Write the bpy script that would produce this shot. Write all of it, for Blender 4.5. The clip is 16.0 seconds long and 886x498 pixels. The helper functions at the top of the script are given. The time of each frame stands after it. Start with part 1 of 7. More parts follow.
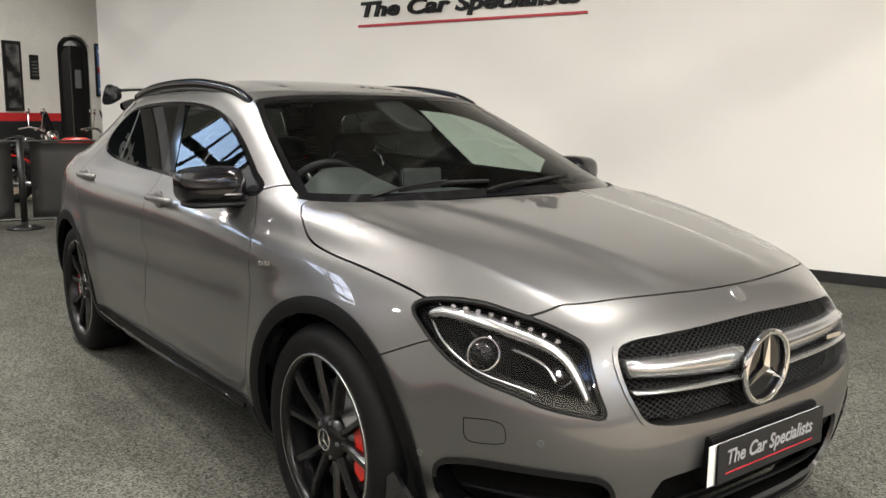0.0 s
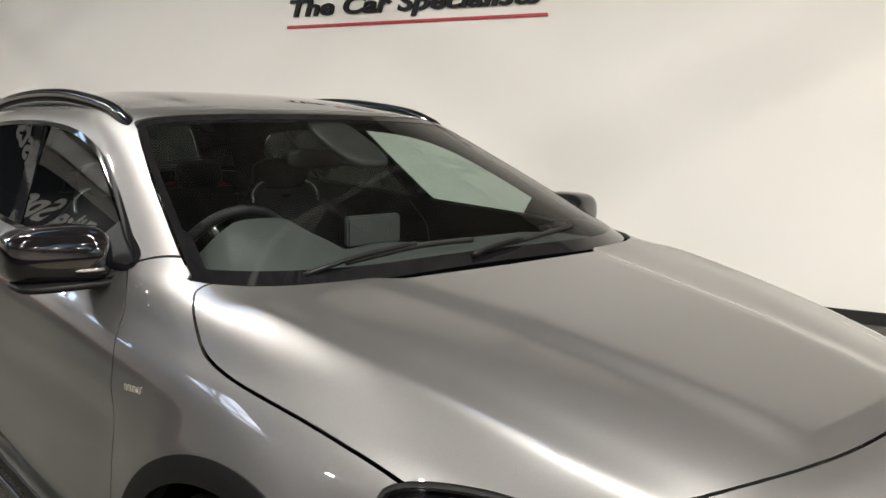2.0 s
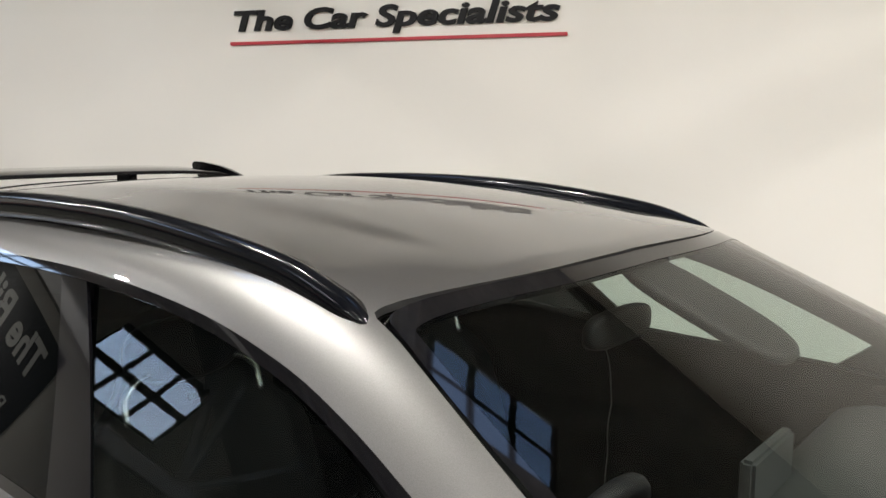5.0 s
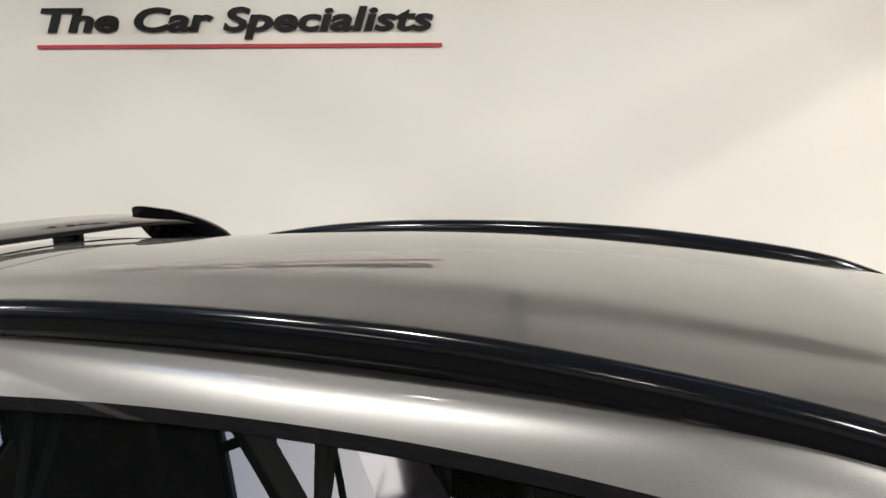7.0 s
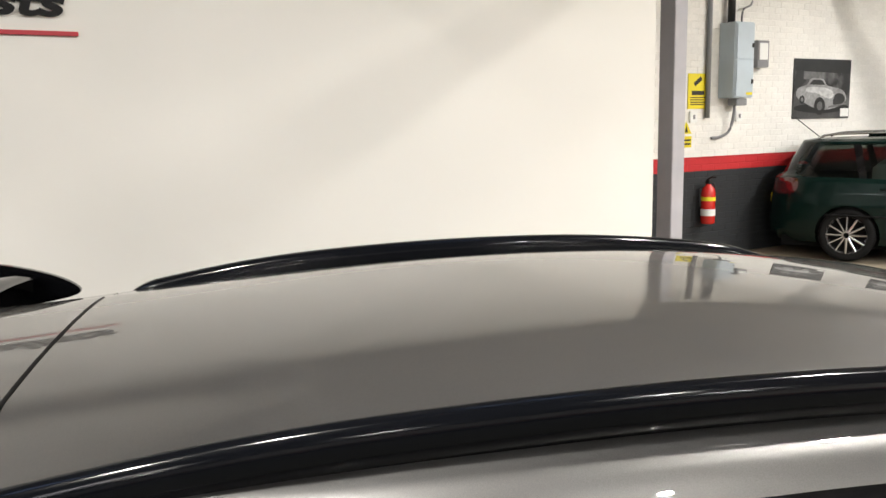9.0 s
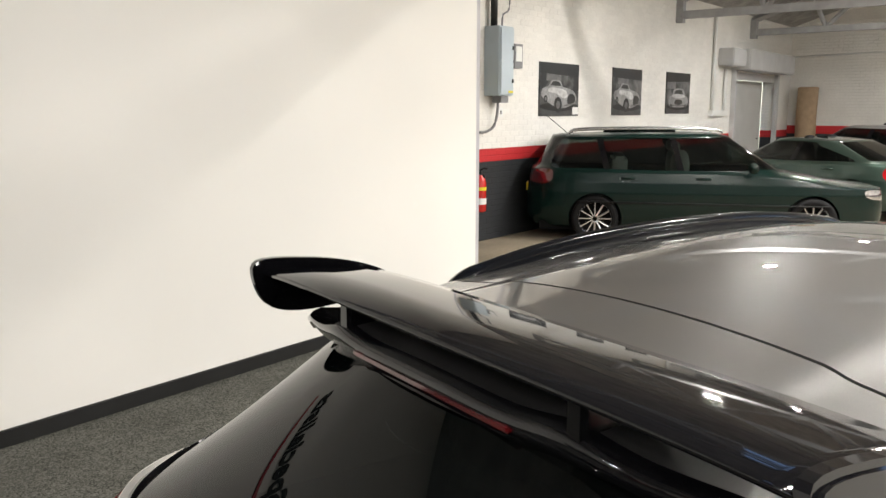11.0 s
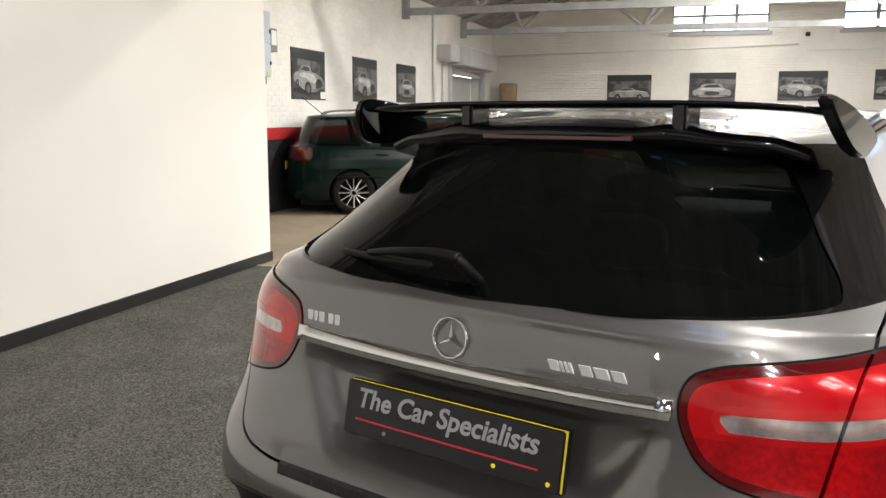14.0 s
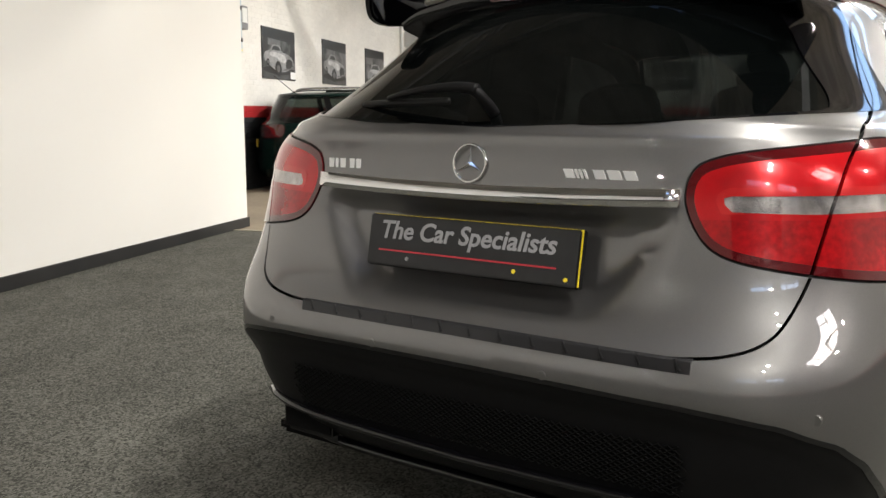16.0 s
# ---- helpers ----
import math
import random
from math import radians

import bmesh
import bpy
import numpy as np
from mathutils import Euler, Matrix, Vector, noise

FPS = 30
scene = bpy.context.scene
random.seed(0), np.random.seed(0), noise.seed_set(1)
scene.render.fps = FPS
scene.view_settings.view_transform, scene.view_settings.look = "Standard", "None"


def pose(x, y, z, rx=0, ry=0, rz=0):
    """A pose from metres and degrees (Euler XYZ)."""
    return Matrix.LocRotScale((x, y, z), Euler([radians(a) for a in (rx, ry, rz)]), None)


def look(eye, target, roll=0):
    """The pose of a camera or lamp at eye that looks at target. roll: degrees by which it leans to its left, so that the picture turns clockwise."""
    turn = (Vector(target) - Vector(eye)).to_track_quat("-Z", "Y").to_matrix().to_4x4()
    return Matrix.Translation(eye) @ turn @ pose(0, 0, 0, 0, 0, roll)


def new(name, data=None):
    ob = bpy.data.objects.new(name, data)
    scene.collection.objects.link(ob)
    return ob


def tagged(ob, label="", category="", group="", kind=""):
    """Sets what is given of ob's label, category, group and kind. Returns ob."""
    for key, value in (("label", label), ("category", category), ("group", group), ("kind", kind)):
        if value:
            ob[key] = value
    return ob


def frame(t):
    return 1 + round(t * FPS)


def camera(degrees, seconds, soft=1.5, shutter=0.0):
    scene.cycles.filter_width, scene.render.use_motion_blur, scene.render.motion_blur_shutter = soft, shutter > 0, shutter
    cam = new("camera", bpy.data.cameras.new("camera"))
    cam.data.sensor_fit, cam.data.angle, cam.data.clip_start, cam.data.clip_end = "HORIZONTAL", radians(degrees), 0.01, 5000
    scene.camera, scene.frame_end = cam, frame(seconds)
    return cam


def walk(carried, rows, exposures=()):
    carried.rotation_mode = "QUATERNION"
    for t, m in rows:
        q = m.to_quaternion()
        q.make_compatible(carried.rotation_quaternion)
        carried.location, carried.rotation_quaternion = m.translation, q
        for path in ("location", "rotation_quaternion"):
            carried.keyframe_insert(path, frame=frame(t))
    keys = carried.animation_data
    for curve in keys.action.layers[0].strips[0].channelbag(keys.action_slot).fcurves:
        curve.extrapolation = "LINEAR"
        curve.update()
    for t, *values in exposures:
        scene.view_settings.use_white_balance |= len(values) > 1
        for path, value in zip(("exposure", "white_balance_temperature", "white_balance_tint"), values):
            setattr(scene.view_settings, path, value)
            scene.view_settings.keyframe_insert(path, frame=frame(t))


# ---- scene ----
cam = camera(55.7, 16.0)
PATH = [
    (0, (3.428, -2.012, 1.289), (1.856, -0.816, 0.976), 0.6),
    (0.5, (3.292, -1.791, 1.303), (1.724, -0.588, 0.994), 0.7),
    (1, (3.059, -1.674, 1.322), (1.515, -0.439, 1.018), 0.8),
    (1.5, (2.848, -1.608, 1.35), (1.347, -0.321, 1.052), 0.9),
    (2, (2.614, -1.499, 1.353), (1.142, -0.179, 1.056), 0.9),
    (2.5, (2.358, -1.425, 1.387), (0.9, -0.088, 1.09), 1.1),
    (3, (2.067, -1.426, 1.435), (0.633, -0.063, 1.141), 1.0),
    (3.5, (1.777, -1.352, 1.439), (0.394, 0.064, 1.146), 0.8),
    (4, (1.526, -1.265, 1.486), (0.183, 0.189, 1.194), 0.8),
    (4.5, (1.264, -1.284, 1.536), (-0.037, 0.207, 1.25), 0.6),
    (7, (0.023, -1.383, 1.653), (-0.708, 0.46, 1.385), -0.1),
    (7.5, (-0.162, -1.378, 1.689), (-0.67, 0.536, 1.407), -0.6),
    (8, (-0.428, -1.467, 1.712), (-0.652, 0.5, 1.425), -0.9),
    (8.5, (-0.7, -1.426, 1.705), (-0.606, 0.551, 1.413), -1.2),
    (9, (-0.976, -1.349, 1.726), (-0.593, 0.59, 1.42), -1.1),
    (11.5, (-2.542, -0.861, 1.721), (-1.315, 0.684, 1.395), 0.1),
    (12, (-2.754, -0.856, 1.671), (-1.386, 0.567, 1.345), 0.1),
    (12.5, (-2.966, -0.788, 1.609), (-1.485, 0.517, 1.288), 0.2),
    (13, (-3.174, -0.763, 1.549), (-1.628, 0.466, 1.233), 0.2),
    (13.5, (-3.288, -0.867, 1.482), (-1.714, 0.327, 1.168), 0.1),
    (14, (-3.382, -0.923, 1.411), (-1.791, 0.247, 1.095), 0.2),
    (14.5, (-3.476, -0.906, 1.312), (-1.865, 0.236, 0.995), 0.3),
    (15, (-3.538, -0.898, 1.223), (-1.909, 0.22, 0.908), 0.2),
    (15.5, (-3.567, -0.914, 1.152), (-1.931, 0.192, 0.839), 0.1),
    (16, (-3.599, -0.933, 1.073), (-1.958, 0.167, 0.76), 0.1),
]
walk(cam, [(t, look(eye, target, roll)) for t, eye, target, roll in PATH], exposures=[(0, 2.7), (16, 2.7)])

# ---------------------------------------------------------------- light
world = bpy.data.worlds.new("sky")
scene.world = world
world.use_nodes = True
wn = world.node_tree.nodes
sky = wn.new("ShaderNodeTexSky")
sky.sky_type = "NISHITA"
sky.sun_disc = False
sky.sun_elevation, sky.sun_rotation = radians(35), radians(200)
world.node_tree.links.new(sky.outputs[0], wn["Background"].inputs[0])
wn["Background"].inputs[1].default_value = 0.15

# the building's own axes: u along the long walls, v away from the showroom, origin at the foot of the white wall's free end
TH = radians(19.6)
E0 = Vector((2.2, 5.25, 0))
BW = Matrix.Translation(E0) @ Matrix.Rotation(TH, 4, "Z")


def bpt(u, v, z=0.0):
    return BW @ Vector((u, v, z))


# the last two, over the left bay, are added to brighten its wall
LAMPS = [(u, -4.9, 4.4) for u in (-14.2, -11.2, -10.1, -6.8, -5.7, -2.3, -1.2, 2.1, 3.2, 6.6, 7.7, 11.0, 12.1, 15.4)] + [(u, -7.3, 4.2) for u in (-3.9, 1.8, 7.4, 13.4)] + [(u, -9.6, 4.1) for u in (-9.6, -6.6, -3.4, -0.2, 3.2, 6.6, 10.0)] + [(4.5, -1.2, 4.0), (11.0, -1.2, 4.0), (-13.4, 0.9, 4.0), (-13.4, 3.4, 3.9)]
LAMP_WATTS = 14.3
for u, v, z in LAMPS:
    ld = bpy.data.lights.new("flood_light", "AREA")
    ld.shape, ld.size, ld.energy, ld.color = "DISK", 0.17, LAMP_WATTS * (1.1 if u < -9 else 0.85 if u > 9 else 1.65 if u > -2 else 0.7 if v < -6 else 1.08), (1.0, 0.962, 0.888)
    lo = new("flood_light", ld)
    lo.matrix_world = Matrix.Translation(bpt(u, v, z - 0.03))

# ---------------------------------------------------------------- materials
def material(name, color, rough=0.5, metal=0.0, noise_scale=0.0, noise_amt=0.0, bump=0.0, bump_scale=0.0, coat=0.0, spec=0.5,
             fine_scale=0.0, fine_amt=0.0, emit=None, emit_strength=0.0, rough_amt=0.0):
    m = bpy.data.materials.new(name)
    m.use_nodes = True
    nt = m.node_tree
    b = nt.nodes["Principled BSDF"]
    b.inputs["Base Color"].default_value = (*color, 1)
    b.inputs["Roughness"].default_value = rough
    b.inputs["Metallic"].default_value = metal
    b.inputs["Coat Weight"].default_value = coat
    b.inputs["Coat Roughness"].default_value = 0.03
    b.inputs["Specular IOR Level"].default_value = spec
    if emit:
        b.inputs["Emission Color"].default_value = (*emit, 1)
        b.inputs["Emission Strength"].default_value = emit_strength
    geo = nt.nodes.new("ShaderNodeNewGeometry")
    src = None
    for sc, amt in ((noise_scale, noise_amt), (fine_scale, fine_amt)):
        if sc:
            n = nt.nodes.new("ShaderNodeTexNoise")
            n.inputs["Scale"].default_value = sc
            n.inputs["Detail"].default_value = 6
            nt.links.new(geo.outputs["Position"], n.inputs["Vector"])
            r = nt.nodes.new("ShaderNodeMapRange")
            r.inputs["From Min"].default_value, r.inputs["From Max"].default_value = 0.3, 0.7
            r.inputs["To Min"].default_value, r.inputs["To Max"].default_value = 1 - amt, 1 + amt
            nt.links.new(n.outputs[0], r.inputs["Value"])
            if src is None:
                src = r.outputs[0]
            else:
                mm = nt.nodes.new("ShaderNodeMath")
                mm.operation = "MULTIPLY"
                nt.links.new(src, mm.inputs[0])
                nt.links.new(r.outputs[0], mm.inputs[1])
                src = mm.outputs[0]
    if src is not None:
        vm = nt.nodes.new("ShaderNodeVectorMath")
        vm.operation = "SCALE"
        vm.inputs[0].default_value = color
        nt.links.new(src, vm.inputs["Scale"])
        nt.links.new(vm.outputs[0], b.inputs["Base Color"])
        if rough_amt:
            mr = nt.nodes.new("ShaderNodeMapRange")
            mr.inputs["From Min"].default_value, mr.inputs["From Max"].default_value = 0.7, 1.3
            mr.inputs["To Min"].default_value, mr.inputs["To Max"].default_value = rough - rough_amt, rough + rough_amt
            nt.links.new(src, mr.inputs["Value"])
            nt.links.new(mr.outputs[0], b.inputs["Roughness"])
    if bump:
        n = nt.nodes.new("ShaderNodeTexNoise")
        n.inputs["Scale"].default_value = bump_scale
        n.inputs["Detail"].default_value = 4
        nt.links.new(geo.outputs["Position"], n.inputs["Vector"])
        bp = nt.nodes.new("ShaderNodeBump")
        bp.inputs["Strength"].default_value = bump
        bp.inputs["Distance"].default_value = 0.01
        nt.links.new(n.outputs[0], bp.inputs["Height"])
        nt.links.new(bp.outputs[0], b.inputs["Normal"])
    return m


def glass(name, tint, alpha, rough=0.0):
    """Thin tinted glazing: part clear, tinted, under a glossy film."""
    m = bpy.data.materials.new(name)
    m.use_nodes = True
    nt = m.node_tree
    nt.nodes.remove(nt.nodes["Principled BSDF"])
    out = nt.nodes["Material Output"]
    tr = nt.nodes.new("ShaderNodeBsdfTransparent")
    tr.inputs[0].default_value = (*tint, 1)
    df = nt.nodes.new("ShaderNodeBsdfDiffuse")
    df.inputs[0].default_value = (0.0015, 0.002, 0.002, 1)
    mx = nt.nodes.new("ShaderNodeMixShader")
    mx.inputs[0].default_value = alpha
    gl = nt.nodes.new("ShaderNodeBsdfGlossy")
    gl.inputs["Roughness"].default_value = rough
    lw = nt.nodes.new("ShaderNodeLayerWeight")
    lw.inputs[0].default_value = 0.5
    pw = nt.nodes.new("ShaderNodeMath")
    pw.operation = "POWER"
    pw.inputs[1].default_value = 5.0
    nt.links.new(lw.outputs["Facing"], pw.inputs[0])
    fr = nt.nodes.new("ShaderNodeMath")
    fr.operation = "MULTIPLY_ADD"
    fr.inputs[1].default_value, fr.inputs[2].default_value = 0.95, 0.045
    nt.links.new(pw.outputs[0], fr.inputs[0])
    top = nt.nodes.new("ShaderNodeMixShader")
    nt.links.new(tr.outputs[0], mx.inputs[1])
    nt.links.new(df.outputs[0], mx.inputs[2])
    nt.links.new(fr.outputs[0], top.inputs[0])
    nt.links.new(mx.outputs[0], top.inputs[1])
    nt.links.new(gl.outputs[0], top.inputs[2])
    nt.links.new(top.outputs[0], out.inputs[0])
    return m


M_WALL = material("white_emulsion", (0.76, 0.74, 0.70), 0.75, noise_scale=0.6, noise_amt=0.02, bump=0.04, bump_scale=90)
M_PLASTER = material("old_white_plaster", (0.72, 0.70, 0.66), 0.8, noise_scale=1.3, noise_amt=0.07, fine_scale=22, fine_amt=0.04, bump=0.25, bump_scale=30)
M_SKIRT = material("black_skirting", (0.012, 0.012, 0.012), 0.45, noise_scale=3, noise_amt=0.3)
def carpet(name, color):
    """Looped pile: every tuft has a tone of its own, over soft blotches."""
    m = material(name, color, 0.95, noise_scale=2.2, noise_amt=0.14, fine_scale=16, fine_amt=0.10, spec=0.05)
    nt = m.node_tree
    b = nt.nodes["Principled BSDF"]
    vo = nt.nodes.new("ShaderNodeTexVoronoi")
    vo.inputs["Scale"].default_value = 150
    geo = nt.nodes.new("ShaderNodeNewGeometry")
    nt.links.new(geo.outputs["Position"], vo.inputs["Vector"])
    sp = nt.nodes.new("ShaderNodeSeparateColor")
    nt.links.new(vo.outputs["Color"], sp.inputs[0])
    r = nt.nodes.new("ShaderNodeMapRange")
    r.inputs["To Min"].default_value, r.inputs["To Max"].default_value = 0.35, 1.65
    nt.links.new(sp.outputs[0], r.inputs["Value"])
    vm = nt.nodes.new("ShaderNodeVectorMath")
    vm.operation = "SCALE"
    nt.links.new(b.inputs["Base Color"].links[0].from_socket, vm.inputs[0])
    nt.links.new(r.outputs[0], vm.inputs["Scale"])
    nt.links.new(vm.outputs[0], b.inputs["Base Color"])
    return m


M_CARPET = carpet("grey_carpet", (0.090, 0.089, 0.078))
M_CONCRETE = material("worn_concrete", (0.27, 0.225, 0.165), 0.6, noise_scale=1.2, noise_amt=0.22, fine_scale=18, fine_amt=0.12, bump=0.2, bump_scale=40)
M_RED = material("red_wall_paint", (0.50, 0.018, 0.02), 0.6, noise_scale=2, noise_amt=0.1, bump=0.2, bump_scale=30)
M_BLACKP = material("black_wall_paint", (0.015, 0.016, 0.018), 0.45, noise_scale=2, noise_amt=0.3, bump=0.3, bump_scale=25)
M_GREYP = material("grey_column_paint", (0.44, 0.43, 0.46), 0.6, noise_scale=4, noise_amt=0.06)
M_STEEL = material("grey_truss_paint", (0.33, 0.33, 0.335), 0.55, noise_scale=5, noise_amt=0.15)
M_ROOF = material("dark_roof_boards", (0.035, 0.033, 0.032), 0.8, noise_scale=3, noise_amt=0.3)
M_BOARDS = material("grey_roof_boards", (0.30, 0.29, 0.28), 0.8, noise_scale=3, noise_amt=0.3, fine_scale=20, fine_amt=0.15)
M_SIGN = material("black_sign_letters", (0.006, 0.006, 0.007), 0.5, spec=0.2)
M_SIGNRED = material("red_sign_line", (0.42, 0.02, 0.035), 0.4)
M_LAMPBODY = material("dark_lamp_housing", (0.05, 0.05, 0.05), 0.5)


def brick_paint(name, color):
    """Painted brickwork: courses show as relief under the paint."""
    m = material(name, color, 0.7, noise_scale=1.3, noise_amt=0.06, fine_scale=25, fine_amt=0.04)
    nt = m.node_tree
    b = nt.nodes["Principled BSDF"]
    tc = nt.nodes.new("ShaderNodeTexCoord")
    sp = nt.nodes.new("ShaderNodeSeparateXYZ")
    cb = nt.nodes.new("ShaderNodeCombineXYZ")
    nt.links.new(tc.outputs["Object"], sp.inputs[0])
    ad = nt.nodes.new("ShaderNodeMath")
    ad.operation = "ADD"
    nt.links.new(sp.outputs[0], ad.inputs[0])
    nt.links.new(sp.outputs[1], ad.inputs[1])
    nt.links.new(ad.outputs[0], cb.inputs[0])
    nt.links.new(sp.outputs[2], cb.inputs[1])
    br = nt.nodes.new("ShaderNodeTexBrick")
    br.inputs["Scale"].default_value = 1.0
    br.inputs["Brick Width"].default_value, br.inputs["Row Height"].default_value, br.inputs["Mortar Size"].default_value = 0.225, 0.075, 0.006
    br.inputs["Mortar Smooth"].default_value = 0.5
    nt.links.new(cb.outputs[0], br.inputs["Vector"])
    bp = nt.nodes.new("ShaderNodeBump")
    bp.invert = True
    bp.inputs["Strength"].default_value, bp.inputs["Distance"].default_value = 0.9, 0.012
    nt.links.new(br.outputs["Fac"], bp.inputs["Height"])
    nt.links.new(bp.outputs[0], b.inputs["Normal"])
    return m


M_BRICKW = brick_paint("white_painted_brick", (0.76, 0.74, 0.70))
M_BRICKB = brick_paint("black_painted_brick", (0.016, 0.018, 0.021))
M_BRICKR = brick_paint("red_painted_brick", (0.50, 0.018, 0.022))
M_EBOX = material("pale_blue_grey_enamel", (0.46, 0.53, 0.58), 0.4, noise_scale=4, noise_amt=0.05)
M_YELLOW = material("yellow_sign", (0.75, 0.62, 0.02), 0.4)
M_BLACKINK = material("black_ink", (0.01, 0.01, 0.01), 0.5)
M_CONDUIT = material("grey_conduit", (0.20, 0.20, 0.21), 0.5)
M_WHITEPL = material("white_plastic", (0.75, 0.75, 0.73), 0.4)
M_EXTRED = material("red_extinguisher", (0.55, 0.02, 0.015), 0.25, coat=0.5)
M_CARDROLL = material("brown_card_roll", (0.34, 0.24, 0.15), 0.8, noise_scale=9, noise_amt=0.12)
M_FRAMEBLK = material("black_frame", (0.012, 0.012, 0.012), 0.35)
M_DOORGREY = material("pale_grey_door", (0.52, 0.52, 0.50), 0.5, noise_scale=2, noise_amt=0.06)
M_SHUTTER = material("shutter_grey", (0.50, 0.50, 0.50), 0.45, noise_scale=3, noise_amt=0.08)
M_BANNER = material("dark_grey_banner", (0.085, 0.082, 0.08), 0.3, noise_scale=3, noise_amt=0.15)
M_GREEN = material("dark_green_metallic", (0.001, 0.010, 0.008), 0.25, spec=0.25, coat=0.12)
M_SILVERCAR = material("light_silver_metallic", (0.30, 0.30, 0.29), 0.3, metal=0.7, coat=1.0)
M_GREYCAR = material("dark_green_grey_metallic", (0.05, 0.085, 0.07), 0.3, metal=0.7, coat=1.0)
M_WOOD = material("dark_wood", (0.06, 0.035, 0.02), 0.5, noise_scale=6, noise_amt=0.3)


def photo(name, seed, dark=0.015, light=0.16):
    """A black and white print: soft tonal patches."""
    m = bpy.data.materials.new(name)
    m.use_nodes = True
    nt = m.node_tree
    b = nt.nodes["Principled BSDF"]
    b.inputs["Roughness"].default_value = 0.35
    tc = nt.nodes.new("ShaderNodeTexCoord")
    mp = nt.nodes.new("ShaderNodeMapping")
    mp.inputs["Location"].default_value = (seed * 3.7, seed * 1.3, seed)
    nt.links.new(tc.outputs["Object"], mp.inputs[0])
    n = nt.nodes.new("ShaderNodeTexNoise")
    n.inputs["Scale"].default_value, n.inputs["Detail"].default_value = 4.5, 5
    nt.links.new(mp.outputs[0], n.inputs["Vector"])
    r = nt.nodes.new("ShaderNodeValToRGB")
    r.color_ramp.elements[0].position, r.color_ramp.elements[0].color = 0.42, (dark, dark, dark, 1)
    r.color_ramp.elements[1].position, r.color_ramp.elements[1].color = 0.68, (light, light, light, 1)
    nt.links.new(n.outputs[0], r.inputs[0])
    nt.links.new(r.outputs[0], b.inputs["Base Color"])
    return m


M_PHOTOCAR = material("print_pale_tone", (0.42, 0.42, 0.42), 0.35, noise_scale=4, noise_amt=0.5, fine_scale=30, fine_amt=0.3)
M_PHOTODARK = material("print_dark_tone", (0.06, 0.06, 0.06), 0.35)

# ---------------------------------------------------------------- small builders
def link_mesh(name, verts, faces, mat, parent=None, smooth=False, label="", normals=None):
    me = bpy.data.meshes.new(name)
    me.from_pydata([tuple(map(float, v)) for v in verts], [], [tuple(map(int, f)) for f in faces])
    if mat is not None:
        me.materials.append(mat)
    if smooth:
        me.shade_smooth()
        if normals is not None:
            me.normals_split_custom_set_from_vertices([tuple(map(float, n)) for n in normals])
    ob = new(name, me)
    if parent is not None:
        ob.parent = parent
    if label:
        ob["label"] = label
    return ob


def part(name, bm, mat, parent=None, label="", smooth=False):
    me = bpy.data.meshes.new(name)
    bm.to_mesh(me)
    bm.free()
    me.materials.append(mat)
    if smooth:
        me.shade_smooth()
    ob = new(name, me)
    if parent is not None:
        ob.parent = parent
    if label:
        ob["label"] = label
    return ob


def bm_box(bm, x0, y0, z0, x1, y1, z1, bevel=0.0, m=None):
    r = bmesh.ops.create_cube(bm, size=1.0)
    vs = r["verts"]
    for v in vs:
        v.co = Vector(((x0 + x1) / 2 + v.co.x * (x1 - x0), (y0 + y1) / 2 + v.co.y * (y1 - y0), (z0 + z1) / 2 + v.co.z * (z1 - z0)))
    if bevel:
        es = list({e for v in vs for e in v.link_edges})
        r = bmesh.ops.bevel(bm, geom=es, offset=bevel, segments=2, affect="EDGES")
        vs = list({v for f in r["faces"] for v in f.verts} | {v for v in vs if v.is_valid})
    if m is not None:
        bmesh.ops.transform(bm, matrix=m, verts=vs)
    return vs


def box(x0, y0, z0, x1, y1, z1, bevel=0.0, m=None):
    bm = bmesh.new()
    bm_box(bm, x0, y0, z0, x1, y1, z1, bevel, m)
    return bm


def bm_tube(bm, pts, r, seg=10, flat=1.0, caps=True):
    """A round or oval bar along points."""
    pts = [Vector(p) for p in pts]
    rings = []
    for i, p in enumerate(pts):
        d = (pts[min(i + 1, len(pts) - 1)] - pts[max(i - 1, 0)]).normalized()
        a = Vector((0, 0, 1)) if abs(d.z) < 0.95 else Vector((1, 0, 0))
        s = d.cross(a).normalized()
        t = s.cross(d)
        rr = r[i] if isinstance(r, (list, tuple)) else r
        rings.append([bm.verts.new(p + s * rr * math.cos(2 * math.pi * k / seg) + t * rr * flat * math.sin(2 * math.pi * k / seg)) for k in range(seg)])
    for a, b in zip(rings, rings[1:]):
        for k in range(seg):
            bm.faces.new((a[k], a[(k + 1) % seg], b[(k + 1) % seg], b[k]))
    if caps:
        bm.faces.new(list(reversed(rings[0])))
        bm.faces.new(rings[-1])


def tube(pts, r, seg=10, flat=1.0):
    bm = bmesh.new()
    bm_tube(bm, pts, r, seg, flat)
    return bm


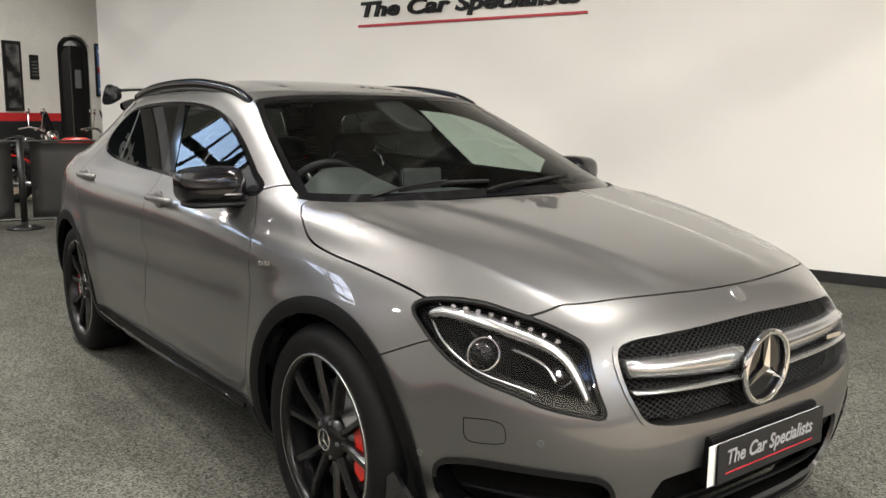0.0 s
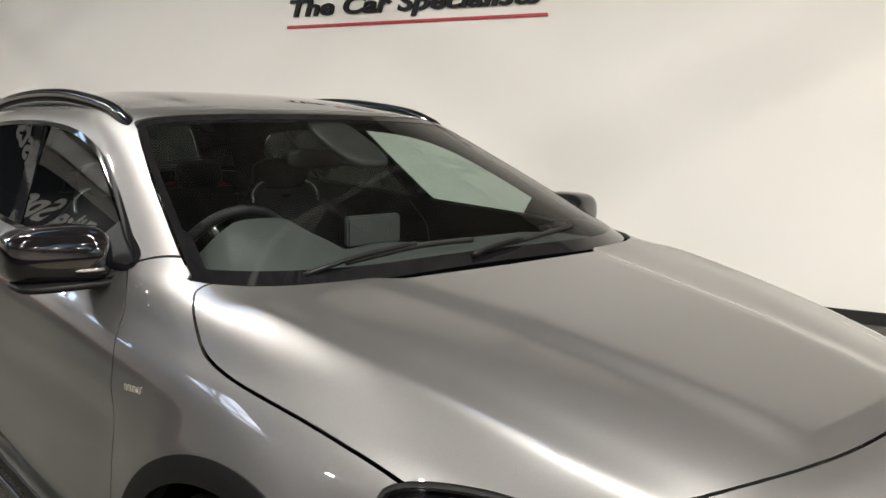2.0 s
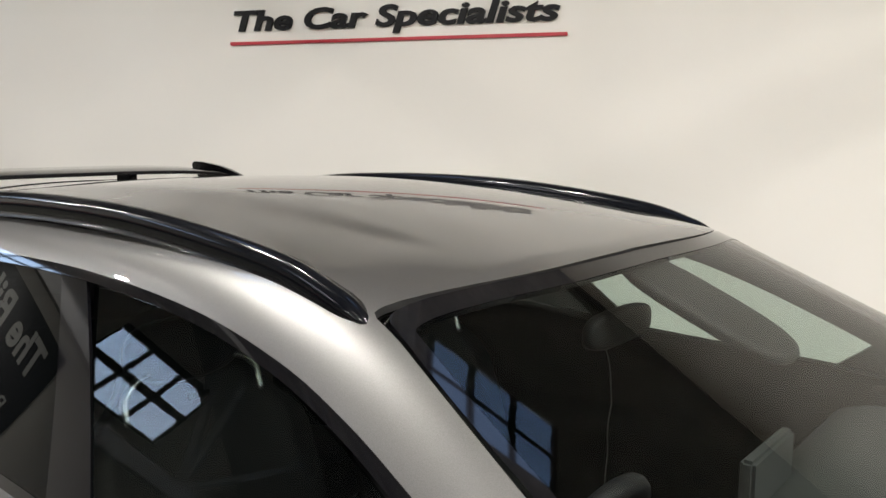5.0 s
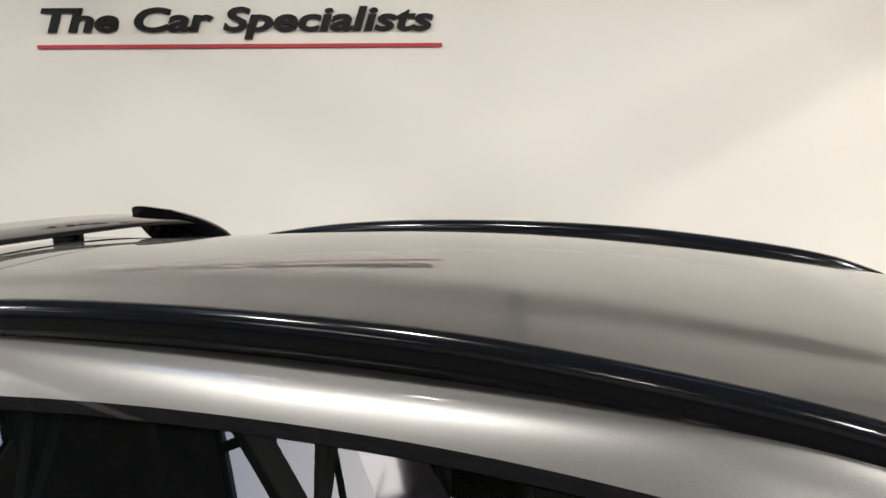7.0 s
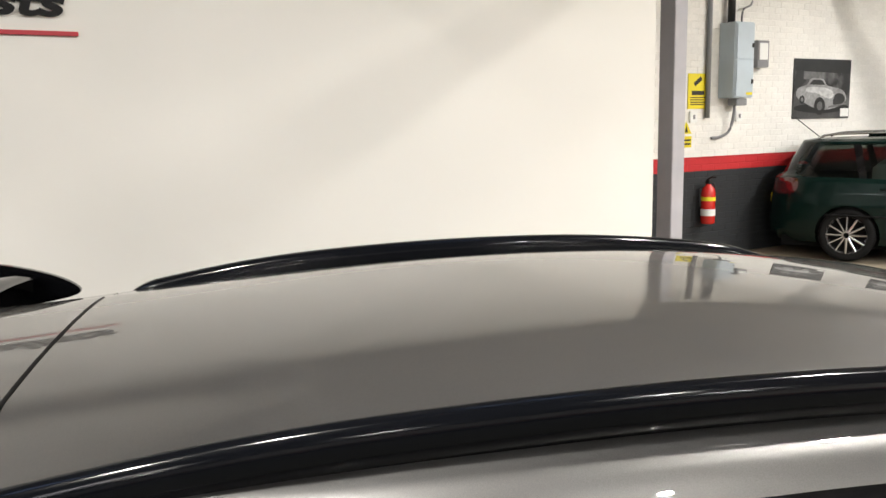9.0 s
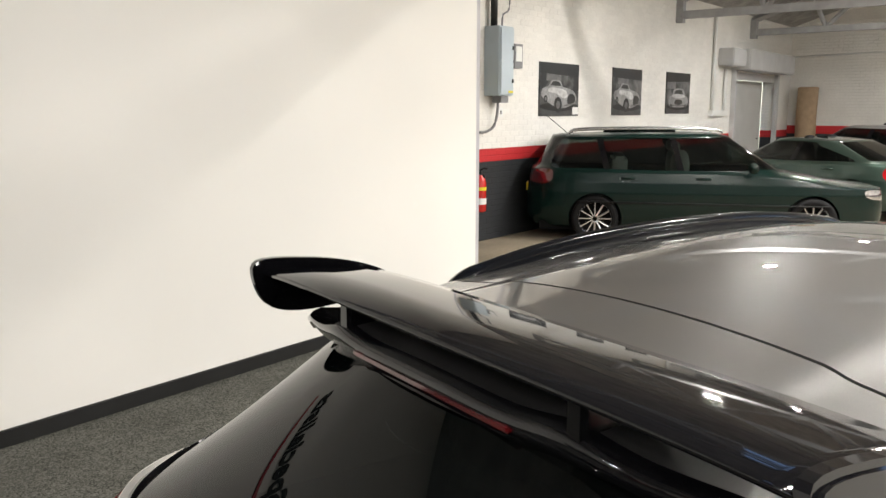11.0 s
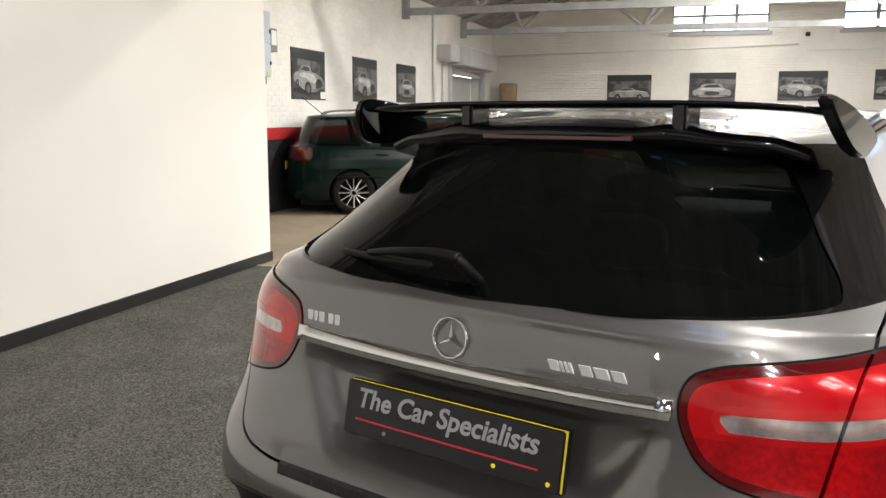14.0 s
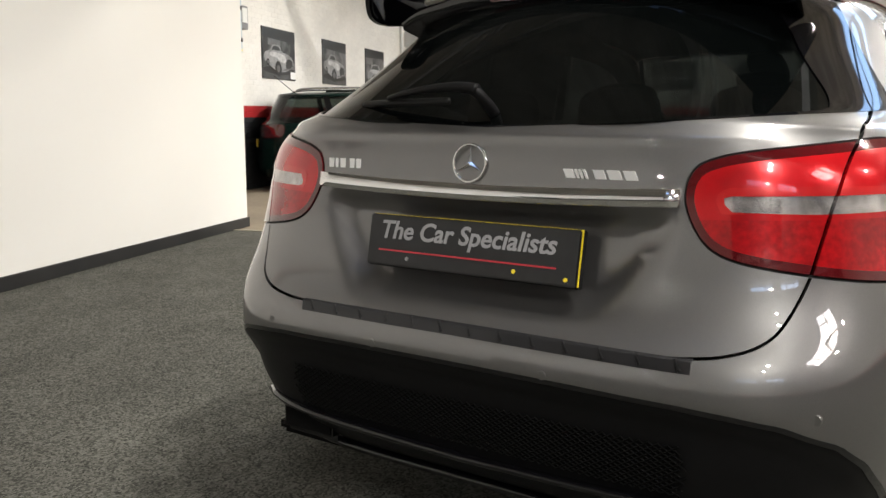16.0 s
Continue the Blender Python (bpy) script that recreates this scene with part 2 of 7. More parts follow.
def bm_cyl(bm, c, axis, r0, r1, h, seg=24):
    """A cylinder or cone from c along axis."""
    d = Vector(axis).normalized()
    a = Vector((0, 0, 1)) if abs(d.z) < 0.95 else Vector((1, 0, 0))
    s = d.cross(a).normalized()
    t = s.cross(d)
    c = Vector(c)
    A = [bm.verts.new(c + (s * math.cos(2 * math.pi * k / seg) + t * math.sin(2 * math.pi * k / seg)) * r0) for k in range(seg)]
    B = [bm.verts.new(c + d * h + (s * math.cos(2 * math.pi * k / seg) + t * math.sin(2 * math.pi * k / seg)) * r1) for k in range(seg)]
    for k in range(seg):
        bm.faces.new((A[k], B[k], B[(k + 1) % seg], A[(k + 1) % seg]))
    bm.faces.new(A)
    bm.faces.new(list(reversed(B)))


def bm_revolve(bm, prof, c, axis, seg=40, closed=False):
    """A turned solid: prof is pairs of radius and distance along axis."""
    d = Vector(axis).normalized()
    a = Vector((0, 0, 1)) if abs(d.z) < 0.95 else Vector((1, 0, 0))
    s = d.cross(a).normalized()
    t = s.cross(d)
    c = Vector(c)
    rings = [[bm.verts.new(c + d * h + (s * math.cos(2 * math.pi * k / seg) + t * math.sin(2 * math.pi * k / seg)) * r) for k in range(seg)] for r, h in prof]
    pairs = list(zip(rings, rings[1:])) + ([(rings[-1], rings[0])] if closed else [])
    for A, B in pairs:
        for k in range(seg):
            bm.faces.new((A[k], B[k], B[(k + 1) % seg], A[(k + 1) % seg]))


def extrude_outline(pts, axis_u, axis_v, origin, depth):
    """A plate: an outline in two axes, given thickness along their normal."""
    bm = bmesh.new()
    U_, V_, O_ = Vector(axis_u), Vector(axis_v), Vector(origin)
    n = U_.cross(V_).normalized() * depth
    A = [bm.verts.new(O_ + U_ * p[0] + V_ * p[1]) for p in pts]
    B = [bm.verts.new(v.co + n) for v in A]
    k = len(A)
    for i in range(k):
        bm.faces.new((A[i], A[(i + 1) % k], B[(i + 1) % k], B[i]))
    bm.faces.new(list(reversed(A)))
    bm.faces.new(B)
    return bm


def lettering(name, text, width, m, mat, parent=None, extrude=0.004, shear=0.22, bold=0.02, label="", height=0.0):
    cu = bpy.data.curves.new(name, "FONT")
    cu.body, cu.extrude, cu.shear, cu.offset, cu.size = text, extrude, shear, bold, 1.0
    cu.resolution_u = 4
    tmp = bpy.data.objects.new(name, cu)
    scene.collection.objects.link(tmp)
    bpy.context.view_layer.update()
    me = bpy.data.meshes.new_from_object(tmp.evaluated_get(bpy.context.evaluated_depsgraph_get()))
    bpy.data.objects.remove(tmp)
    co = np.array([v.co[:] for v in me.vertices])
    lo, hi = co.min(0), co.max(0)
    k = width / (hi[0] - lo[0])
    ky = height / (hi[1] - lo[1]) if height else k
    for v in me.vertices:
        v.co = ((v.co.x - lo[0]) * k, (v.co.y - lo[1]) * ky, (extrude if v.co.z > 0 else 0.0))
    me.materials.clear()
    me.materials.append(mat)
    me.name = name
    ob = new(name, me)
    ob.matrix_world = m
    if parent is not None:
        ob.parent = parent
        ob.matrix_parent_inverse = Matrix()
        ob.matrix_basis = m
    if label:
        ob["label"] = label
    return ob


def empty(name, label, category, m=None, group=""):
    ob = new(name)
    if m is not None:
        ob.matrix_basis = m
    return tagged(ob, label, category, group)


# ---------------------------------------------------------------- the building
V_BRICK, V_OPP, U_BACK, U_LEFT = 1.95, -12.6, 17.3, -16.2
TIE_Z, RIDGE_Z, EAVE_Z = 3.36, 6.4, 3.75
V_RIDGE = (V_BRICK + V_OPP) / 2


def setting(name, bm, mat, label="", smooth=False):
    ob = part(name, bm, mat, None, label, smooth)
    ob.matrix_basis = BW
    ob["kind"] = "structure"
    return ob


setting("floor", box(-10.5 - 8, V_OPP - 0.3, -0.2, -0.36, 0.02, 0.0), M_CARPET, "speckled grey showroom carpet")
setting("floor", box(-0.36, V_OPP - 0.3, -0.2, U_BACK + 0.3, V_BRICK + 0.3, -0.004), M_CONCRETE, "worn tan concrete floor")
setting("floor", box(-18.5, 0.02, -0.2, -0.36, V_BRICK + 6.3, -0.004), M_CONCRETE, "worn tan concrete floor")
setting("trim", box(-0.39, V_OPP, -0.01, -0.335, 0.0, 0.006, 0.002), material("carpet_edge_strip", (0.42, 0.38, 0.30), 0.5, metal=0.4), "metal strip at the carpet's edge")
setting("wall_white", box(-11.68, 0.0, 0.0, -0.07, 0.16, 4.38), M_WALL, "smooth white display wall")
setting("baseboard", box(-11.68, -0.022, 0.0, -0.06, -0.001, 0.092, 0.004), M_SKIRT, "black skirting board of the white wall")
# ---- walls: openings go through them
M_MORTAR = material("white_painted_mortar", (0.75, 0.73, 0.69), 0.75, noise_scale=1.3, noise_amt=0.08, fine_scale=25, fine_amt=0.08, bump=0.3, bump_scale=60)
WALL_BRICK = setting("wall_brick", box(-0.6, V_BRICK, 1.22, 12.75, V_BRICK + 0.3, EAVE_Z + 0.6), M_MORTAR, "white-painted brick wall")
setting("wall_brick", box(12.75, V_BRICK, 2.57, 15.95, V_BRICK + 0.3, EAVE_Z + 0.6), M_BRICKW, "white-painted brick over the doorway")
setting("wall_brick", box(15.95, V_BRICK, 1.22, U_BACK + 0.3, V_BRICK + 0.3, EAVE_Z + 0.6), M_BRICKW, "white-painted brick wall")
for a, b in ((-0.6, 12.75), (15.95, U_BACK + 0.3)):
    setting("wall_brick", box(a, V_BRICK, 0, b, V_BRICK + 0.3, 1.05), M_BRICKB, "black-painted lower brickwork")
    setting("wall_brick", box(a, V_BRICK, 1.05, b, V_BRICK + 0.3, 1.22), M_BRICKR, "red-painted brick band")
WIN = [(-5.64, -3.12), (-9.95, -7.45)]      # gable windows, v from and to
WZ0, WZ1 = 3.66, 4.95
cuts = [V_OPP] + [c for w in sorted(WIN) for c in w] + [V_BRICK]
for i in range(0, len(cuts), 2):
    setting("wall_back", box(U_BACK, cuts[i], 1.33, U_BACK + 0.3, cuts[i + 1], RIDGE_Z + 0.3), M_BRICKW, "white-painted gable wall")
for a, b in WIN:
    setting("wall_back", box(U_BACK, a, 1.33, U_BACK + 0.3, b, WZ0), M_BRICKW, "white-painted gable wall under a window")
    setting("wall_back", box(U_BACK, a, WZ1, U_BACK + 0.3, b, RIDGE_Z + 0.3), M_BRICKW, "white-painted gable wall over a window")
    w = empty("window_1", "white multi-pane steel window in the gable", "window", BW)
    w["kind"] = "structure"
    for k in range(4):
        v = a + (b - a) * k / 3
        part("window_frame", box(U_BACK + 0.10, v - 0.045, WZ0, U_BACK + 0.17, v + 0.045, WZ1, 0.004), M_STEEL, w)
    for z in (WZ0 + 0.03, WZ0 + 0.45, WZ0 + 0.87, WZ1 - 0.03):
        part("window_frame", box(U_BACK + 0.105, a, z - 0.03, U_BACK + 0.165, b, z + 0.03, 0.003), M_STEEL, w)
    part("window_sill", box(U_BACK - 0.06, a - 0.08, WZ0 - 0.09, U_BACK + 0.12, b + 0.08, WZ0 - 0.002, 0.006), M_GREYP, w, "grey sloping sill")
setting("wall_back", box(U_BACK, V_OPP, 0, U_BACK + 0.3, V_BRICK, 1.12), M_BRICKB, "black-painted lower brickwork")
setting("wall_back", box(U_BACK, V_OPP, 1.12, U_BACK + 0.3, V_BRICK, 1.33), M_BRICKR, "red-painted brick band")
setting("wall_opposite", box(U_LEFT, V_OPP - 0.3, 0, U_BACK + 0.3, V_OPP, EAVE_Z + 0.6), M_PLASTER, "white-painted side wall")
# left wall with an arched doorway
A0, A1, AZ = 2.27, 2.95, 2.45
LWIN = [(-8.31, -6.14), (-5.27, -3.22)]
LZ0, LZ1 = 4.60, 5.48
cuts = [V_OPP] + [c for w in LWIN for c in w] + [A0]
for i in range(0, len(cuts), 2):
    setting("wall_left", box(U_LEFT - 0.3, cuts[i], 1.27, U_LEFT, cuts[i + 1], RIDGE_Z + 0.3), M_PLASTER, "white plaster wall")
for lv0, lv1 in LWIN:
    setting("wall_left", box(U_LEFT - 0.3, lv0, 1.27, U_LEFT, lv1, LZ0), M_PLASTER, "white plaster wall under a window")
    setting("wall_left", box(U_LEFT - 0.3, lv0, LZ1, U_LEFT, lv1, RIDGE_Z + 0.3), M_PLASTER, "white plaster wall over a window")
    w = empty("window_2", "six-pane steel window with dark bars", "window", BW)
    w["kind"] = "structure"
    for k in range(4):
        v = lv0 + (lv1 - lv0) * k / 3
        part("window_frame", box(U_LEFT - 0.19, v - 0.05, LZ0, U_LEFT - 0.12, v + 0.05, LZ1, 0.004), M_ROOF, w)
    for z in (LZ0 + 0.03, (LZ0 + LZ1) / 2, LZ1 - 0.03):
        part("window_frame", box(U_LEFT - 0.185, lv0, z - 0.04, U_LEFT - 0.125, lv1, z + 0.04, 0.003), M_ROOF, w)
setting("wall_left", box(U_LEFT - 0.3, V_OPP, 1.12, U_LEFT, A0, 1.27), M_RED, "red painted band")
setting("wall_left", box(U_LEFT - 0.3, V_OPP, 0.0, U_LEFT, A0, 1.12), M_BLACKP, "black painted lower wall")
setting("wall_left", box(U_LEFT - 0.3, A1, 0.0, U_LEFT, 8.0, RIDGE_Z + 0.3), M_PLASTER, "white plaster wall")
arch = [(A0, RIDGE_Z + 0.3), (A0, AZ)] + [((A0 + A1) / 2 - math.cos(math.pi * i / 12) * (A1 - A0) / 2, AZ + 0.30 * math.sin(math.pi * i / 12)) for i in range(1, 12)] + [(A1, AZ), (A1, RIDGE_Z + 0.3)]
bm = bmesh.new()
fr_, bk_ = [], []
for v, z in arch:
    fr_.append(bm.verts.new((U_LEFT, v, z)))
    bk_.append(bm.verts.new((U_LEFT - 0.3, v, z)))
for i in range(len(arch) - 1):
    bm.faces.new((fr_[i], fr_[i + 1], bk_[i + 1], bk_[i]))
bm.faces.new(fr_)
bm.faces.new(list(reversed(bk_)))
bmesh.ops.triangulate(bm, faces=[f for f in bm.faces if len(f.verts) > 4])
bmesh.ops.recalc_face_normals(bm, faces=bm.faces)
setting("wall_left", bm, M_PLASTER, "plaster over the arched doorway")
setting("wall_behind", box(U_LEFT - 2.5, 0.5, 0, U_LEFT - 2.2, 5.5, 3.2), M_DOORGREY, "dim wall beyond the arch")
setting("wall_far", box(U_LEFT, 8.0, 0, 0, 8.3, RIDGE_Z), M_PLASTER, "white plaster wall")
setting("wall_side", box(-0.6, V_BRICK + 0.3, 0, -0.3, 8.0, RIDGE_Z), M_PLASTER, "white plaster wall")
setting("wall_passage", box(12.4, V_BRICK + 1.6, 0, 16.3, V_BRICK + 1.8, 3.0), M_DOORGREY, "pale wall beyond the doorway")
setting("ceiling_passage", box(12.4, V_BRICK + 0.3, 2.7, 16.3, V_BRICK + 1.6, 2.8), M_DOORGREY, "low passage ceiling")


def slope_z(v):
    """The roof's underside over v."""
    ve = V_BRICK + 0.3 if v > V_RIDGE else V_OPP - 0.3
    return EAVE_Z + (RIDGE_Z - EAVE_Z) * (v - ve) / (V_RIDGE - ve)


def roof_plate(u0, u1, v0, v1):
    bm = bmesh.new()
    q = [(u0, v0, slope_z(v0)), (u1, v0, slope_z(v0)), (u1, v1, slope_z(v1)), (u0, v1, slope_z(v1))]
    A = [bm.verts.new(p) for p in q]
    B = [bm.verts.new((p[0], p[1], p[2] + 0.12)) for p in q]
    bm.faces.new(A)
    bm.faces.new(B)
    for i in range(4):
        bm.faces.new((A[i], A[(i + 1) % 4], B[(i + 1) % 4], B[i]))
    bmesh.ops.recalc_face_normals(bm, faces=bm.faces)
    setting("ceiling", bm, M_BOARDS, "grey boarded roof slope")


TRUSS_U = [13.8, 9.35, 4.9, 0.45, -4.0, -8.45, -12.9]
NA, NB = -3.7, -2.7
NEAR_U = [-8.2, -3.8]
roof_plate(U_LEFT - 0.3, U_BACK + 0.3, V_BRICK + 0.3, NB)
roof_plate(U_LEFT - 0.3, U_BACK + 0.3, NA, V_RIDGE + 0.001)
edges = [U_LEFT - 0.3] + [c for t in NEAR_U for c in (t, t + 1.1)] + [U_BACK + 0.3]
for i in range(0, len(edges), 2):
    roof_plate(edges[i], edges[i + 1], NB, NA)
roof_plate(U_LEFT - 2.6, 0.3, 8.3, V_BRICK + 0.3)
# the far slope has a band of rooflights
VA, VB = -9.9, -8.3
FAR_U = [-12.9, 0.45, 4.9, 9.35]
roof_plate(U_LEFT - 0.3, U_BACK + 0.3, V_OPP - 0.3, VA)
roof_plate(U_LEFT - 0.3, U_BACK + 0.3, VB, V_RIDGE - 0.001)
edges = [U_LEFT - 0.3] + [c for t in FAR_U for c in (t + 0.9, t + 3.5)] + [U_BACK + 0.3]
for i in range(0, len(edges), 2):
    roof_plate(edges[i], edges[i + 1], VA, VB)


def build_rooflight(u0, u1, v0, v1):
    w = empty("rooflight", "rooflight of six clear panes with dark bars", "rooflight", BW, "rooflights")
    for k in range(4):
        u = u0 + (u1 - u0) * k / 3
        part("glazing_bar", tube([(u, v0, slope_z(v0) + 0.03), (u, v1, slope_z(v1) + 0.03)], 0.035, 6), M_ROOF, w)
    vm_ = (v0 + v1) / 2
    part("glazing_bar", tube([(u0, vm_, slope_z(vm_) + 0.03), (u1, vm_, slope_z(vm_) + 0.03)], 0.04, 6), M_ROOF, w)


for t in FAR_U:
    build_rooflight(t + 0.9, t + 3.5, VA, VB)
for t in NEAR_U:
    build_rooflight(t, t + 1.1, NA, NB)

# ---- roof trusses
def build_truss(u):
    tr = empty("roof_truss", "grey steel roof truss", "roof truss", BW @ Matrix.Translation((u, 0, 0)), "roof trusses")
    part("tie_beam", box(-0.05, V_OPP, TIE_Z + 0.05, 0.05, V_BRICK, TIE_Z + 0.19, 0.005), M_STEEL, tr)
    for v in (V_BRICK - 0.07, V_OPP + 0.07):
        part("end_bracket", box(-0.07, v - 0.07, TIE_Z - 0.02, 0.07, v + 0.07, TIE_Z + 0.40, 0.006), M_STEEL, tr)
    L = V_BRICK - V_OPP
    for sgn in (1, -1):
        ve = V_BRICK if sgn > 0 else V_OPP
        part("rafter", tube([(0, ve, slope_z(ve) - 0.12), (0, V_RIDGE, RIDGE_Z - 0.14)], 0.075, 4), M_STEEL, tr)
        f = lambda k: ve + (V_RIDGE - ve) * k
        for a, b in (((f(0.22), TIE_Z + 0.15), (f(0.40), slope_z(f(0.40)) - 0.1)), ((f(0.40), slope_z(f(0.40)) - 0.1), (f(0.62), TIE_Z + 0.15)),
                     ((f(0.62), TIE_Z + 0.15), (f(0.80), slope_z(f(0.80)) - 0.1)), ((f(0.62), TIE_Z + 0.15), (f(1.0), RIDGE_Z - 0.2)), ((f(0.22), TIE_Z + 0.15), (f(0.18), slope_z(f(0.18)) - 0.1))):
            part("web_member", tube([(0, a[0], a[1]), (0, b[0], b[1])], 0.052, 6), M_STEEL, tr)
    return tr


for u in TRUSS_U:
    build_truss(u)

# ---- floodlights on the trusses
def build_flood(u, v, z):
    fl = empty("floodlight", "round white ceiling floodlight on a drop rod", "ceiling light", BW @ Matrix.Translation((u, v, z)), "floodlights")
    bm = bmesh.new()
    bm_revolve(bm, [(0.03, 0.22), (0.08, 0.20), (0.12, 0.10), (0.20, 0.02), (0.205, -0.01), (0.185, -0.01), (0.17, 0.0)], (0, 0, 0), (0, 0, 1), 28)
    part("lamp_housing", bm, M_LAMPBODY, fl, "", True)
    part("drop_rod", tube([(0, 0, 0.2), (0, 0, max(0.3, slope_z(v) - z))], 0.012, 6), M_STEEL, fl)


for u, v, z in LAMPS:
    build_flood(u, v, z)

# ---------------------------------------------------------------- the grey car: body surface
M_PAINT = material("grey_metallic_paint", (0.162, 0.159, 0.158), 0.40, metal=0.85, coat=1.0, noise_scale=1.1, noise_amt=0.03, fine_scale=900, fine_amt=0.12)
M_PAINT.node_tree.nodes["Principled BSDF"].inputs["Coat Roughness"].default_value = 0.006
M_PAINT.node_tree.nodes["Principled BSDF"].inputs["Coat IOR"].default_value = 1.75
NU, NS = 290, 8   # points round half a ring; steps between rings


def ring(fx, rx, b, nf, nr, zs, taper=0.0):
    """A design line of the body: front and rear reach, half width, squareness at both ends, heights from nose to tail."""
    return fx, rx, b, nf, nr, zs, taper


# heights: nose, front corner, mid-side, rear corner, tail
RINGS = [
    ring(2.08, -2.04, 0.78, 4.2, 5.0, (0.17, 0.17, 0.20, 0.22, 0.24)),
    ring(2.19, -2.12, 0.85, 4.2, 5.0, (0.20, 0.21, 0.26, 0.27, 0.28)),
    ring(2.22, -2.165, 0.880, 4.6, 5.8, (0.33, 0.34, 0.38, 0.38, 0.38)),
    ring(2.238, -2.19, 0.892, 4.8, 5.9, (0.47, 0.49, 0.50, 0.50, 0.50)),
    ring(2.224, -2.19, 0.897, 4.65, 5.9, (0.62, 0.62, 0.64, 0.63, 0.625)),
    ring(2.185, -2.125, 0.900, 4.2, 5.7, (0.74, 0.72, 0.78, 0.74, 0.68)),
    ring(2.145, -2.085, 0.898, 4.0, 5.5, (0.795, 0.785, 0.87, 0.86, 0.86)),
    ring(2.10, -2.068, 0.880, 3.8, 5.5, (0.835, 0.835, 0.935, 0.97, 0.97)),
    ring(2.03, -2.052, 0.855, 3.7, 5.4, (0.865, 0.875, 0.965, 1.01, 1.025)),
    ring(1.75, -2.04, 0.838, 4.2, 5.2, (0.925, 0.935, 0.985, 1.035, 1.048)),
    ring(1.40, -2.03, 0.825, 5.0, 5.4, (0.975, 0.985, 1.0, 1.05, 1.062)),
    ring(1.13, -2.015, 0.815, 6.4, 5.0, (1.01, 1.015, 1.01, 1.06, 1.08)),
    ring(1.09, -1.985, 0.795, 6.4, 4.5, (1.03, 1.035, 1.04, 1.085, 1.11)),
    ring(0.82, -1.89, 0.738, 6.2, 4.0, (1.165, 1.155, 1.14, 1.17, 1.20)),
    ring(0.53, -1.79, 0.676, 6.0, 3.7, (1.30, 1.28, 1.25, 1.26, 1.29)),
    ring(0.33, -1.70, 0.623, 5.6, 3.6, (1.385, 1.36, 1.352, 1.335, 1.365)),
    ring(0.24, -1.64, 0.566, 5.0, 4.0, (1.402, 1.387, 1.40, 1.37, 1.395)),
    ring(0.05, -1.50, 0.47, 4.2, 3.8, (1.422, 1.412, 1.428, 1.395, 1.408)),
    ring(-0.15, -1.25, 0.25, 3.0, 3.0, (1.440, 1.440, 1.452, 1.430, 1.426)),
    ring(-0.30, -1.10, 0.0, 2.5, 2.5, (1.452, 1.454, 1.456, 1.442, 1.434)),
]


def cubic(knots, vals, x):
    """Smooth interpolation through values at knots."""
    knots, vals, x = np.asarray(knots, float), np.asarray(vals, float), np.asarray(x, float)
    m = np.gradient(vals, knots)
    i = np.clip(np.searchsorted(knots, x) - 1, 0, len(knots) - 2)
    h = knots[i + 1] - knots[i]
    t = (x - knots[i]) / h
    return ((2 * t**3 - 3 * t**2 + 1) * vals[i] + (t**3 - 2 * t**2 + t) * h * m[i] + (3 * t**2 - 2 * t**3) * vals[i + 1] + (t**3 - t**2) * h * m[i + 1])


def plan(fx, rx, b, nf, nr, phi):
    c, s = np.cos(phi), np.sin(phi)
    mid = -0.35
    n = np.where(c > 0, nf, nr)
    x = mid + np.where(c > 0, fx - mid, mid - rx) * np.sign(c) * np.abs(c) ** (2 / n)
    return x, b * np.abs(s) ** (2 / n)


# even spacing round a middle ring
ph = np.linspace(0, math.pi, 4001)
px, py = plan(2.2, -2.15, 0.89, 4.2, 4.6, ph)
al = np.concatenate([[0], np.cumsum(np.hypot(np.diff(px), np.diff(py)))])
PHI = np.interp(np.linspace(0, al[-1], NU), al, ph)


def body_half():
    R = []
    for fx, rx, b, nf, nr, zs, tp in RINGS:
        x, y = plan(fx, rx, b, nf, nr, PHI)
        z = cubic(np.linspace(0, math.pi, 5), zs, PHI)
        R.append(np.stack([x, y, z], 1))
    R = np.array(R)                                   # ring, u, xyz
    d = np.linalg.norm(np.diff(R, axis=0), axis=2)
    k = np.concatenate([np.zeros((1, NU)), np.cumsum(np.maximum(d, 1e-4) ** 0.7, axis=0)])
    out = []
    n = len(R)
    T = np.zeros_like(R)
    for i in range(n):
        a, c = max(i - 1, 0), min(i + 1, n - 1)
        if 0 < i < n - 1:
            h0, h1 = (k[i] - k[i - 1])[:, None], (k[i + 1] - k[i])[:, None]
            T[i] = ((R[i] - R[i - 1]) / h0 * h1 + (R[i + 1] - R[i]) / h1 * h0) / (h0 + h1)
        else:
            T[i] = (R[c] - R[a]) / (k[c] - k[a])[:, None]
    for i in range(n - 1):
        h = (k[i + 1] - k[i])[:, None]
        for j in range(NS + (1 if i == n - 2 else 0)):
            t = j / NS
            out.append((2 * t**3 - 3 * t**2 + 1) * R[i] + (t**3 - 2 * t**2 + t) * h * T[i] + (3 * t**2 - 2 * t**3) * R[i + 1] + (t**3 - t**2) * h * T[i + 1])
    return np.array(out)


def soften(g, sigma, axis):
    """Evens a grid of points along one axis; ends keep their place."""
    r = int(3 * sigma)
    w = np.exp(-0.5 * (np.arange(-r, r + 1) / sigma) ** 2)
    w /= w.sum()
    g = np.moveaxis(g, axis, 0)
    e = np.concatenate([2 * g[:1] - g[r:0:-1], g, 2 * g[-1:] - g[-2:-r - 2:-1]])
    return np.moveaxis(sum(w[k] * e[k:k + len(g)] for k in range(2 * r + 1)), 0, axis)


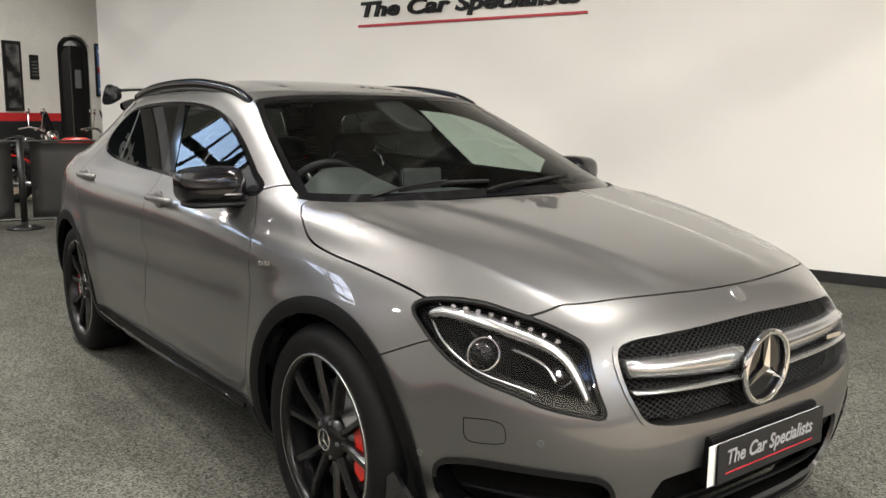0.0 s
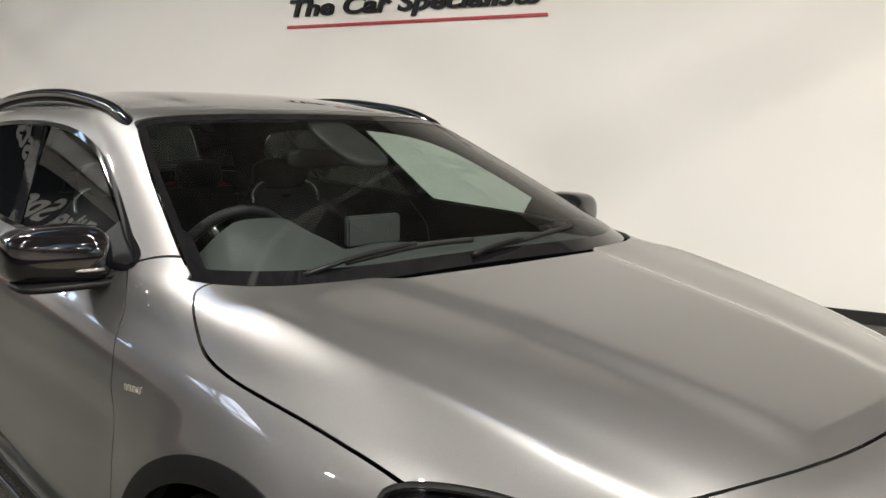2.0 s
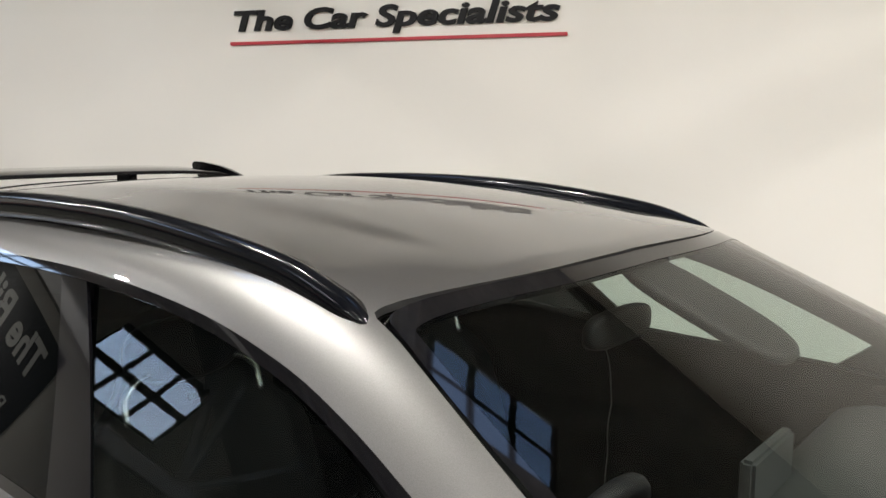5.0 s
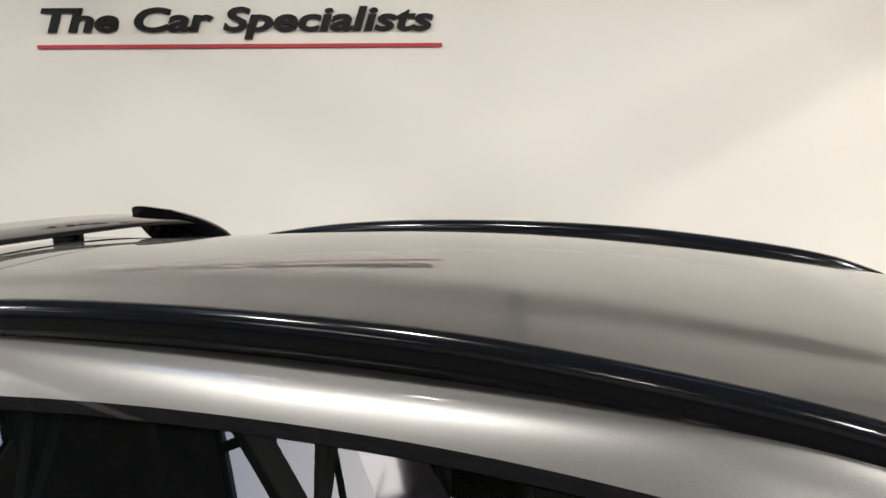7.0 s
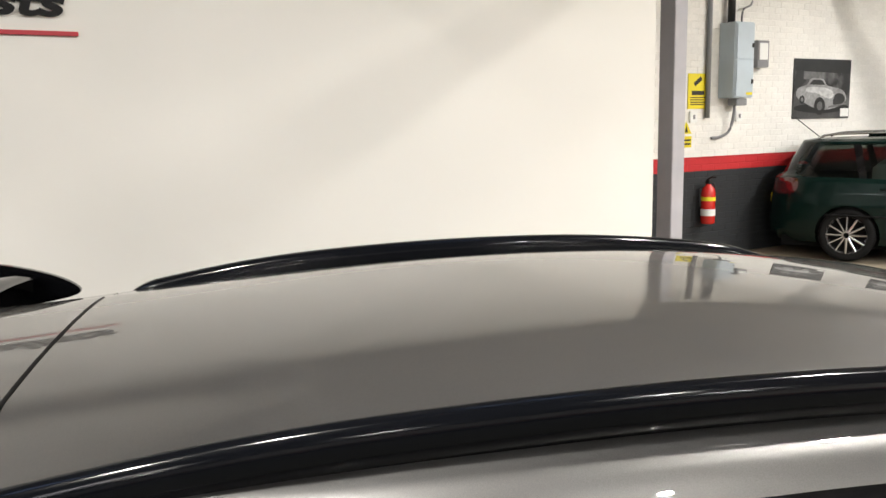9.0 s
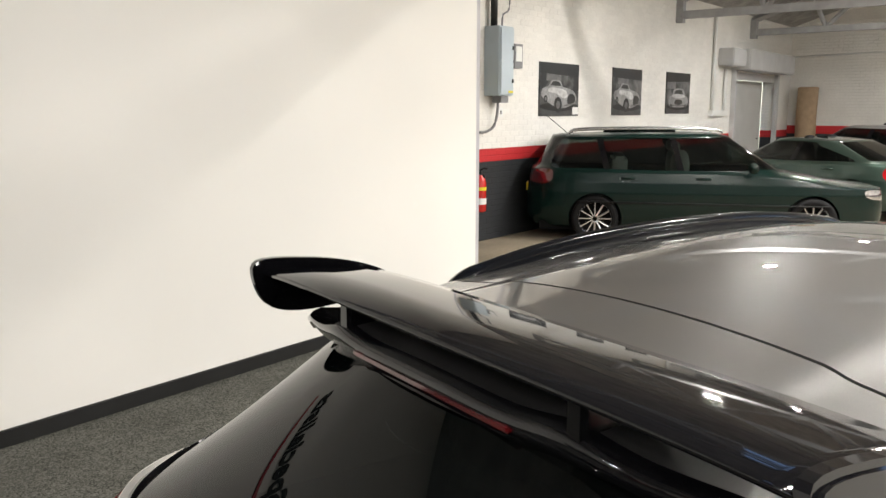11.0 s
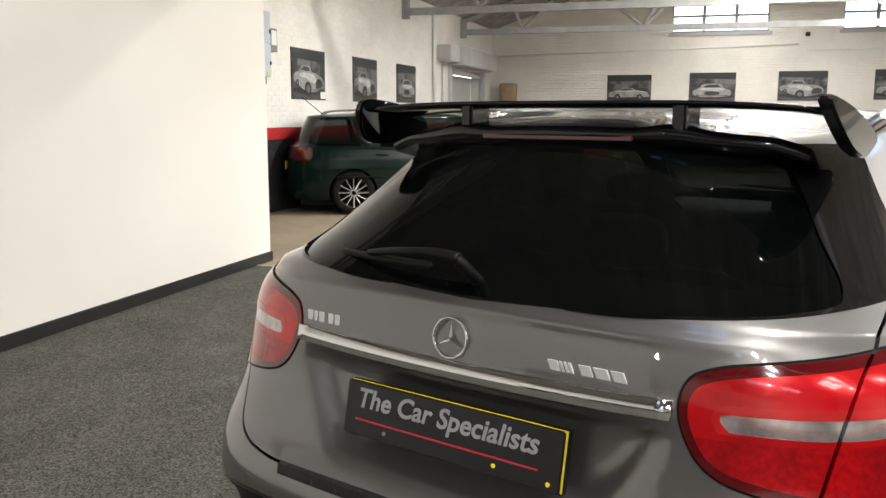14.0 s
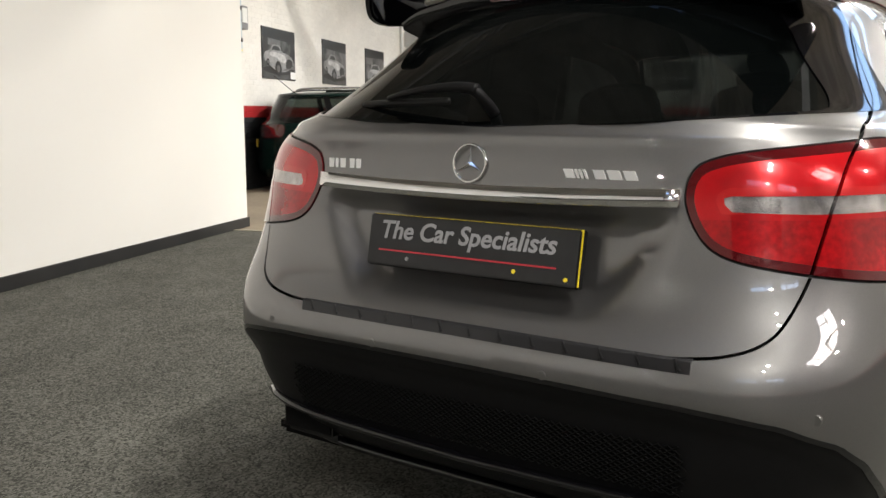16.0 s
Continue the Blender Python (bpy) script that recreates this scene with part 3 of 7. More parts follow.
half = body_half()
half = soften(half, 3.0, 0)
NV = len(half)
full = np.concatenate([half * np.array([1, -1, 1]), half[:, ::-1][:, 1:]], axis=1)   # right side nose to tail, then left side back to the nose
ring_ = np.concatenate([full[:, -13:-1], full[:, :-1], full[:, :13]], axis=1)   # runs on round the nose, so that the middle line stays smooth
full = soften(ring_, 3.0, 1)[:, 12:12 + full.shape[1]]


# ---- outlines and signed distances
def smooth(pts, closed=True, n=6):
    p = np.array(pts, float)
    k = len(p)
    out = []
    for i in range(k if closed else k - 1):
        a, b, c, d = (p[(i + o) % k] if closed else p[min(max(i + o, 0), k - 1)] for o in (-1, 0, 1, 2))
        for t in np.arange(n) / n:
            out.append(0.5 * (2 * b + (c - a) * t + (2 * a - 5 * b + 4 * c - d) * t * t + (3 * b - a - 3 * c + d) * t**3))
    if not closed:
        out.append(p[-1])
    return np.array(out)


def seg_dist(q, a, b):
    ab = b - a
    t = np.clip(((q - a) @ ab) / max(ab @ ab, 1e-12), 0, 1)
    return np.hypot(*(q - a - t[:, None] * ab).T)


def line_dist(q, pts):
    d = np.full(len(q), 9.0)
    for a, b in zip(pts, pts[1:]):
        d = np.minimum(d, seg_dist(q, a, b))
    return d


def poly_sd(q, pts):
    """Signed distance to a closed outline, negative inside."""
    d = np.full(len(q), 9.0)
    ins = np.zeros(len(q), bool)
    for a, b in zip(pts, np.roll(pts, -1, 0)):
        d = np.minimum(d, seg_dist(q, a, b))
        cr = (a[1] > q[:, 1]) != (b[1] > q[:, 1])
        with np.errstate(divide="ignore", invalid="ignore"):
            xs = (b[0] - a[0]) * (q[:, 1] - a[1]) / (b[1] - a[1]) + a[0]
        ins ^= cr & (q[:, 0] < xs)
    return np.where(ins, -d, d)


def mirror_outline(pts):
    """Closes a half outline, given from the middle outwards, over the middle line."""
    p = np.array(pts, float)
    return np.concatenate([p, p[::-1] * np.array([-1, 1])])


def step(x):
    x = np.clip(x, 0, 1)
    return x * x * (3 - 2 * x)


def sxz(P):
    return P[:, [0, 2]]


def syz(P):
    return P[:, [1, 2]]


def sxy(P):
    return P[:, [0, 1]]


def sfc(P):
    """Seen square on to the front corner."""
    return np.stack([P[:, 0] - np.abs(P[:, 1]), P[:, 2]], 1)


def src_(P):
    """Seen square on to the rear corner."""
    return np.stack([-P[:, 0] - np.abs(P[:, 1]), P[:, 2]], 1)


AXLE_F, AXLE_R, HUB_Z = 1.35, -1.35, 0.345
RECESS = smooth(mirror_outline([(0.0, 0.893), (0.39, 0.89), (0.40, 0.84), (0.345, 0.745), (0.29, 0.692), (0.24, 0.68), (0.0, 0.677)]), True, 4)
DIFFUSER = mirror_outline([(0.0, 0.561), (0.28, 0.560), (0.48, 0.556), (0.57, 0.549), (0.65, 0.537), (0.73, 0.502), (0.765, 0.46), (0.785, 0.40), (0.80, 0.30), (0.80, 0.10), (0.0, 0.10)])

# ---- modelling on the surface: flared arches, bonnet ridges, door scallop, plate recess
P = full.reshape(-1, 3).copy()
ay = np.abs(P[:, 1])
sg = np.sign(P[:, 1])
for ax in (AXLE_F, AXLE_R):
    r = np.hypot(P[:, 0] - ax, P[:, 2] - HUB_Z)
    P[:, 1] += sg * 0.024 * np.exp(-((r - 0.41) / 0.085) ** 2) * step((ay - 0.55) / 0.2) * step((0.86 - P[:, 2]) / 0.15)
top = step((P[:, 0] - 1.08) / 0.15) * step((2.10 - P[:, 0]) / 0.12) * (P[:, 2] > 0.78)
yc = np.interp(P[:, 0], [1.1, 1.5, 2.05], [0.42, 0.34, 0.27])
yr = np.interp(P[:, 0], [1.1, 1.5, 1.85, 2.05], [0.715, 0.665, 0.59, 0.53])
P[:, 2] += top * (0.011 * step((yc + 0.005 - ay) / 0.07) + 0.010 * np.maximum(0, 1 - np.abs(ay - yr) / 0.07) ** 1.5)
side = step((ay - 0.7) / 0.1) * step((0.98 - P[:, 0]) / 0.2) * step((P[:, 0] + 1.05) / 0.3)
zc = np.interp(P[:, 0], [-1.0, 0.9], [0.74, 0.80])
P[:, 1] -= sg * side * (0.016 * np.exp(-((P[:, 2] - zc + 0.075) / 0.05) ** 2) - 0.006 * np.exp(-((P[:, 2] - zc) / 0.02) ** 2))
z2 = np.interp(P[:, 0], [-1.0, 0.9], [0.52, 0.44])
P[:, 1] += sg * side * 0.010 * np.exp(-((P[:, 2] - z2) / 0.045) ** 2)
rear = P[:, 0] < -1.7
P[:, 0] += np.where(rear, 0.044 * step(-(poly_sd(syz(P), RECESS) - 0.014) / 0.046), 0)
P[:, 0] += np.where(rear, 0.03 * step(-poly_sd(syz(P), DIFFUSER) / 0.05), 0)
# the roof as one even shell
ws_ = step((0.57 - ay) / 0.10) * step((0.37 - P[:, 0]) / 0.08) * step((P[:, 0] + 1.55) / 0.15) * step((P[:, 2] - 1.36) / 0.02)
A_ = np.stack([P[:, 0] ** i * P[:, 1] ** (2 * j) for i in range(5) for j in range(3)], 1)
m_ = (P[:, 2] > 1.37) & (P[:, 0] < 0.32) & (P[:, 0] > -1.6) & (ay < 0.56)
co_ = np.linalg.lstsq(A_[m_], P[m_, 2], rcond=None)[0]
P[:, 2] += ws_ * (A_ @ co_ - P[:, 2])
# a fold along both sides of the roof
P[:, 2] -= 0.006 * step((ay - 0.325) / 0.028) * step((P[:, 2] - 1.37) / 0.02) * step((0.25 - P[:, 0]) / 0.2) * step((P[:, 0] + 1.55) / 0.2)
# a sharp ledge under the tail lamps and round the nose
P[:, 0] -= np.where(rear, 0.006 * np.exp(-((P[:, 2] - 1.035) / 0.012) ** 2) * step((0.62 - ay) / 0.1), 0)

W_ = full.shape[1]
G = P.reshape(NV, W_, 3)
du = np.gradient(G, axis=1)
dv = np.gradient(G, axis=0)
NRM = np.cross(du, dv)
out_dir = G - np.array([-0.3, 0, 0.75])
ln = np.linalg.norm(NRM, axis=2, keepdims=True)
NRM = NRM / np.maximum(ln, 1e-9)
flip = np.sign((NRM * out_dir).sum(2, keepdims=True))
NRM = NRM * np.where(np.median(flip) < 0, -1.0, 1.0)
NRM[-1] = NRM[-2]
NRM[-1, :, 1] = 0
NRM[-1] /= np.linalg.norm(NRM[-1], axis=1, keepdims=True)
for col in (0, W_ // 2, W_ - 1):
    NRM[:, col, 1] = 0
NRM = soften(soften(NRM, 0.9, 1), 0.9, 0)
NRM /= np.maximum(np.linalg.norm(NRM, axis=2, keepdims=True), 1e-9)

idx = np.arange(NV * W_).reshape(NV, W_)
idx[:, -1] = idx[:, 0]
q0, q1, q2, q3 = idx[:-1, :-1].ravel(), idx[1:, :-1].ravel(), idx[1:, 1:].ravel(), idx[:-1, 1:].ravel()
OUTW = float(np.median(np.sign(np.einsum("ij,ij->i", np.cross(P[q1] - P[q0], P[q2] - P[q0]), NRM.reshape(-1, 3)[q0]))))
TRI = np.concatenate([np.stack([q0, q1, q2], 1), np.stack([q0, q2, q3], 1)])
if OUTW < 0:
    TRI = TRI[:, ::-1]


class Skin:
    """The body surface as triangles that outlines can divide."""

    def __init__(self, pts, nrm):
        self.p, self.n = pts, nrm

    def split(self, tris, f):
        """Divides triangles along f = 0: those inside (f < 0) and those outside. f is a function of points."""
        used = np.unique(tris)
        val = np.ones(len(self.p))
        val[used] = f(self.p[used])
        val[np.abs(val) < 1e-5] = 1e-5
        s = val[tris] < 0
        k = s.sum(1)
        ins, outs, mix = tris[k == 3], tris[k == 0], tris[(k > 0) & (k < 3)]
        newp, newn, cache, a_in, a_out = [], [], {}, [], []
        base = len(self.p)

        def cut(i, j):
            key = (i, j) if i < j else (j, i)
            if key not in cache:
                a, b = key
                t = val[a] / (val[a] - val[b])
                newp.append(self.p[a] + (self.p[b] - self.p[a]) * t)
                m = self.n[a] + (self.n[b] - self.n[a]) * t
                newn.append(m / max(np.linalg.norm(m), 1e-9))
                cache[key] = base + len(newp) - 1
            return cache[key]

        for tri in mix.tolist():
            neg = [val[i] < 0 for i in tri]
            lone = neg.index(True) if sum(neg) == 1 else neg.index(False)
            a, b, c = tri[lone], tri[(lone + 1) % 3], tri[(lone + 2) % 3]
            ab, ac = cut(a, b), cut(a, c)
            one, two = [(a, ab, ac)], [(ab, b, c), (ab, c, ac)]
            (a_in if neg[lone] else a_out).extend(one)
            (a_out if neg[lone] else a_in).extend(two)
        if newp:
            self.p = np.concatenate([self.p, np.array(newp)])
            self.n = np.concatenate([self.n, np.array(newn)])
        cat = lambda base_, extra: np.concatenate([base_, np.array(extra, int).reshape(-1, 3)])
        return cat(ins, a_in), cat(outs, a_out)

    def islands(self, tris):
        parent = {}

        def find(x):
            while parent[x] != x:
                parent[x] = parent[parent[x]]
                x = parent[x]
            return x
        for i in np.unique(tris).tolist():
            parent[i] = i
        for a, b, c in tris.tolist():
            ra, rb, rc = find(a), find(b), find(c)
            parent[rb] = ra
            parent[find(rc)] = ra
        roots = np.array([find(t) for t in tris[:, 0].tolist()])
        return [tris[roots == r] for r in np.unique(roots)]

    def make(self, name, tris, mat, parent, label="", lift=0.0, flange=0.012):
        """One panel: its face, moved by lift along the normals, with turned-in edges."""
        ids, inv = np.unique(tris, return_inverse=True)
        t = inv.reshape(-1, 3)
        n = self.n[ids]
        p = self.p[ids] + n * lift
        faces = [tuple(x) for x in t.tolist()]
        verts, norms = p, n
        if flange:
            e = np.concatenate([t[:, [0, 1]], t[:, [1, 2]], t[:, [2, 0]]])
            key = np.sort(e, 1)
            _, first, cnt = np.unique(key, axis=0, return_index=True, return_counts=True)
            edge = e[first[cnt == 1]]
            if len(edge):
                m = len(p)
                bi, binv = np.unique(edge, return_inverse=True)
                binv = binv.reshape(-1, 2)
                verts = np.concatenate([p, p[bi], p[bi] - n[bi] * flange])
                norms = np.concatenate([n, n[bi], n[bi]])
                nb = len(bi)
                faces += [(m + j, m + i, m + nb + i, m + nb + j) for i, j in binv.tolist()]
        me = bpy.data.meshes.new(name)
        me.from_pydata(verts.tolist(), [], faces)
        me.materials.append(mat)
        me.shade_smooth()
        k = len(t)
        fl = np.ones(len(me.polygons), bool)
        fl[k:] = False
        me.polygons.foreach_set("use_smooth", fl)
        cn = np.zeros((len(me.loops), 3))
        li = np.zeros(len(me.loops), int)
        me.loops.foreach_get("vertex_index", li)
        cn[:] = norms[li]
        me.normals_split_custom_set([tuple(c) if i < 3 * k else (0, 0, 0) for i, c in enumerate(cn.tolist())])
        ob = new(name, me)
        ob.parent = parent
        if label:
            ob["label"] = label
        return ob


skin = Skin(P, NRM.reshape(-1, 3))


def region(tris, outline, proj, mask, grow=0.0):
    return skin.split(tris, lambda q: np.where(mask(q), poly_sd(proj(q), outline) - grow, 1.0))


def line_sd(q, pts):
    """Distance to an open line, signed by side; far beyond its ends it counts as outside."""
    best = np.full(len(q), 9.0)
    sd = np.full(len(q), 9.0)
    k = len(pts) - 1
    for i, (a, b) in enumerate(zip(pts, pts[1:])):
        ab = b - a
        t = ((q - a) @ ab) / max(ab @ ab, 1e-12)
        d = np.hypot(*(q - a - np.clip(t, 0, 1)[:, None] * ab).T)
        s = np.sign(ab[0] * (q[:, 1] - a[1]) - ab[1] * (q[:, 0] - a[0]))
        past = ((i == 0) & (t < -0.001)) | ((i == k - 1) & (t > 1.001))
        near = d < best
        sd = np.where(near, np.where(past, 9.0, s * d), sd)
        best = np.where(near, d, best)
    return np.where(best > 0.2, 9.0, sd)


def seam(tris, pts, proj, mask, gap=0.0022, closed=False):
    """Takes a shut line out of the skin."""
    ln_ = pts if closed else smooth(pts, False, 5)
    dist = (lambda q: poly_sd(proj(q), ln_)) if closed else (lambda q: line_sd(proj(q), ln_))
    val = np.full(len(skin.p), 9.0)
    used = np.unique(tris)
    pu = skin.p[used]
    val[used] = np.where(mask(pu), dist(pu), 9.0)
    near = (np.abs(val[tris]) < 0.07).all(1)
    work, keep = tris[near], [tris[~near]]
    f = lambda q: np.where(mask(q), dist(q), 9.0)
    inside, beyond = skin.split(work, lambda q: f(q) - gap)
    keep.append(beyond)
    far, _ = skin.split(inside, lambda q: f(q) + gap)
    keep.append(far)
    return np.concatenate(keep)

# ---- the car and its panels
M_GLOSSBLACK = material("gloss_black_plastic", (0.004, 0.004, 0.005), 0.05, coat=0.3, spec=0.45)
M_TRIM = material("satin_black_plastic", (0.0055, 0.0055, 0.006), 0.45, spec=0.15, noise_scale=60, noise_amt=0.15, bump=0.05, bump_scale=400)
M_RUBBER = material("black_rubber", (0.010, 0.010, 0.010), 0.6, spec=0.2)
# near-black: recess shade put into the colour; also used for plain black parts
M_SHADEBLACK = material("recess_shade_black", (0.004, 0.004, 0.004), 0.9, spec=0.1)
M_CHROME = material("bright_chrome", (0.86, 0.86, 0.86), 0.06, metal=1.0)
M_SILVER = material("satin_silver", (0.62, 0.62, 0.63), 0.24, metal=0.95)
M_ALLOY = material("black_alloy", (0.0045, 0.0045, 0.005), 0.25, spec=0.4, coat=0.15)
M_DISC = material("brake_disc_steel", (0.35, 0.35, 0.36), 0.35, metal=1.0, noise_scale=120, noise_amt=0.15)
M_CALIPER = material("red_brake_caliper", (0.62, 0.02, 0.012), 0.3, coat=0.4)
M_TYRE = material("tyre_rubber", (0.007, 0.007, 0.0075), 0.62, spec=0.15, noise_scale=8, noise_amt=0.2, bump=0.08, bump_scale=220)
M_SCREEN = glass("windscreen_glass", (0.80, 0.88, 0.84), 0.10)
M_SIDEGLASS = glass("side_glass", (0.72, 0.82, 0.77), 0.15)
M_PRIVACY = glass("privacy_glass", (0.10, 0.11, 0.11), 0.75)
M_LENS = glass("clear_lamp_lens", (0.95, 0.95, 0.95), 0.03)
M_REDLENS = material("red_lamp_lens", (0.46, 0.004, 0.008), 0.22, metal=0.3, coat=1.0, noise_scale=7, noise_amt=0.35, spec=0.3)
M_REDPRISM = material("red_prism_lens", (0.34, 0.003, 0.006), 0.2, metal=0.3, coat=1.0, noise_scale=12, noise_amt=0.3, fine_scale=90, fine_amt=0.25, spec=0.3)
M_REDBRIGHT = material("bright_red_lens", (0.52, 0.012, 0.014), 0.2, metal=0.3, coat=1.0, noise_scale=14, noise_amt=0.2)
M_REDDARK = material("deep_red_lens", (0.075, 0.002, 0.004), 0.1, coat=1.0)
M_CLEARLAMP = material("clear_ribbed_lens", (0.55, 0.52, 0.52), 0.10, metal=0.75, noise_scale=26, noise_amt=0.5, coat=1.0)
M_SEAT = material("black_leather", (0.005, 0.005, 0.006), 0.55, spec=0.2, bump=0.03, bump_scale=60)
M_DASH = material("dark_grey_dashboard", (0.018, 0.020, 0.020), 0.6, noise_scale=9, noise_amt=0.1)

car = empty("car", "grey metallic compact crossover with black alloy wheels, parked on carpet", "car")
side_m = lambda q: np.abs(q[:, 1]) > 0.5
DLO = np.array(smooth([(0.745, 1.025), (0.66, 1.078), (0.60, 1.108), (0.53, 1.142), (0.435, 1.185), (0.33, 1.228), (0.20, 1.270), (0.015, 1.305), (-0.264, 1.325), (-0.57, 1.326), (-0.85, 1.313), (-1.04, 1.290), (-1.14, 1.240), (-1.185, 1.185), (-1.165, 1.142), (-1.08, 1.105), (-0.77, 1.07), (-0.2, 1.048), (0.3, 1.032)], True, 6))
SCREEN = smooth(mirror_outline([(0.0, 1.375), (0.2, 1.373), (0.42, 1.367), (0.55, 1.350), (0.583, 1.32), (0.64, 1.22), (0.70, 1.09), (0.724, 1.03), (0.71, 1.014), (0.4, 1.010), (0.0, 1.009)]), True, 4)
REARWIN = smooth(mirror_outline([(0.0, 1.352), (0.30, 1.35), (0.44, 1.335), (0.50, 1.28), (0.565, 1.19), (0.635, 1.10), (0.60, 1.082), (0.39, 1.068), (0.18, 1.057), (0.0, 1.054)]), True, 4)
BONNET = smooth(np.concatenate([np.array(h) * np.array([1, s]) for h, s in (
    ([(1.125, 0.0), (1.12, 0.2), (1.113, 0.39), (1.085, 0.59), (1.01, 0.725), (1.052, 0.770), (1.13, 0.797), (1.198, 0.807), (1.315, 0.802), (1.512, 0.775), (1.635, 0.756), (1.726, 0.741), (1.80, 0.722), (1.931, 0.639), (1.992, 0.549), (2.055, 0.38), (2.088, 0.2), (2.096, 0.0)], 1),
    ([(2.088, 0.2), (2.055, 0.38), (1.992, 0.549), (1.931, 0.639), (1.80, 0.722), (1.726, 0.741), (1.635, 0.756), (1.512, 0.775), (1.315, 0.802), (1.198, 0.807), (1.13, 0.797), (1.052, 0.770), (1.01, 0.725), (1.085, 0.59), (1.113, 0.39), (1.12, 0.2)], -1))]), True, 4)
HEADLAMP = smooth([(0.897, 0.791), (0.932, 0.812), (1.03, 0.823), (1.157, 0.822), (1.27, 0.808), (1.38, 0.79), (1.476, 0.765), (1.53, 0.742), (1.548, 0.70), (1.574, 0.644), (1.60, 0.592), (1.539, 0.594), (1.389, 0.612), (1.292, 0.633), (1.172, 0.652), (1.067, 0.681), (0.989, 0.719), (0.929, 0.761)], True, 4)
GRILLE = smooth(mirror_outline([(0.0, 0.768), (0.18, 0.765), (0.36, 0.760), (0.455, 0.752), (0.495, 0.728), (0.502, 0.665), (0.484, 0.605), (0.44, 0.562), (0.25, 0.542), (0.0, 0.535)]), True, 4)
SIDE_INTAKE = smooth([(1.02, 0.405), (1.12, 0.435), (1.30, 0.445), (1.47, 0.442), (1.60, 0.425), (1.63, 0.36), (1.60, 0.27), (1.45, 0.235), (1.20, 0.25), (1.06, 0.31)], True, 5)
MID_INTAKE = smooth(mirror_outline([(0.0, 0.42), (0.36, 0.42), (0.42, 0.40), (0.44, 0.33), (0.40, 0.26), (0.36, 0.235), (0.0, 0.23)]), True, 4)
TAILLAMP = smooth([(1.62, 0.920), (1.608, 0.962), (1.57, 0.990), (1.46, 1.010), (1.21, 1.027), (1.05, 1.03), (0.97, 1.0), (0.95, 0.93), (0.98, 0.84), (1.05, 0.79), (1.172, 0.785), (1.37, 0.798), (1.52, 0.815), (1.58, 0.838), (1.608, 0.876)], True, 4)
GATE = np.concatenate([smooth([(0.0, 0.640), (0.386, 0.642), (0.5, 0.648), (0.563, 0.660), (0.61, 0.682), (0.638, 0.72), (0.665, 0.80), (0.69, 0.92), (0.705, 1.03), (0.69, 1.10), (0.64, 1.17), (0.585, 1.25), (0.53, 1.33), (0.47, 1.38)], False, 4)])

tris = TRI
# wheel openings and their trims
trim_tris, arch_hole = [], []
for ax in (AXLE_F, AXLE_R):
    for s in (1, -1):
        msk = lambda q, s=s: (q[:, 1] * s > 0.5) & (q[:, 2] < 0.95)
        cut_r = lambda q, r0, ax=ax: np.hypot(q[:, 0] - ax, (q[:, 2] - HUB_Z - 0.005)) - r0
        _, tris = skin.split(tris, lambda q: np.where(msk(q), cut_r(q, 0.374), 1.0))
        ring_t, tris = skin.split(tris, lambda q: np.where(msk(q), cut_r(q, 0.422), 1.0))
        trim_tris.append((ax, s, ring_t))
# glazing
win, tris = region(tris, DLO, sxz, lambda q: (np.abs(q[:, 1]) > 0.45) & (q[:, 2] > 0.99))
win_trim, tris = region(tris, DLO, sxz, lambda q: (np.abs(q[:, 1]) > 0.45) & (q[:, 2] > 0.99), 0.014)
scr, tris = region(tris, SCREEN, syz, lambda q: (q[:, 0] > 0.15) & (q[:, 2] > 0.99))
rwin, tris = region(tris, REARWIN, syz, lambda q: (q[:, 0] < -1.5) & (q[:, 2] > 1.0))
# gloss black fins close the sides of the rear window
def fin_sd(q):
    ya = np.abs(q[:, 1])
    lo_ = np.interp(ya, [0, 0.39, 0.6, 0.8], [1.050, 1.064, 1.077, 1.092])
    front = q[:, 0] - np.interp(q[:, 2], [1.06, 1.20, 1.30, 1.36], [-1.58, -1.45, -1.36, -1.30])
    return np.where((q[:, 0] < -1.25) & (q[:, 2] > 1.0), np.maximum(np.maximum(front, lo_ - q[:, 2]), q[:, 2] - np.interp(ya, [0, 0.5, 0.6], [1.358, 1.352, 1.345])), 1.0)


fin_t, tris = skin.split(tris, fin_sd)
# lamps and grilles
hl, tris = region(tris, HEADLAMP, sfc, lambda q: q[:, 0] > 1.3)
hl_rim, tris = region(tris, HEADLAMP, sfc, lambda q: q[:, 0] > 1.3, 0.006)
gr, tris = region(tris, GRILLE, syz, lambda q: q[:, 0] > 1.8)
gr_rim, tris = region(tris, GRILLE, syz, lambda q: q[:, 0] > 1.8, 0.010)
si, tris = region(tris, SIDE_INTAKE, sfc, lambda q: q[:, 0] > 1.5)
si_rim, tris = region(tris, SIDE_INTAKE, sfc, lambda q: q[:, 0] > 1.5, 0.016)
mi, tris = region(tris, MID_INTAKE, syz, lambda q: q[:, 0] > 1.8)
tl, tris = region(tris, TAILLAMP, src_, lambda q: q[:, 0] < -1.3)
tl_rim, tris = region(tris, TAILLAMP, src_, lambda q: q[:, 0] < -1.3, 0.005)
df_, tris = region(tris, DIFFUSER, syz, lambda q: q[:, 0] < -1.6)
df_rim, tris = region(tris, DIFFUSER, syz, lambda q: q[:, 0] < -1.6, 0.010)
sill, tris = skin.split(tris, lambda q: np.where((np.abs(q[:, 1]) > 0.5) & (q[:, 0] < 1.2) & (q[:, 0] > -1.2), q[:, 2] - 0.335, 1.0))
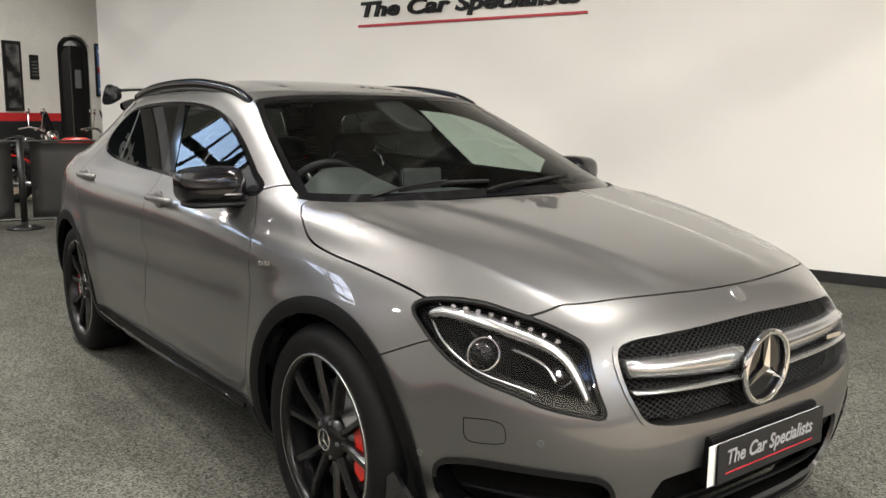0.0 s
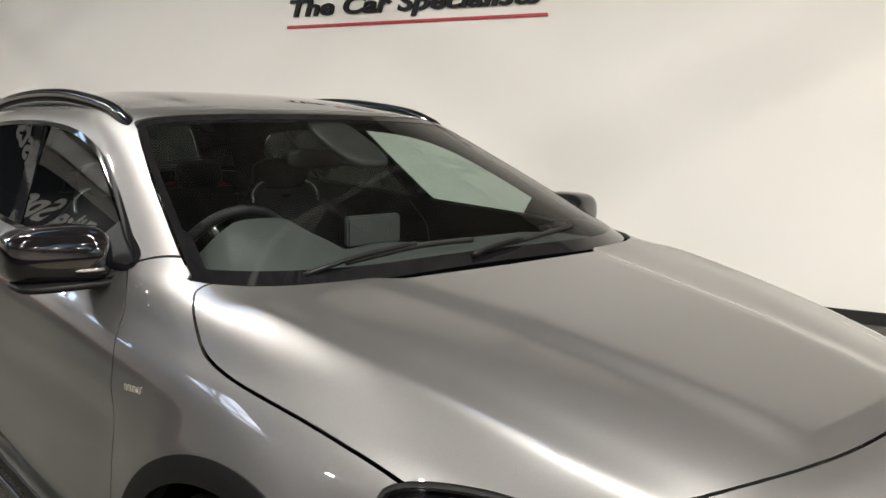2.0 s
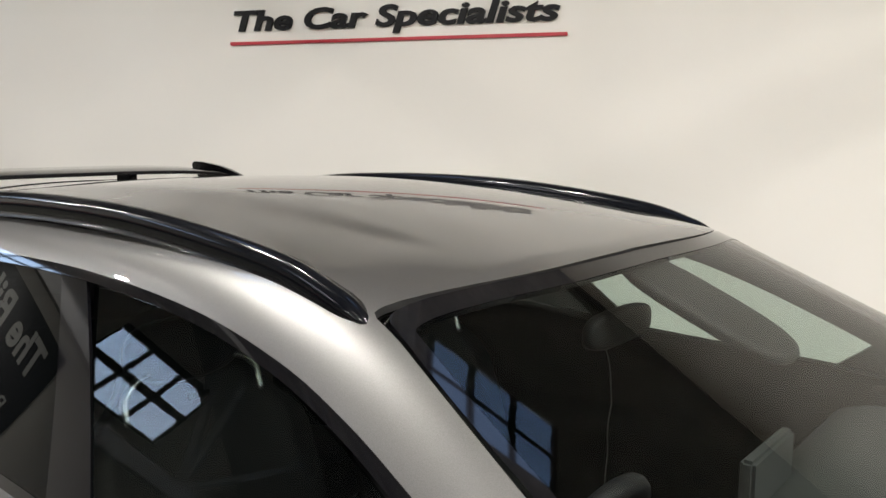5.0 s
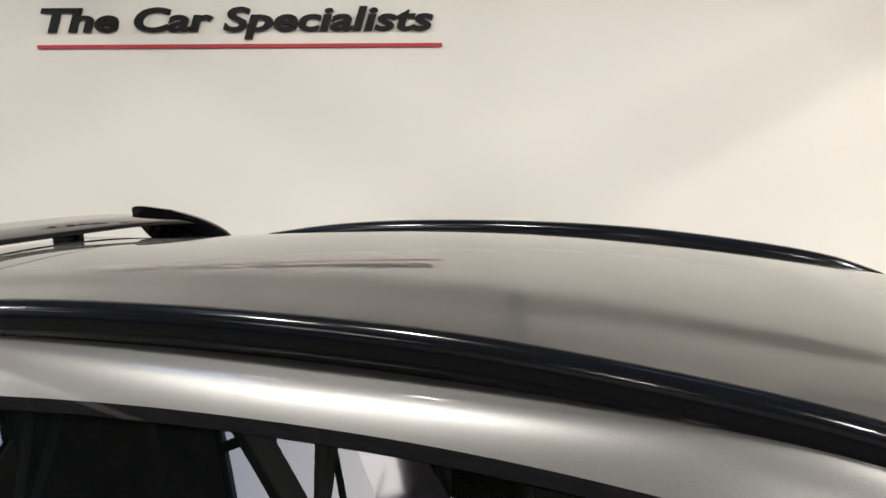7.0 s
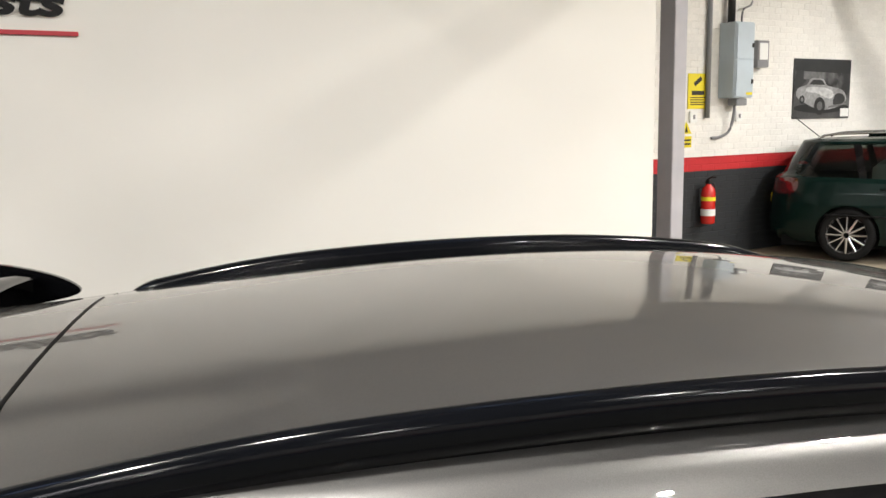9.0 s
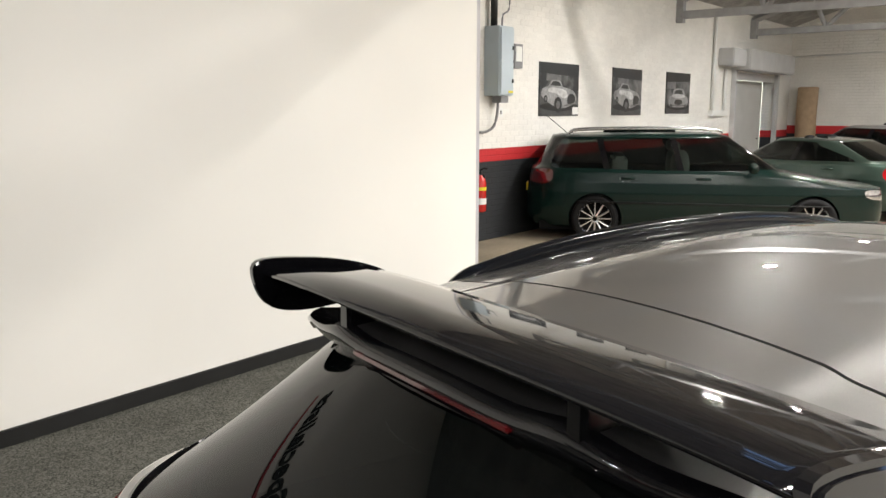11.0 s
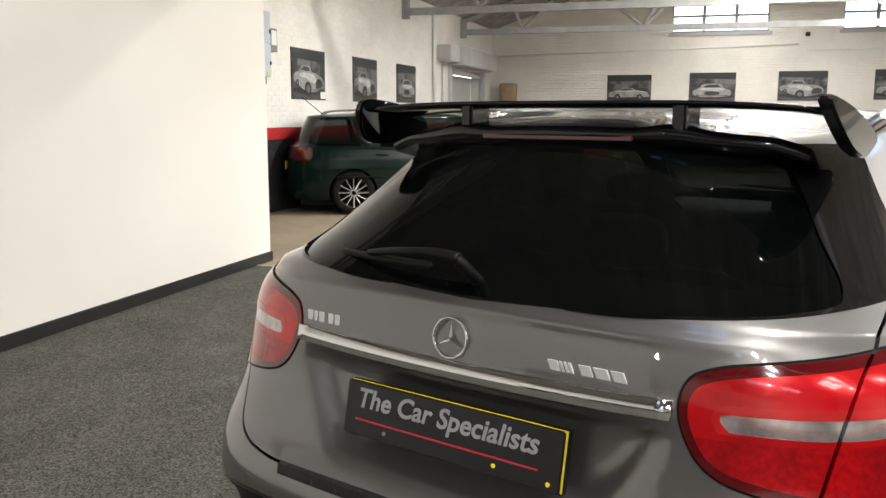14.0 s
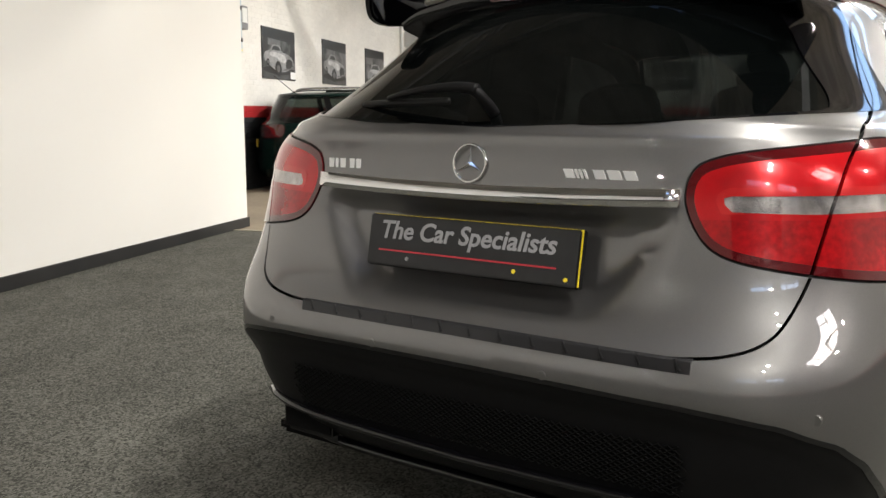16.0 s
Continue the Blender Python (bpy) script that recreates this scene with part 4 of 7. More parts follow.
# shut lines
tris = seam(tris, BONNET, sxy, lambda q: (q[:, 0] > 0.95) & (q[:, 2] > 0.78), 0.0025, True)
for pts, mk_ in (
        ([(1.50, 0.61), (1.556, 0.633), (1.651, 0.677), (1.74, 0.718), (1.82, 0.745)], lambda q: side_m(q) & (q[:, 0] > 1.2)),
        ([(1.04, 1.025), (0.93, 1.05), (0.84, 1.052), (0.76, 1.03), (0.74, 1.01)], lambda q: side_m(q) & (q[:, 0] > 0.5) & (q[:, 0] < 1.2)),
        ([(0.735, 1.03), (0.80, 0.985), (0.875, 0.90), (0.905, 0.82), (0.90, 0.6), (0.875, 0.40), (0.87, 0.30)], lambda q: side_m(q) & (q[:, 0] > 0.5) & (q[:, 0] < 1.2)),
        ([(-0.16, 1.06), (-0.14, 0.95), (-0.13, 0.7), (-0.145, 0.45), (-0.145, 0.30)], lambda q: side_m(q) & (np.abs(q[:, 0]) < 0.5)),
        ([(-1.15, 1.155), (-1.26, 1.06), (-1.29, 0.98), (-1.24, 0.89), (-1.13, 0.80), (-1.05, 0.72), (-0.99, 0.62), (-0.975, 0.52)], lambda q: side_m(q) & (q[:, 0] < -0.5) & (q[:, 0] > -1.6)),
        ([(-2.06, 0.80), (-1.88, 0.775), (-1.75, 0.70), (-1.66, 0.60)], lambda q: (np.abs(q[:, 1]) > 0.672) & (q[:, 0] < -1.5))):
    tris = seam(tris, pts, sxz, mk_)
for s in (1, -1):
    tris = seam(tris, GATE[::2] * np.array([s, 1]), syz, lambda q: (q[:, 0] < -1.5), 0.0028)
tris = seam(tris, [(-1.315, -0.535), (-1.305, -0.3), (-1.30, 0.0), (-1.305, 0.3), (-1.315, 0.535)], sxy, lambda q: q[:, 2] > 1.3, 0.004)

SEEDS = [("bonnet", (1.6, 0.0, 0.95)), ("front_bumper", (2.15, 0.0, 0.50)), ("tailgate", (-2.06, 0.5, 0.95)), ("rear_bumper", (-2.19, 0.3, 0.60)),
         ("wing", (1.35, 0.87, 0.82)), ("wing", (1.35, -0.87, 0.82)), ("front_door", (0.4, 0.89, 0.70)), ("front_door", (0.4, -0.89, 0.70)),
         ("rear_door", (-0.6, 0.89, 0.70)), ("rear_door", (-0.6, -0.89, 0.70)), ("roof_panel", (-0.6, 0.0, 1.45))]
pieces = skin.islands(tris)
cent = []
taken = {}
for nm, sd in SEEDS:
    best = min(range(len(pieces)), key=lambda i: np.min(np.linalg.norm(skin.p[pieces[i][:, 0]] - np.array(sd), axis=1)))
    taken.setdefault(best, nm)
rest = [pieces[i] for i in range(len(pieces)) if i not in taken]
PANEL = {}
for i, nm in taken.items():
    PANEL[nm] = skin.make(nm, pieces[i], M_PAINT, car)
if rest:
    skin.make("body_side", np.concatenate(rest), M_PAINT, car)
# near-black sheet under the panels gives the shade behind shut lines
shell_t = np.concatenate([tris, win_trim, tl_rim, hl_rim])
inner = skin.make("inner_shell", shell_t, M_SHADEBLACK, car, "inner body shell, near-black for the shade inside", -0.016, 0.0)
for ax, s, rt in trim_tris:
    skin.make("wheel_arch_trim", rt, M_TRIM, car, "satin black wheel arch trim", 0.006, 0.03)
for isl in skin.islands(win_trim):
    skin.make("window_trim", isl, M_GLOSSBLACK, car, "gloss black window surround", 0.002)
for isl in skin.islands(sill):
    skin.make("side_sill", isl, M_TRIM, car, "satin black side sill", 0.008, 0.03)


def side_of(p0, p1):
    """Signed side of a line in side view."""
    p0, p1 = np.array(p0), np.array(p1)
    d = p1 - p0
    nn = np.array([d[1], -d[0]]) / np.hypot(*d)
    return lambda q: (sxz(q) - p0) @ nn


front_g, back_g = skin.split(win, side_of((-0.01, 1.04), (-0.325, 1.365)))
if skin.p[front_g].mean((0, 1))[0] < skin.p[back_g].mean((0, 1))[0]:
    front_g, back_g = back_g, front_g
a_, b_ = skin.split(back_g, side_of((-0.13, 1.04), (-0.40, 1.365)))
pillar_t, back_g = (a_, b_) if skin.p[a_].mean((0, 1))[0] > skin.p[b_].mean((0, 1))[0] else (b_, a_)
a_, b_ = skin.split(front_g, side_of((0.47, 1.0), (0.64, 1.14)))
sail_t, front_g = (a_, b_) if skin.p[a_].mean((0, 1))[0] > skin.p[b_].mean((0, 1))[0] else (b_, a_)
divider_t, back_g = skin.split(back_g, lambda q: np.abs(side_of((-0.80, 1.04), (-0.935, 1.34))(q)) - 0.011)
def glaze(tris_, keys, axis, twist=0.0):
    """Gives a pane one even curve: the axis as a polynomial of the other two."""
    ids = np.unique(tris_)
    q = skin.p[ids]
    o = [i for i in range(3) if i != axis]
    sgn_ = np.sign(q[:, axis]) if axis == 1 else np.ones(len(q))
    a, b = q[:, o[0]], q[:, o[1]]
    col = lambda i, j: a ** i * b ** j
    A = np.stack([col(i, j) for i, j in keys], 1)
    c = np.linalg.lstsq(A, sgn_ * q[:, axis], rcond=None)[0]
    if twist:                                         # the door glass stands up towards the mirror
        for key, d_ in (((1, 1), twist), ((0, 1), -0.035), ((1, 0), -0.0136 - 1.17 * twist), ((2, 0), 0.067), ((0, 0), 0.041)):
            c[keys.index(key)] += d_
    da = sum(k * i * a ** max(i - 1, 0) * b ** j for k, (i, j) in zip(c, keys) if i)
    db = sum(k * j * a ** i * b ** max(j - 1, 0) for k, (i, j) in zip(c, keys) if j)
    n = np.zeros_like(q)
    n[:, axis], n[:, o[0]], n[:, o[1]] = 1.0, -sgn_ * da, -sgn_ * db
    n *= np.sign((n * skin.n[ids]).sum(1, keepdims=True)) / np.linalg.norm(n, axis=1, keepdims=True)
    pane = Skin(skin.p.copy(), skin.n.copy())
    pane.p[ids, axis] = sgn_ * (A @ c)
    pane.n[ids] = n
    return pane


SK = [(0, 0), (1, 0), (0, 1), (2, 0), (1, 1), (0, 2), (3, 0)]
side_glass, door_glass = glaze(np.concatenate([front_g, back_g, pillar_t, divider_t, sail_t]), SK, 1), glaze(front_g, SK, 1, 0.307)
for nm, tt, mt, lb in (("door_window", front_g, M_SIDEGLASS, "lightly tinted front door glass"), ("rear_side_window", back_g, M_PRIVACY, "dark privacy glass"),
                       ("window_pillar", pillar_t, M_GLOSSBLACK, "gloss black door pillar"), ("window_divider", divider_t, M_TRIM, ""),
                       ("mirror_sail", sail_t, M_TRIM, "dark grey corner panel behind the mirror")):
    for isl in skin.islands(tt):
        (door_glass if nm == "door_window" else side_glass).make(nm, isl, mt, car, lb, -0.003 if "window" in nm and "pillar" not in nm else 0.001, 0.006)
frit, clear = skin.split(scr, lambda q: -(poly_sd(syz(q), SCREEN) + np.where(q[:, 2] < 1.1, 0.024, 0.014)))
GK = [(0, 0), (2, 0), (0, 1), (4, 0), (2, 1), (0, 2), (2, 2)]
screen_glass, tail_glass = glaze(np.concatenate([clear, frit]), GK, 0), glaze(rwin, GK, 0)
screen_glass.make("windscreen", clear, M_SCREEN, car, "clear windscreen", -0.004, 0.0).visible_shadow = False
screen_glass.make("windscreen_border", frit, M_GLOSSBLACK, car, "black glass border", -0.003, 0.01)
tail_glass.make("rear_window", rwin, M_PRIVACY, car, "dark privacy rear window", -0.003, 0.008)
for isl in skin.islands(fin_t):
    skin.make("window_fin", isl, M_GLOSSBLACK, car, "gloss black fin beside the rear window", 0.001, 0.012)
for isl in skin.islands(hl):
    skin.make("headlamp_lens", isl, M_LENS, car, "clear headlamp lens", 0.0, 0.0).visible_shadow = False
for isl in skin.islands(hl_rim):
    skin.make("headlamp_seal", isl, M_RUBBER, car, "", -0.003)
for isl in skin.islands(hl):
    skin.make("headlamp_bowl", isl, M_GLOSSBLACK, car, "black headlamp interior", -0.034, 0.0)
# grille and intake backs carry their hollows' shade as near-black colour
skin.make("grille_back", gr, M_SHADEBLACK, car, "", -0.06, 0.0)
skin.make("grille_surround", gr_rim, M_PAINT, car, "", 0.004, 0.06)
for isl in skin.islands(np.concatenate([si, mi])):
    skin.make("air_intake_back", isl, M_SHADEBLACK, car, "", -0.07, 0.0)
for isl in skin.islands(si_rim):
    skin.make("air_intake_surround", isl, M_GLOSSBLACK, car, "gloss black intake surround", 0.006, 0.07)
skin.make("diffuser", df_, M_TRIM, car, "black rear diffuser panel", -0.004, 0.0)
skin.make("diffuser_edge", df_rim, M_GLOSSBLACK, car, "", 0.0, 0.02)
# tail lamps: red with a clear band, dark seam at the tailgate
lampseam = lambda q: np.abs(q[:, 1]) - np.interp(q[:, 2], [0.78, 1.04], [0.66, 0.705])
inboard, outboard = skin.split(tl, lambda q: lampseam(q) + 0.003)
_, outboard = skin.split(outboard, lambda q: lampseam(q) - 0.003)
tl = np.concatenate([inboard, outboard])
band, tl_red = skin.split(tl, lambda q: poly_sd(src_(q), np.array([(1.545, 0.902), (1.545, 0.930), (1.35, 0.934), (1.18, 0.936), (1.06, 0.934), (1.06, 0.908), (1.2, 0.905), (1.35, 0.902)])))
glow, tl_red = skin.split(tl_red, lambda q: poly_sd(src_(q), np.array([(1.55, 0.897), (1.56, 0.905), (1.56, 0.930), (1.54, 0.945), (1.35, 0.951), (1.03, 0.952), (1.03, 0.938), (1.5, 0.932), (1.5, 0.899)])))
rimr, tl_red = skin.split(tl_red, lambda q: -(poly_sd(src_(q), TAILLAMP) + 0.016))
low_, tl_red = skin.split(tl_red, lambda q: q[:, 2] - np.interp(np.abs(q[:, 1]), [0.45, 0.9], [0.885, 0.90]))
for isl in skin.islands(tl_red):
    skin.make("tail_lamp", isl, M_REDLENS, car, "red tail lamp lens", 0.003, 0.012)
for isl in skin.islands(low_):
    skin.make("tail_lamp_lower", isl, M_REDPRISM, car, "red prismatic lower tail lamp lens", 0.003, 0.012)
for isl in skin.islands(glow):
    skin.make("tail_lamp_band", isl, M_REDBRIGHT, car, "bright red edge of the clear band", 0.004, 0.012)
for isl in skin.islands(band):
    skin.make("reversing_lamp", isl, M_CLEARLAMP, car, "clear band in the tail lamp", 0.002, 0.012)
for isl in skin.islands(rimr):
    skin.make("tail_lamp_rim", isl, M_REDDARK, car, "dark red lamp rim", 0.003, 0.012)
for isl in skin.islands(tl_rim):
    skin.make("tail_lamp_seal", isl, M_RUBBER, car, "", -0.004)


# ---- places on the finished skin
NOSE = P[(P[:, 0] > 1.4)]
TAIL = P[(P[:, 0] < -1.5)]
NOSE_N = NRM.reshape(-1, 3)[P[:, 0] > 1.4]


NOSE_F = NOSE[NOSE[:, 0] > 1.9]
TAIL_F = TAIL[TAIL[:, 0] < -1.7]
LAMP_SIDE = {s: (NOSE[NOSE[:, 1] * s > 0], NOSE_N[NOSE[:, 1] * s > 0]) for s in (1, -1)}


def near_fit(key, at, vals, h=0.025):
    """Local linear estimate of surface values at a place in a flat view."""
    d = key - np.array(at)
    r2 = (d ** 2).sum(1)
    k = np.argpartition(r2, 24)[:24]
    w = np.sqrt(np.exp(-r2[k] / h ** 2) + 1e-6)[:, None]
    A = np.concatenate([np.ones((24, 1)), d[k]], 1)
    return np.linalg.lstsq(A * w, vals[k] * w, rcond=None)[0][0]


def on_nose(y, z):
    return float(near_fit(NOSE_F[:, 1:], (y, z), NOSE_F[:, :1])[0])


def on_tail(y, z):
    return float(near_fit(TAIL_F[:, 1:], (y, z), TAIL_F[:, :1])[0])


LAMP_KEY = {s: np.stack([c[:, 0] - np.abs(c[:, 1]), c[:, 2]], 1) for s, (c, n) in LAMP_SIDE.items()}


def lamp_pt(q, z, depth, s):
    c, n = LAMP_SIDE[s]
    v = near_fit(LAMP_KEY[s], (q, z), np.concatenate([c, n], 1))
    nn = Vector(v[3:]).normalized()
    return Vector(v[:3]) - nn * depth, nn


def blob(cx, cy, cz, ax, ay_, az, n=2.6, seg=28, rings_=16):
    """A rounded-box solid."""
    bm = bmesh.new()
    rows_ = []
    pw = lambda t: math.copysign(abs(t) ** (2 / n), t)
    for i in range(1, rings_):
        th = -math.pi / 2 + math.pi * i / rings_
        rows_.append([bm.verts.new((cx + ax * pw(math.cos(th)) * pw(math.cos(2 * math.pi * k / seg)), cy + ay_ * pw(math.cos(th)) * pw(math.sin(2 * math.pi * k / seg)), cz + az * pw(math.sin(th)))) for k in range(seg)])
    lo = bm.verts.new((cx, cy, cz - az))
    hi = bm.verts.new((cx, cy, cz + az))
    for a, b in zip(rows_, rows_[1:]):
        for k in range(seg):
            bm.faces.new((a[k], a[(k + 1) % seg], b[(k + 1) % seg], b[k]))
    for k in range(seg):
        bm.faces.new((lo, rows_[0][(k + 1) % seg], rows_[0][k]))
        bm.faces.new((hi, rows_[-1][k], rows_[-1][(k + 1) % seg]))
    return bm


def torus(c, axis, R, r, seg=48, sub=10, squash=1.0):
    bm = bmesh.new()
    bm_revolve(bm, [(R + r * math.cos(2 * math.pi * i / sub), squash * r * math.sin(2 * math.pi * i / sub)) for i in range(sub)], c, axis, seg, True)
    bmesh.ops.recalc_face_normals(bm, faces=bm.faces)
    return bm


# ---- wheels
def build_wheel(ax, s):
    c = Vector((ax, s * 0.873, HUB_Z))
    out = Vector((0, s, 0))
    bm = bmesh.new()
    bm_revolve(bm, [(0.245, -0.02), (0.262, -0.004), (0.262, 0.0), (0.250, 0.006), (0.246, -0.02), (0.238, -0.06), (0.225, -0.19), (0.245, -0.20)], c, out, 56)
    bmesh.ops.recalc_face_normals(bm, faces=bm.faces)
    w = part("wheel", bm, M_ALLOY, car, "black twin-spoke alloy wheel with a polished edge", True)
    bm = bmesh.new()
    bm_revolve(bm, [(0.257, 0.0), (0.268, 0.004), (0.29, 0.012), (0.318, 0.008), (0.336, -0.012), (0.345, -0.035), (0.345, -0.19), (0.33, -0.215), (0.27, -0.22), (0.255, -0.20)], c, out, 64)
    bmesh.ops.recalc_face_normals(bm, faces=bm.faces)
    part("tyre", bm, M_TYRE, w, "black low-profile tyre", True)
    part("rim_edge", torus(c + out * 0.001, out, 0.2545, 0.0042, 64, 8), M_SILVER, w, "polished rim edge", True)
    for k in range(10):
        a0 = 2 * math.pi * (k // 2) / 5 + (0.20 if k % 2 else -0.20) + 0.25
        a1 = 2 * math.pi * (k // 2) / 5 + (0.30 if k % 2 else -0.30) + 0.25
        bm = bmesh.new()
        rows_ = []
        for r_, a_, wd, dep, th in ((0.045, a0 * 1.0, 0.014, -0.030, 0.03), (0.11, a0 + (a1 - a0) * 0.4, 0.0135, -0.022, 0.032), (0.18, a0 + (a1 - a0) * 0.7, 0.0125, -0.014, 0.032), (0.245, a1, 0.015, -0.012, 0.035)):
            rad = Vector((math.cos(a_), 0, math.sin(a_)))
            tan = Vector((-math.sin(a_), 0, math.cos(a_)))
            p = c + rad * r_ + out * dep
            rows_.append([bm.verts.new(p - tan * wd - out * 0.012), bm.verts.new(p - tan * wd * 0.55), bm.verts.new(p + tan * wd * 0.55), bm.verts.new(p + tan * wd - out * 0.012), bm.verts.new(p + tan * wd * 0.8 - out * th), bm.verts.new(p - tan * wd * 0.8 - out * th)])
        for a, b in zip(rows_, rows_[1:]):
            for i in range(6):
                bm.faces.new((a[i], a[(i + 1) % 6], b[(i + 1) % 6], b[i]))
        bm.faces.new(rows_[0])
        bm.faces.new(rows_[-1])
        bmesh.ops.recalc_face_normals(bm, faces=bm.faces)
        part("spoke", bm, M_ALLOY, w)
    bm = bmesh.new()
    bm_revolve(bm, [(0.075, -0.06), (0.07, -0.028), (0.045, -0.018), (0.034, -0.012), (0.0005, -0.012)], c, out, 32)
    bmesh.ops.recalc_face_normals(bm, faces=bm.faces)
    part("hub", bm, M_ALLOY, w, "", True)
    part("hub_ring", torus(c + out * -0.010, out, 0.031, 0.0028, 32, 8), M_CHROME, w, "bright ring emblem", True)
    for k in range(3):
        a_ = math.pi / 2 + 2 * math.pi * k / 3
        part("hub_emblem_arm", tube([c - out * 0.009, c - out * 0.009 + Vector((math.cos(a_), 0, math.sin(a_))) * 0.029], [0.004, 0.001], 6), M_CHROME, w)
    for k in range(5):
        a_ = 2 * math.pi * k / 5
        bm = bmesh.new()
        bm_cyl(bm, c + Vector((math.cos(a_) * 0.055, 0, math.sin(a_) * 0.055)) - out * 0.03, out, 0.009, 0.007, 0.012, 6)
        part("wheel_bolt", bm, M_DISC, w)
    bm = bmesh.new()
    bm_revolve(bm, [(0.17, -0.10), (0.17, -0.075), (0.10, -0.075), (0.085, -0.05), (0.02, -0.05)], c, out, 48)
    bmesh.ops.recalc_face_normals(bm, faces=bm.faces)
    part("brake_disc", bm, M_DISC, w, "ventilated steel brake disc", True)
    bm = bmesh.new()
    pts_ = []
    a_c = 0.05 if ax > 0 else math.pi - 0.05
    for i in range(9):
        a_ = a_c + (i - 4) * 0.14
        pts_.append((a_, 0.012 if abs(i - 4) == 4 else 0.0))
    prev = None
    for a_, sh in pts_:
        rad = Vector((math.cos(a_), 0, math.sin(a_)))
        rw = [bm.verts.new(c + rad * (0.115 + sh) - out * 0.055), bm.verts.new(c + rad * (0.125 + sh) - out * 0.042), bm.verts.new(c + rad * (0.185 - sh) - out * 0.042), bm.verts.new(c + rad * (0.198 - sh) - out * 0.06), bm.verts.new(c + rad * (0.198 - sh) - out * 0.13), bm.verts.new(c + rad * (0.115 + sh) - out * 0.13)]
        if prev:
            for i in range(6):
                bm.faces.new((prev[i], prev[(i + 1) % 6], rw[(i + 1) % 6], rw[i]))
        else:
            bm.faces.new(rw)
        prev = rw
    bm.faces.new(prev)
    bmesh.ops.recalc_face_normals(bm, faces=bm.faces)
    part("brake_caliper", bm, M_CALIPER, w, "red brake caliper")
    # well behind the wheel, its shade put into a near-black colour
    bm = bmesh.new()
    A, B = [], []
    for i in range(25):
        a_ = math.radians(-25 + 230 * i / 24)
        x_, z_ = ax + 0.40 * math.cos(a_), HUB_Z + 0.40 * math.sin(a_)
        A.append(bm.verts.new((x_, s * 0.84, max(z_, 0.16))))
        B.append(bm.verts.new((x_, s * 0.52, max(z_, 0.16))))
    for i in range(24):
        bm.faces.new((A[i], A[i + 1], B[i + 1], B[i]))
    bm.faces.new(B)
    part("wheel_well", bm, M_SHADEBLACK, car, "wheel well, near-black for the shade inside", True)


for ax in (AXLE_F, AXLE_R):
    for s in (1, -1):
        build_wheel(ax, s)
# underside plate, coloured near-black as the shade under the car
part("underbody", box(-1.98, -0.72, 0.19, 2.05, 0.72, 0.24, 0.02), M_SHADEBLACK, car, "underbody, near-black for the shade beneath the car")

# ---- roof rails, rear wing
M_RAIL = material("gloss_black_rail", (0.003, 0.0035, 0.005), 0.12, spec=0.25)
for s in (1, -1):
    pts_ = smooth([(0.285, 0.575, 1.328), (0.22, 0.574, 1.352), (0.12, 0.570, 1.381), (-0.055, 0.566, 1.405), (-0.29, 0.562, 1.424), (-0.57, 0.56, 1.428), (-0.85, 0.556, 1.419), (-1.05, 0.55, 1.402), (-1.22, 0.542, 1.376), (-1.30, 0.537, 1.360)], False, 5)
    bm = bmesh.new()
    prev = None
    n_ = len(pts_)
    for i, p in enumerate(pts_):
        f_ = min(1, min(i, n_ - 1 - i) / 5 + 0.3)
        hgt, wid = 0.021 * f_, 0.019 * (0.5 + 0.5 * f_)
        sec = [(-1, -1.6), (0.2, -1.6), (1, -0.8), (1, 0.2), (0.75, 0.8), (0.1, 1.0), (-0.75, 0.75), (-1, 0.1)]
        rw = [bm.verts.new((p[0], s * (p[1] + a * wid), p[2] + b * hgt)) for a, b in sec]
        if prev:
            for k in range(8):
                bm.faces.new((prev[k], prev[(k + 1) % 8], rw[(k + 1) % 8], rw[k]))
        else:
            bm.faces.new(rw)
        prev = rw
    bm.faces.new(prev)
    bmesh.ops.recalc_face_normals(bm, faces=bm.faces)
    part("roof_rail", bm, M_RAIL, car, "gloss black roof rail", True)

bm = bmesh.new()
prev = None
for y in np.linspace(-0.56, 0.56, 25):
    k = 0.02 * (abs(y) / 0.56) ** 3
    sec = [(-1.495 + k, 1.424), (-1.53, 1.433), (-1.62, 1.440), (-1.725 + k, 1.443), (-1.729 + k, 1.436), (-1.62, 1.427), (-1.53, 1.420)]
    rw = [bm.verts.new((x, y, z - 0.016 * (abs(y) / 0.56) ** 4)) for x, z in sec]
    if prev:
        for i in range(7):
            bm.faces.new((prev[i], prev[(i + 1) % 7], rw[(i + 1) % 7], rw[i]))
    else:
        bm.faces.new(rw)
    prev = rw
bm.faces.new(prev)
bmesh.ops.recalc_face_normals(bm, faces=bm.faces)
wing = part("rear_wing", bm, M_GLOSSBLACK, car, "gloss black rear wing blade", True)
END = smooth([(-1.72, 1.448), (-1.62, 1.446), (-1.52, 1.428), (-1.44, 1.398), (-1.41, 1.365), (-1.48, 1.345), (-1.60, 1.332), (-1.68, 1.348), (-1.72, 1.40)], True, 5)
for s in (1, -1):
    bm = extrude_outline([(x, z) for x, z in END], (1, 0, 0), (0, 0, 1), (0, s * 0.585 if s < 0 else 0.585, 0), 0.026 if s > 0 else -0.026)
    bmesh.ops.recalc_face_normals(bm, faces=bm.faces)
    bmesh.ops.bevel(bm, geom=[e for e in bm.edges if len(e.link_faces) == 2 and any(len(f.verts) > 6 for f in e.link_faces)], offset=0.006, segments=2, affect="EDGES")
    for v in bm.verts:
        v.co.y -= s * 0.40 * (v.co.z - 1.42)
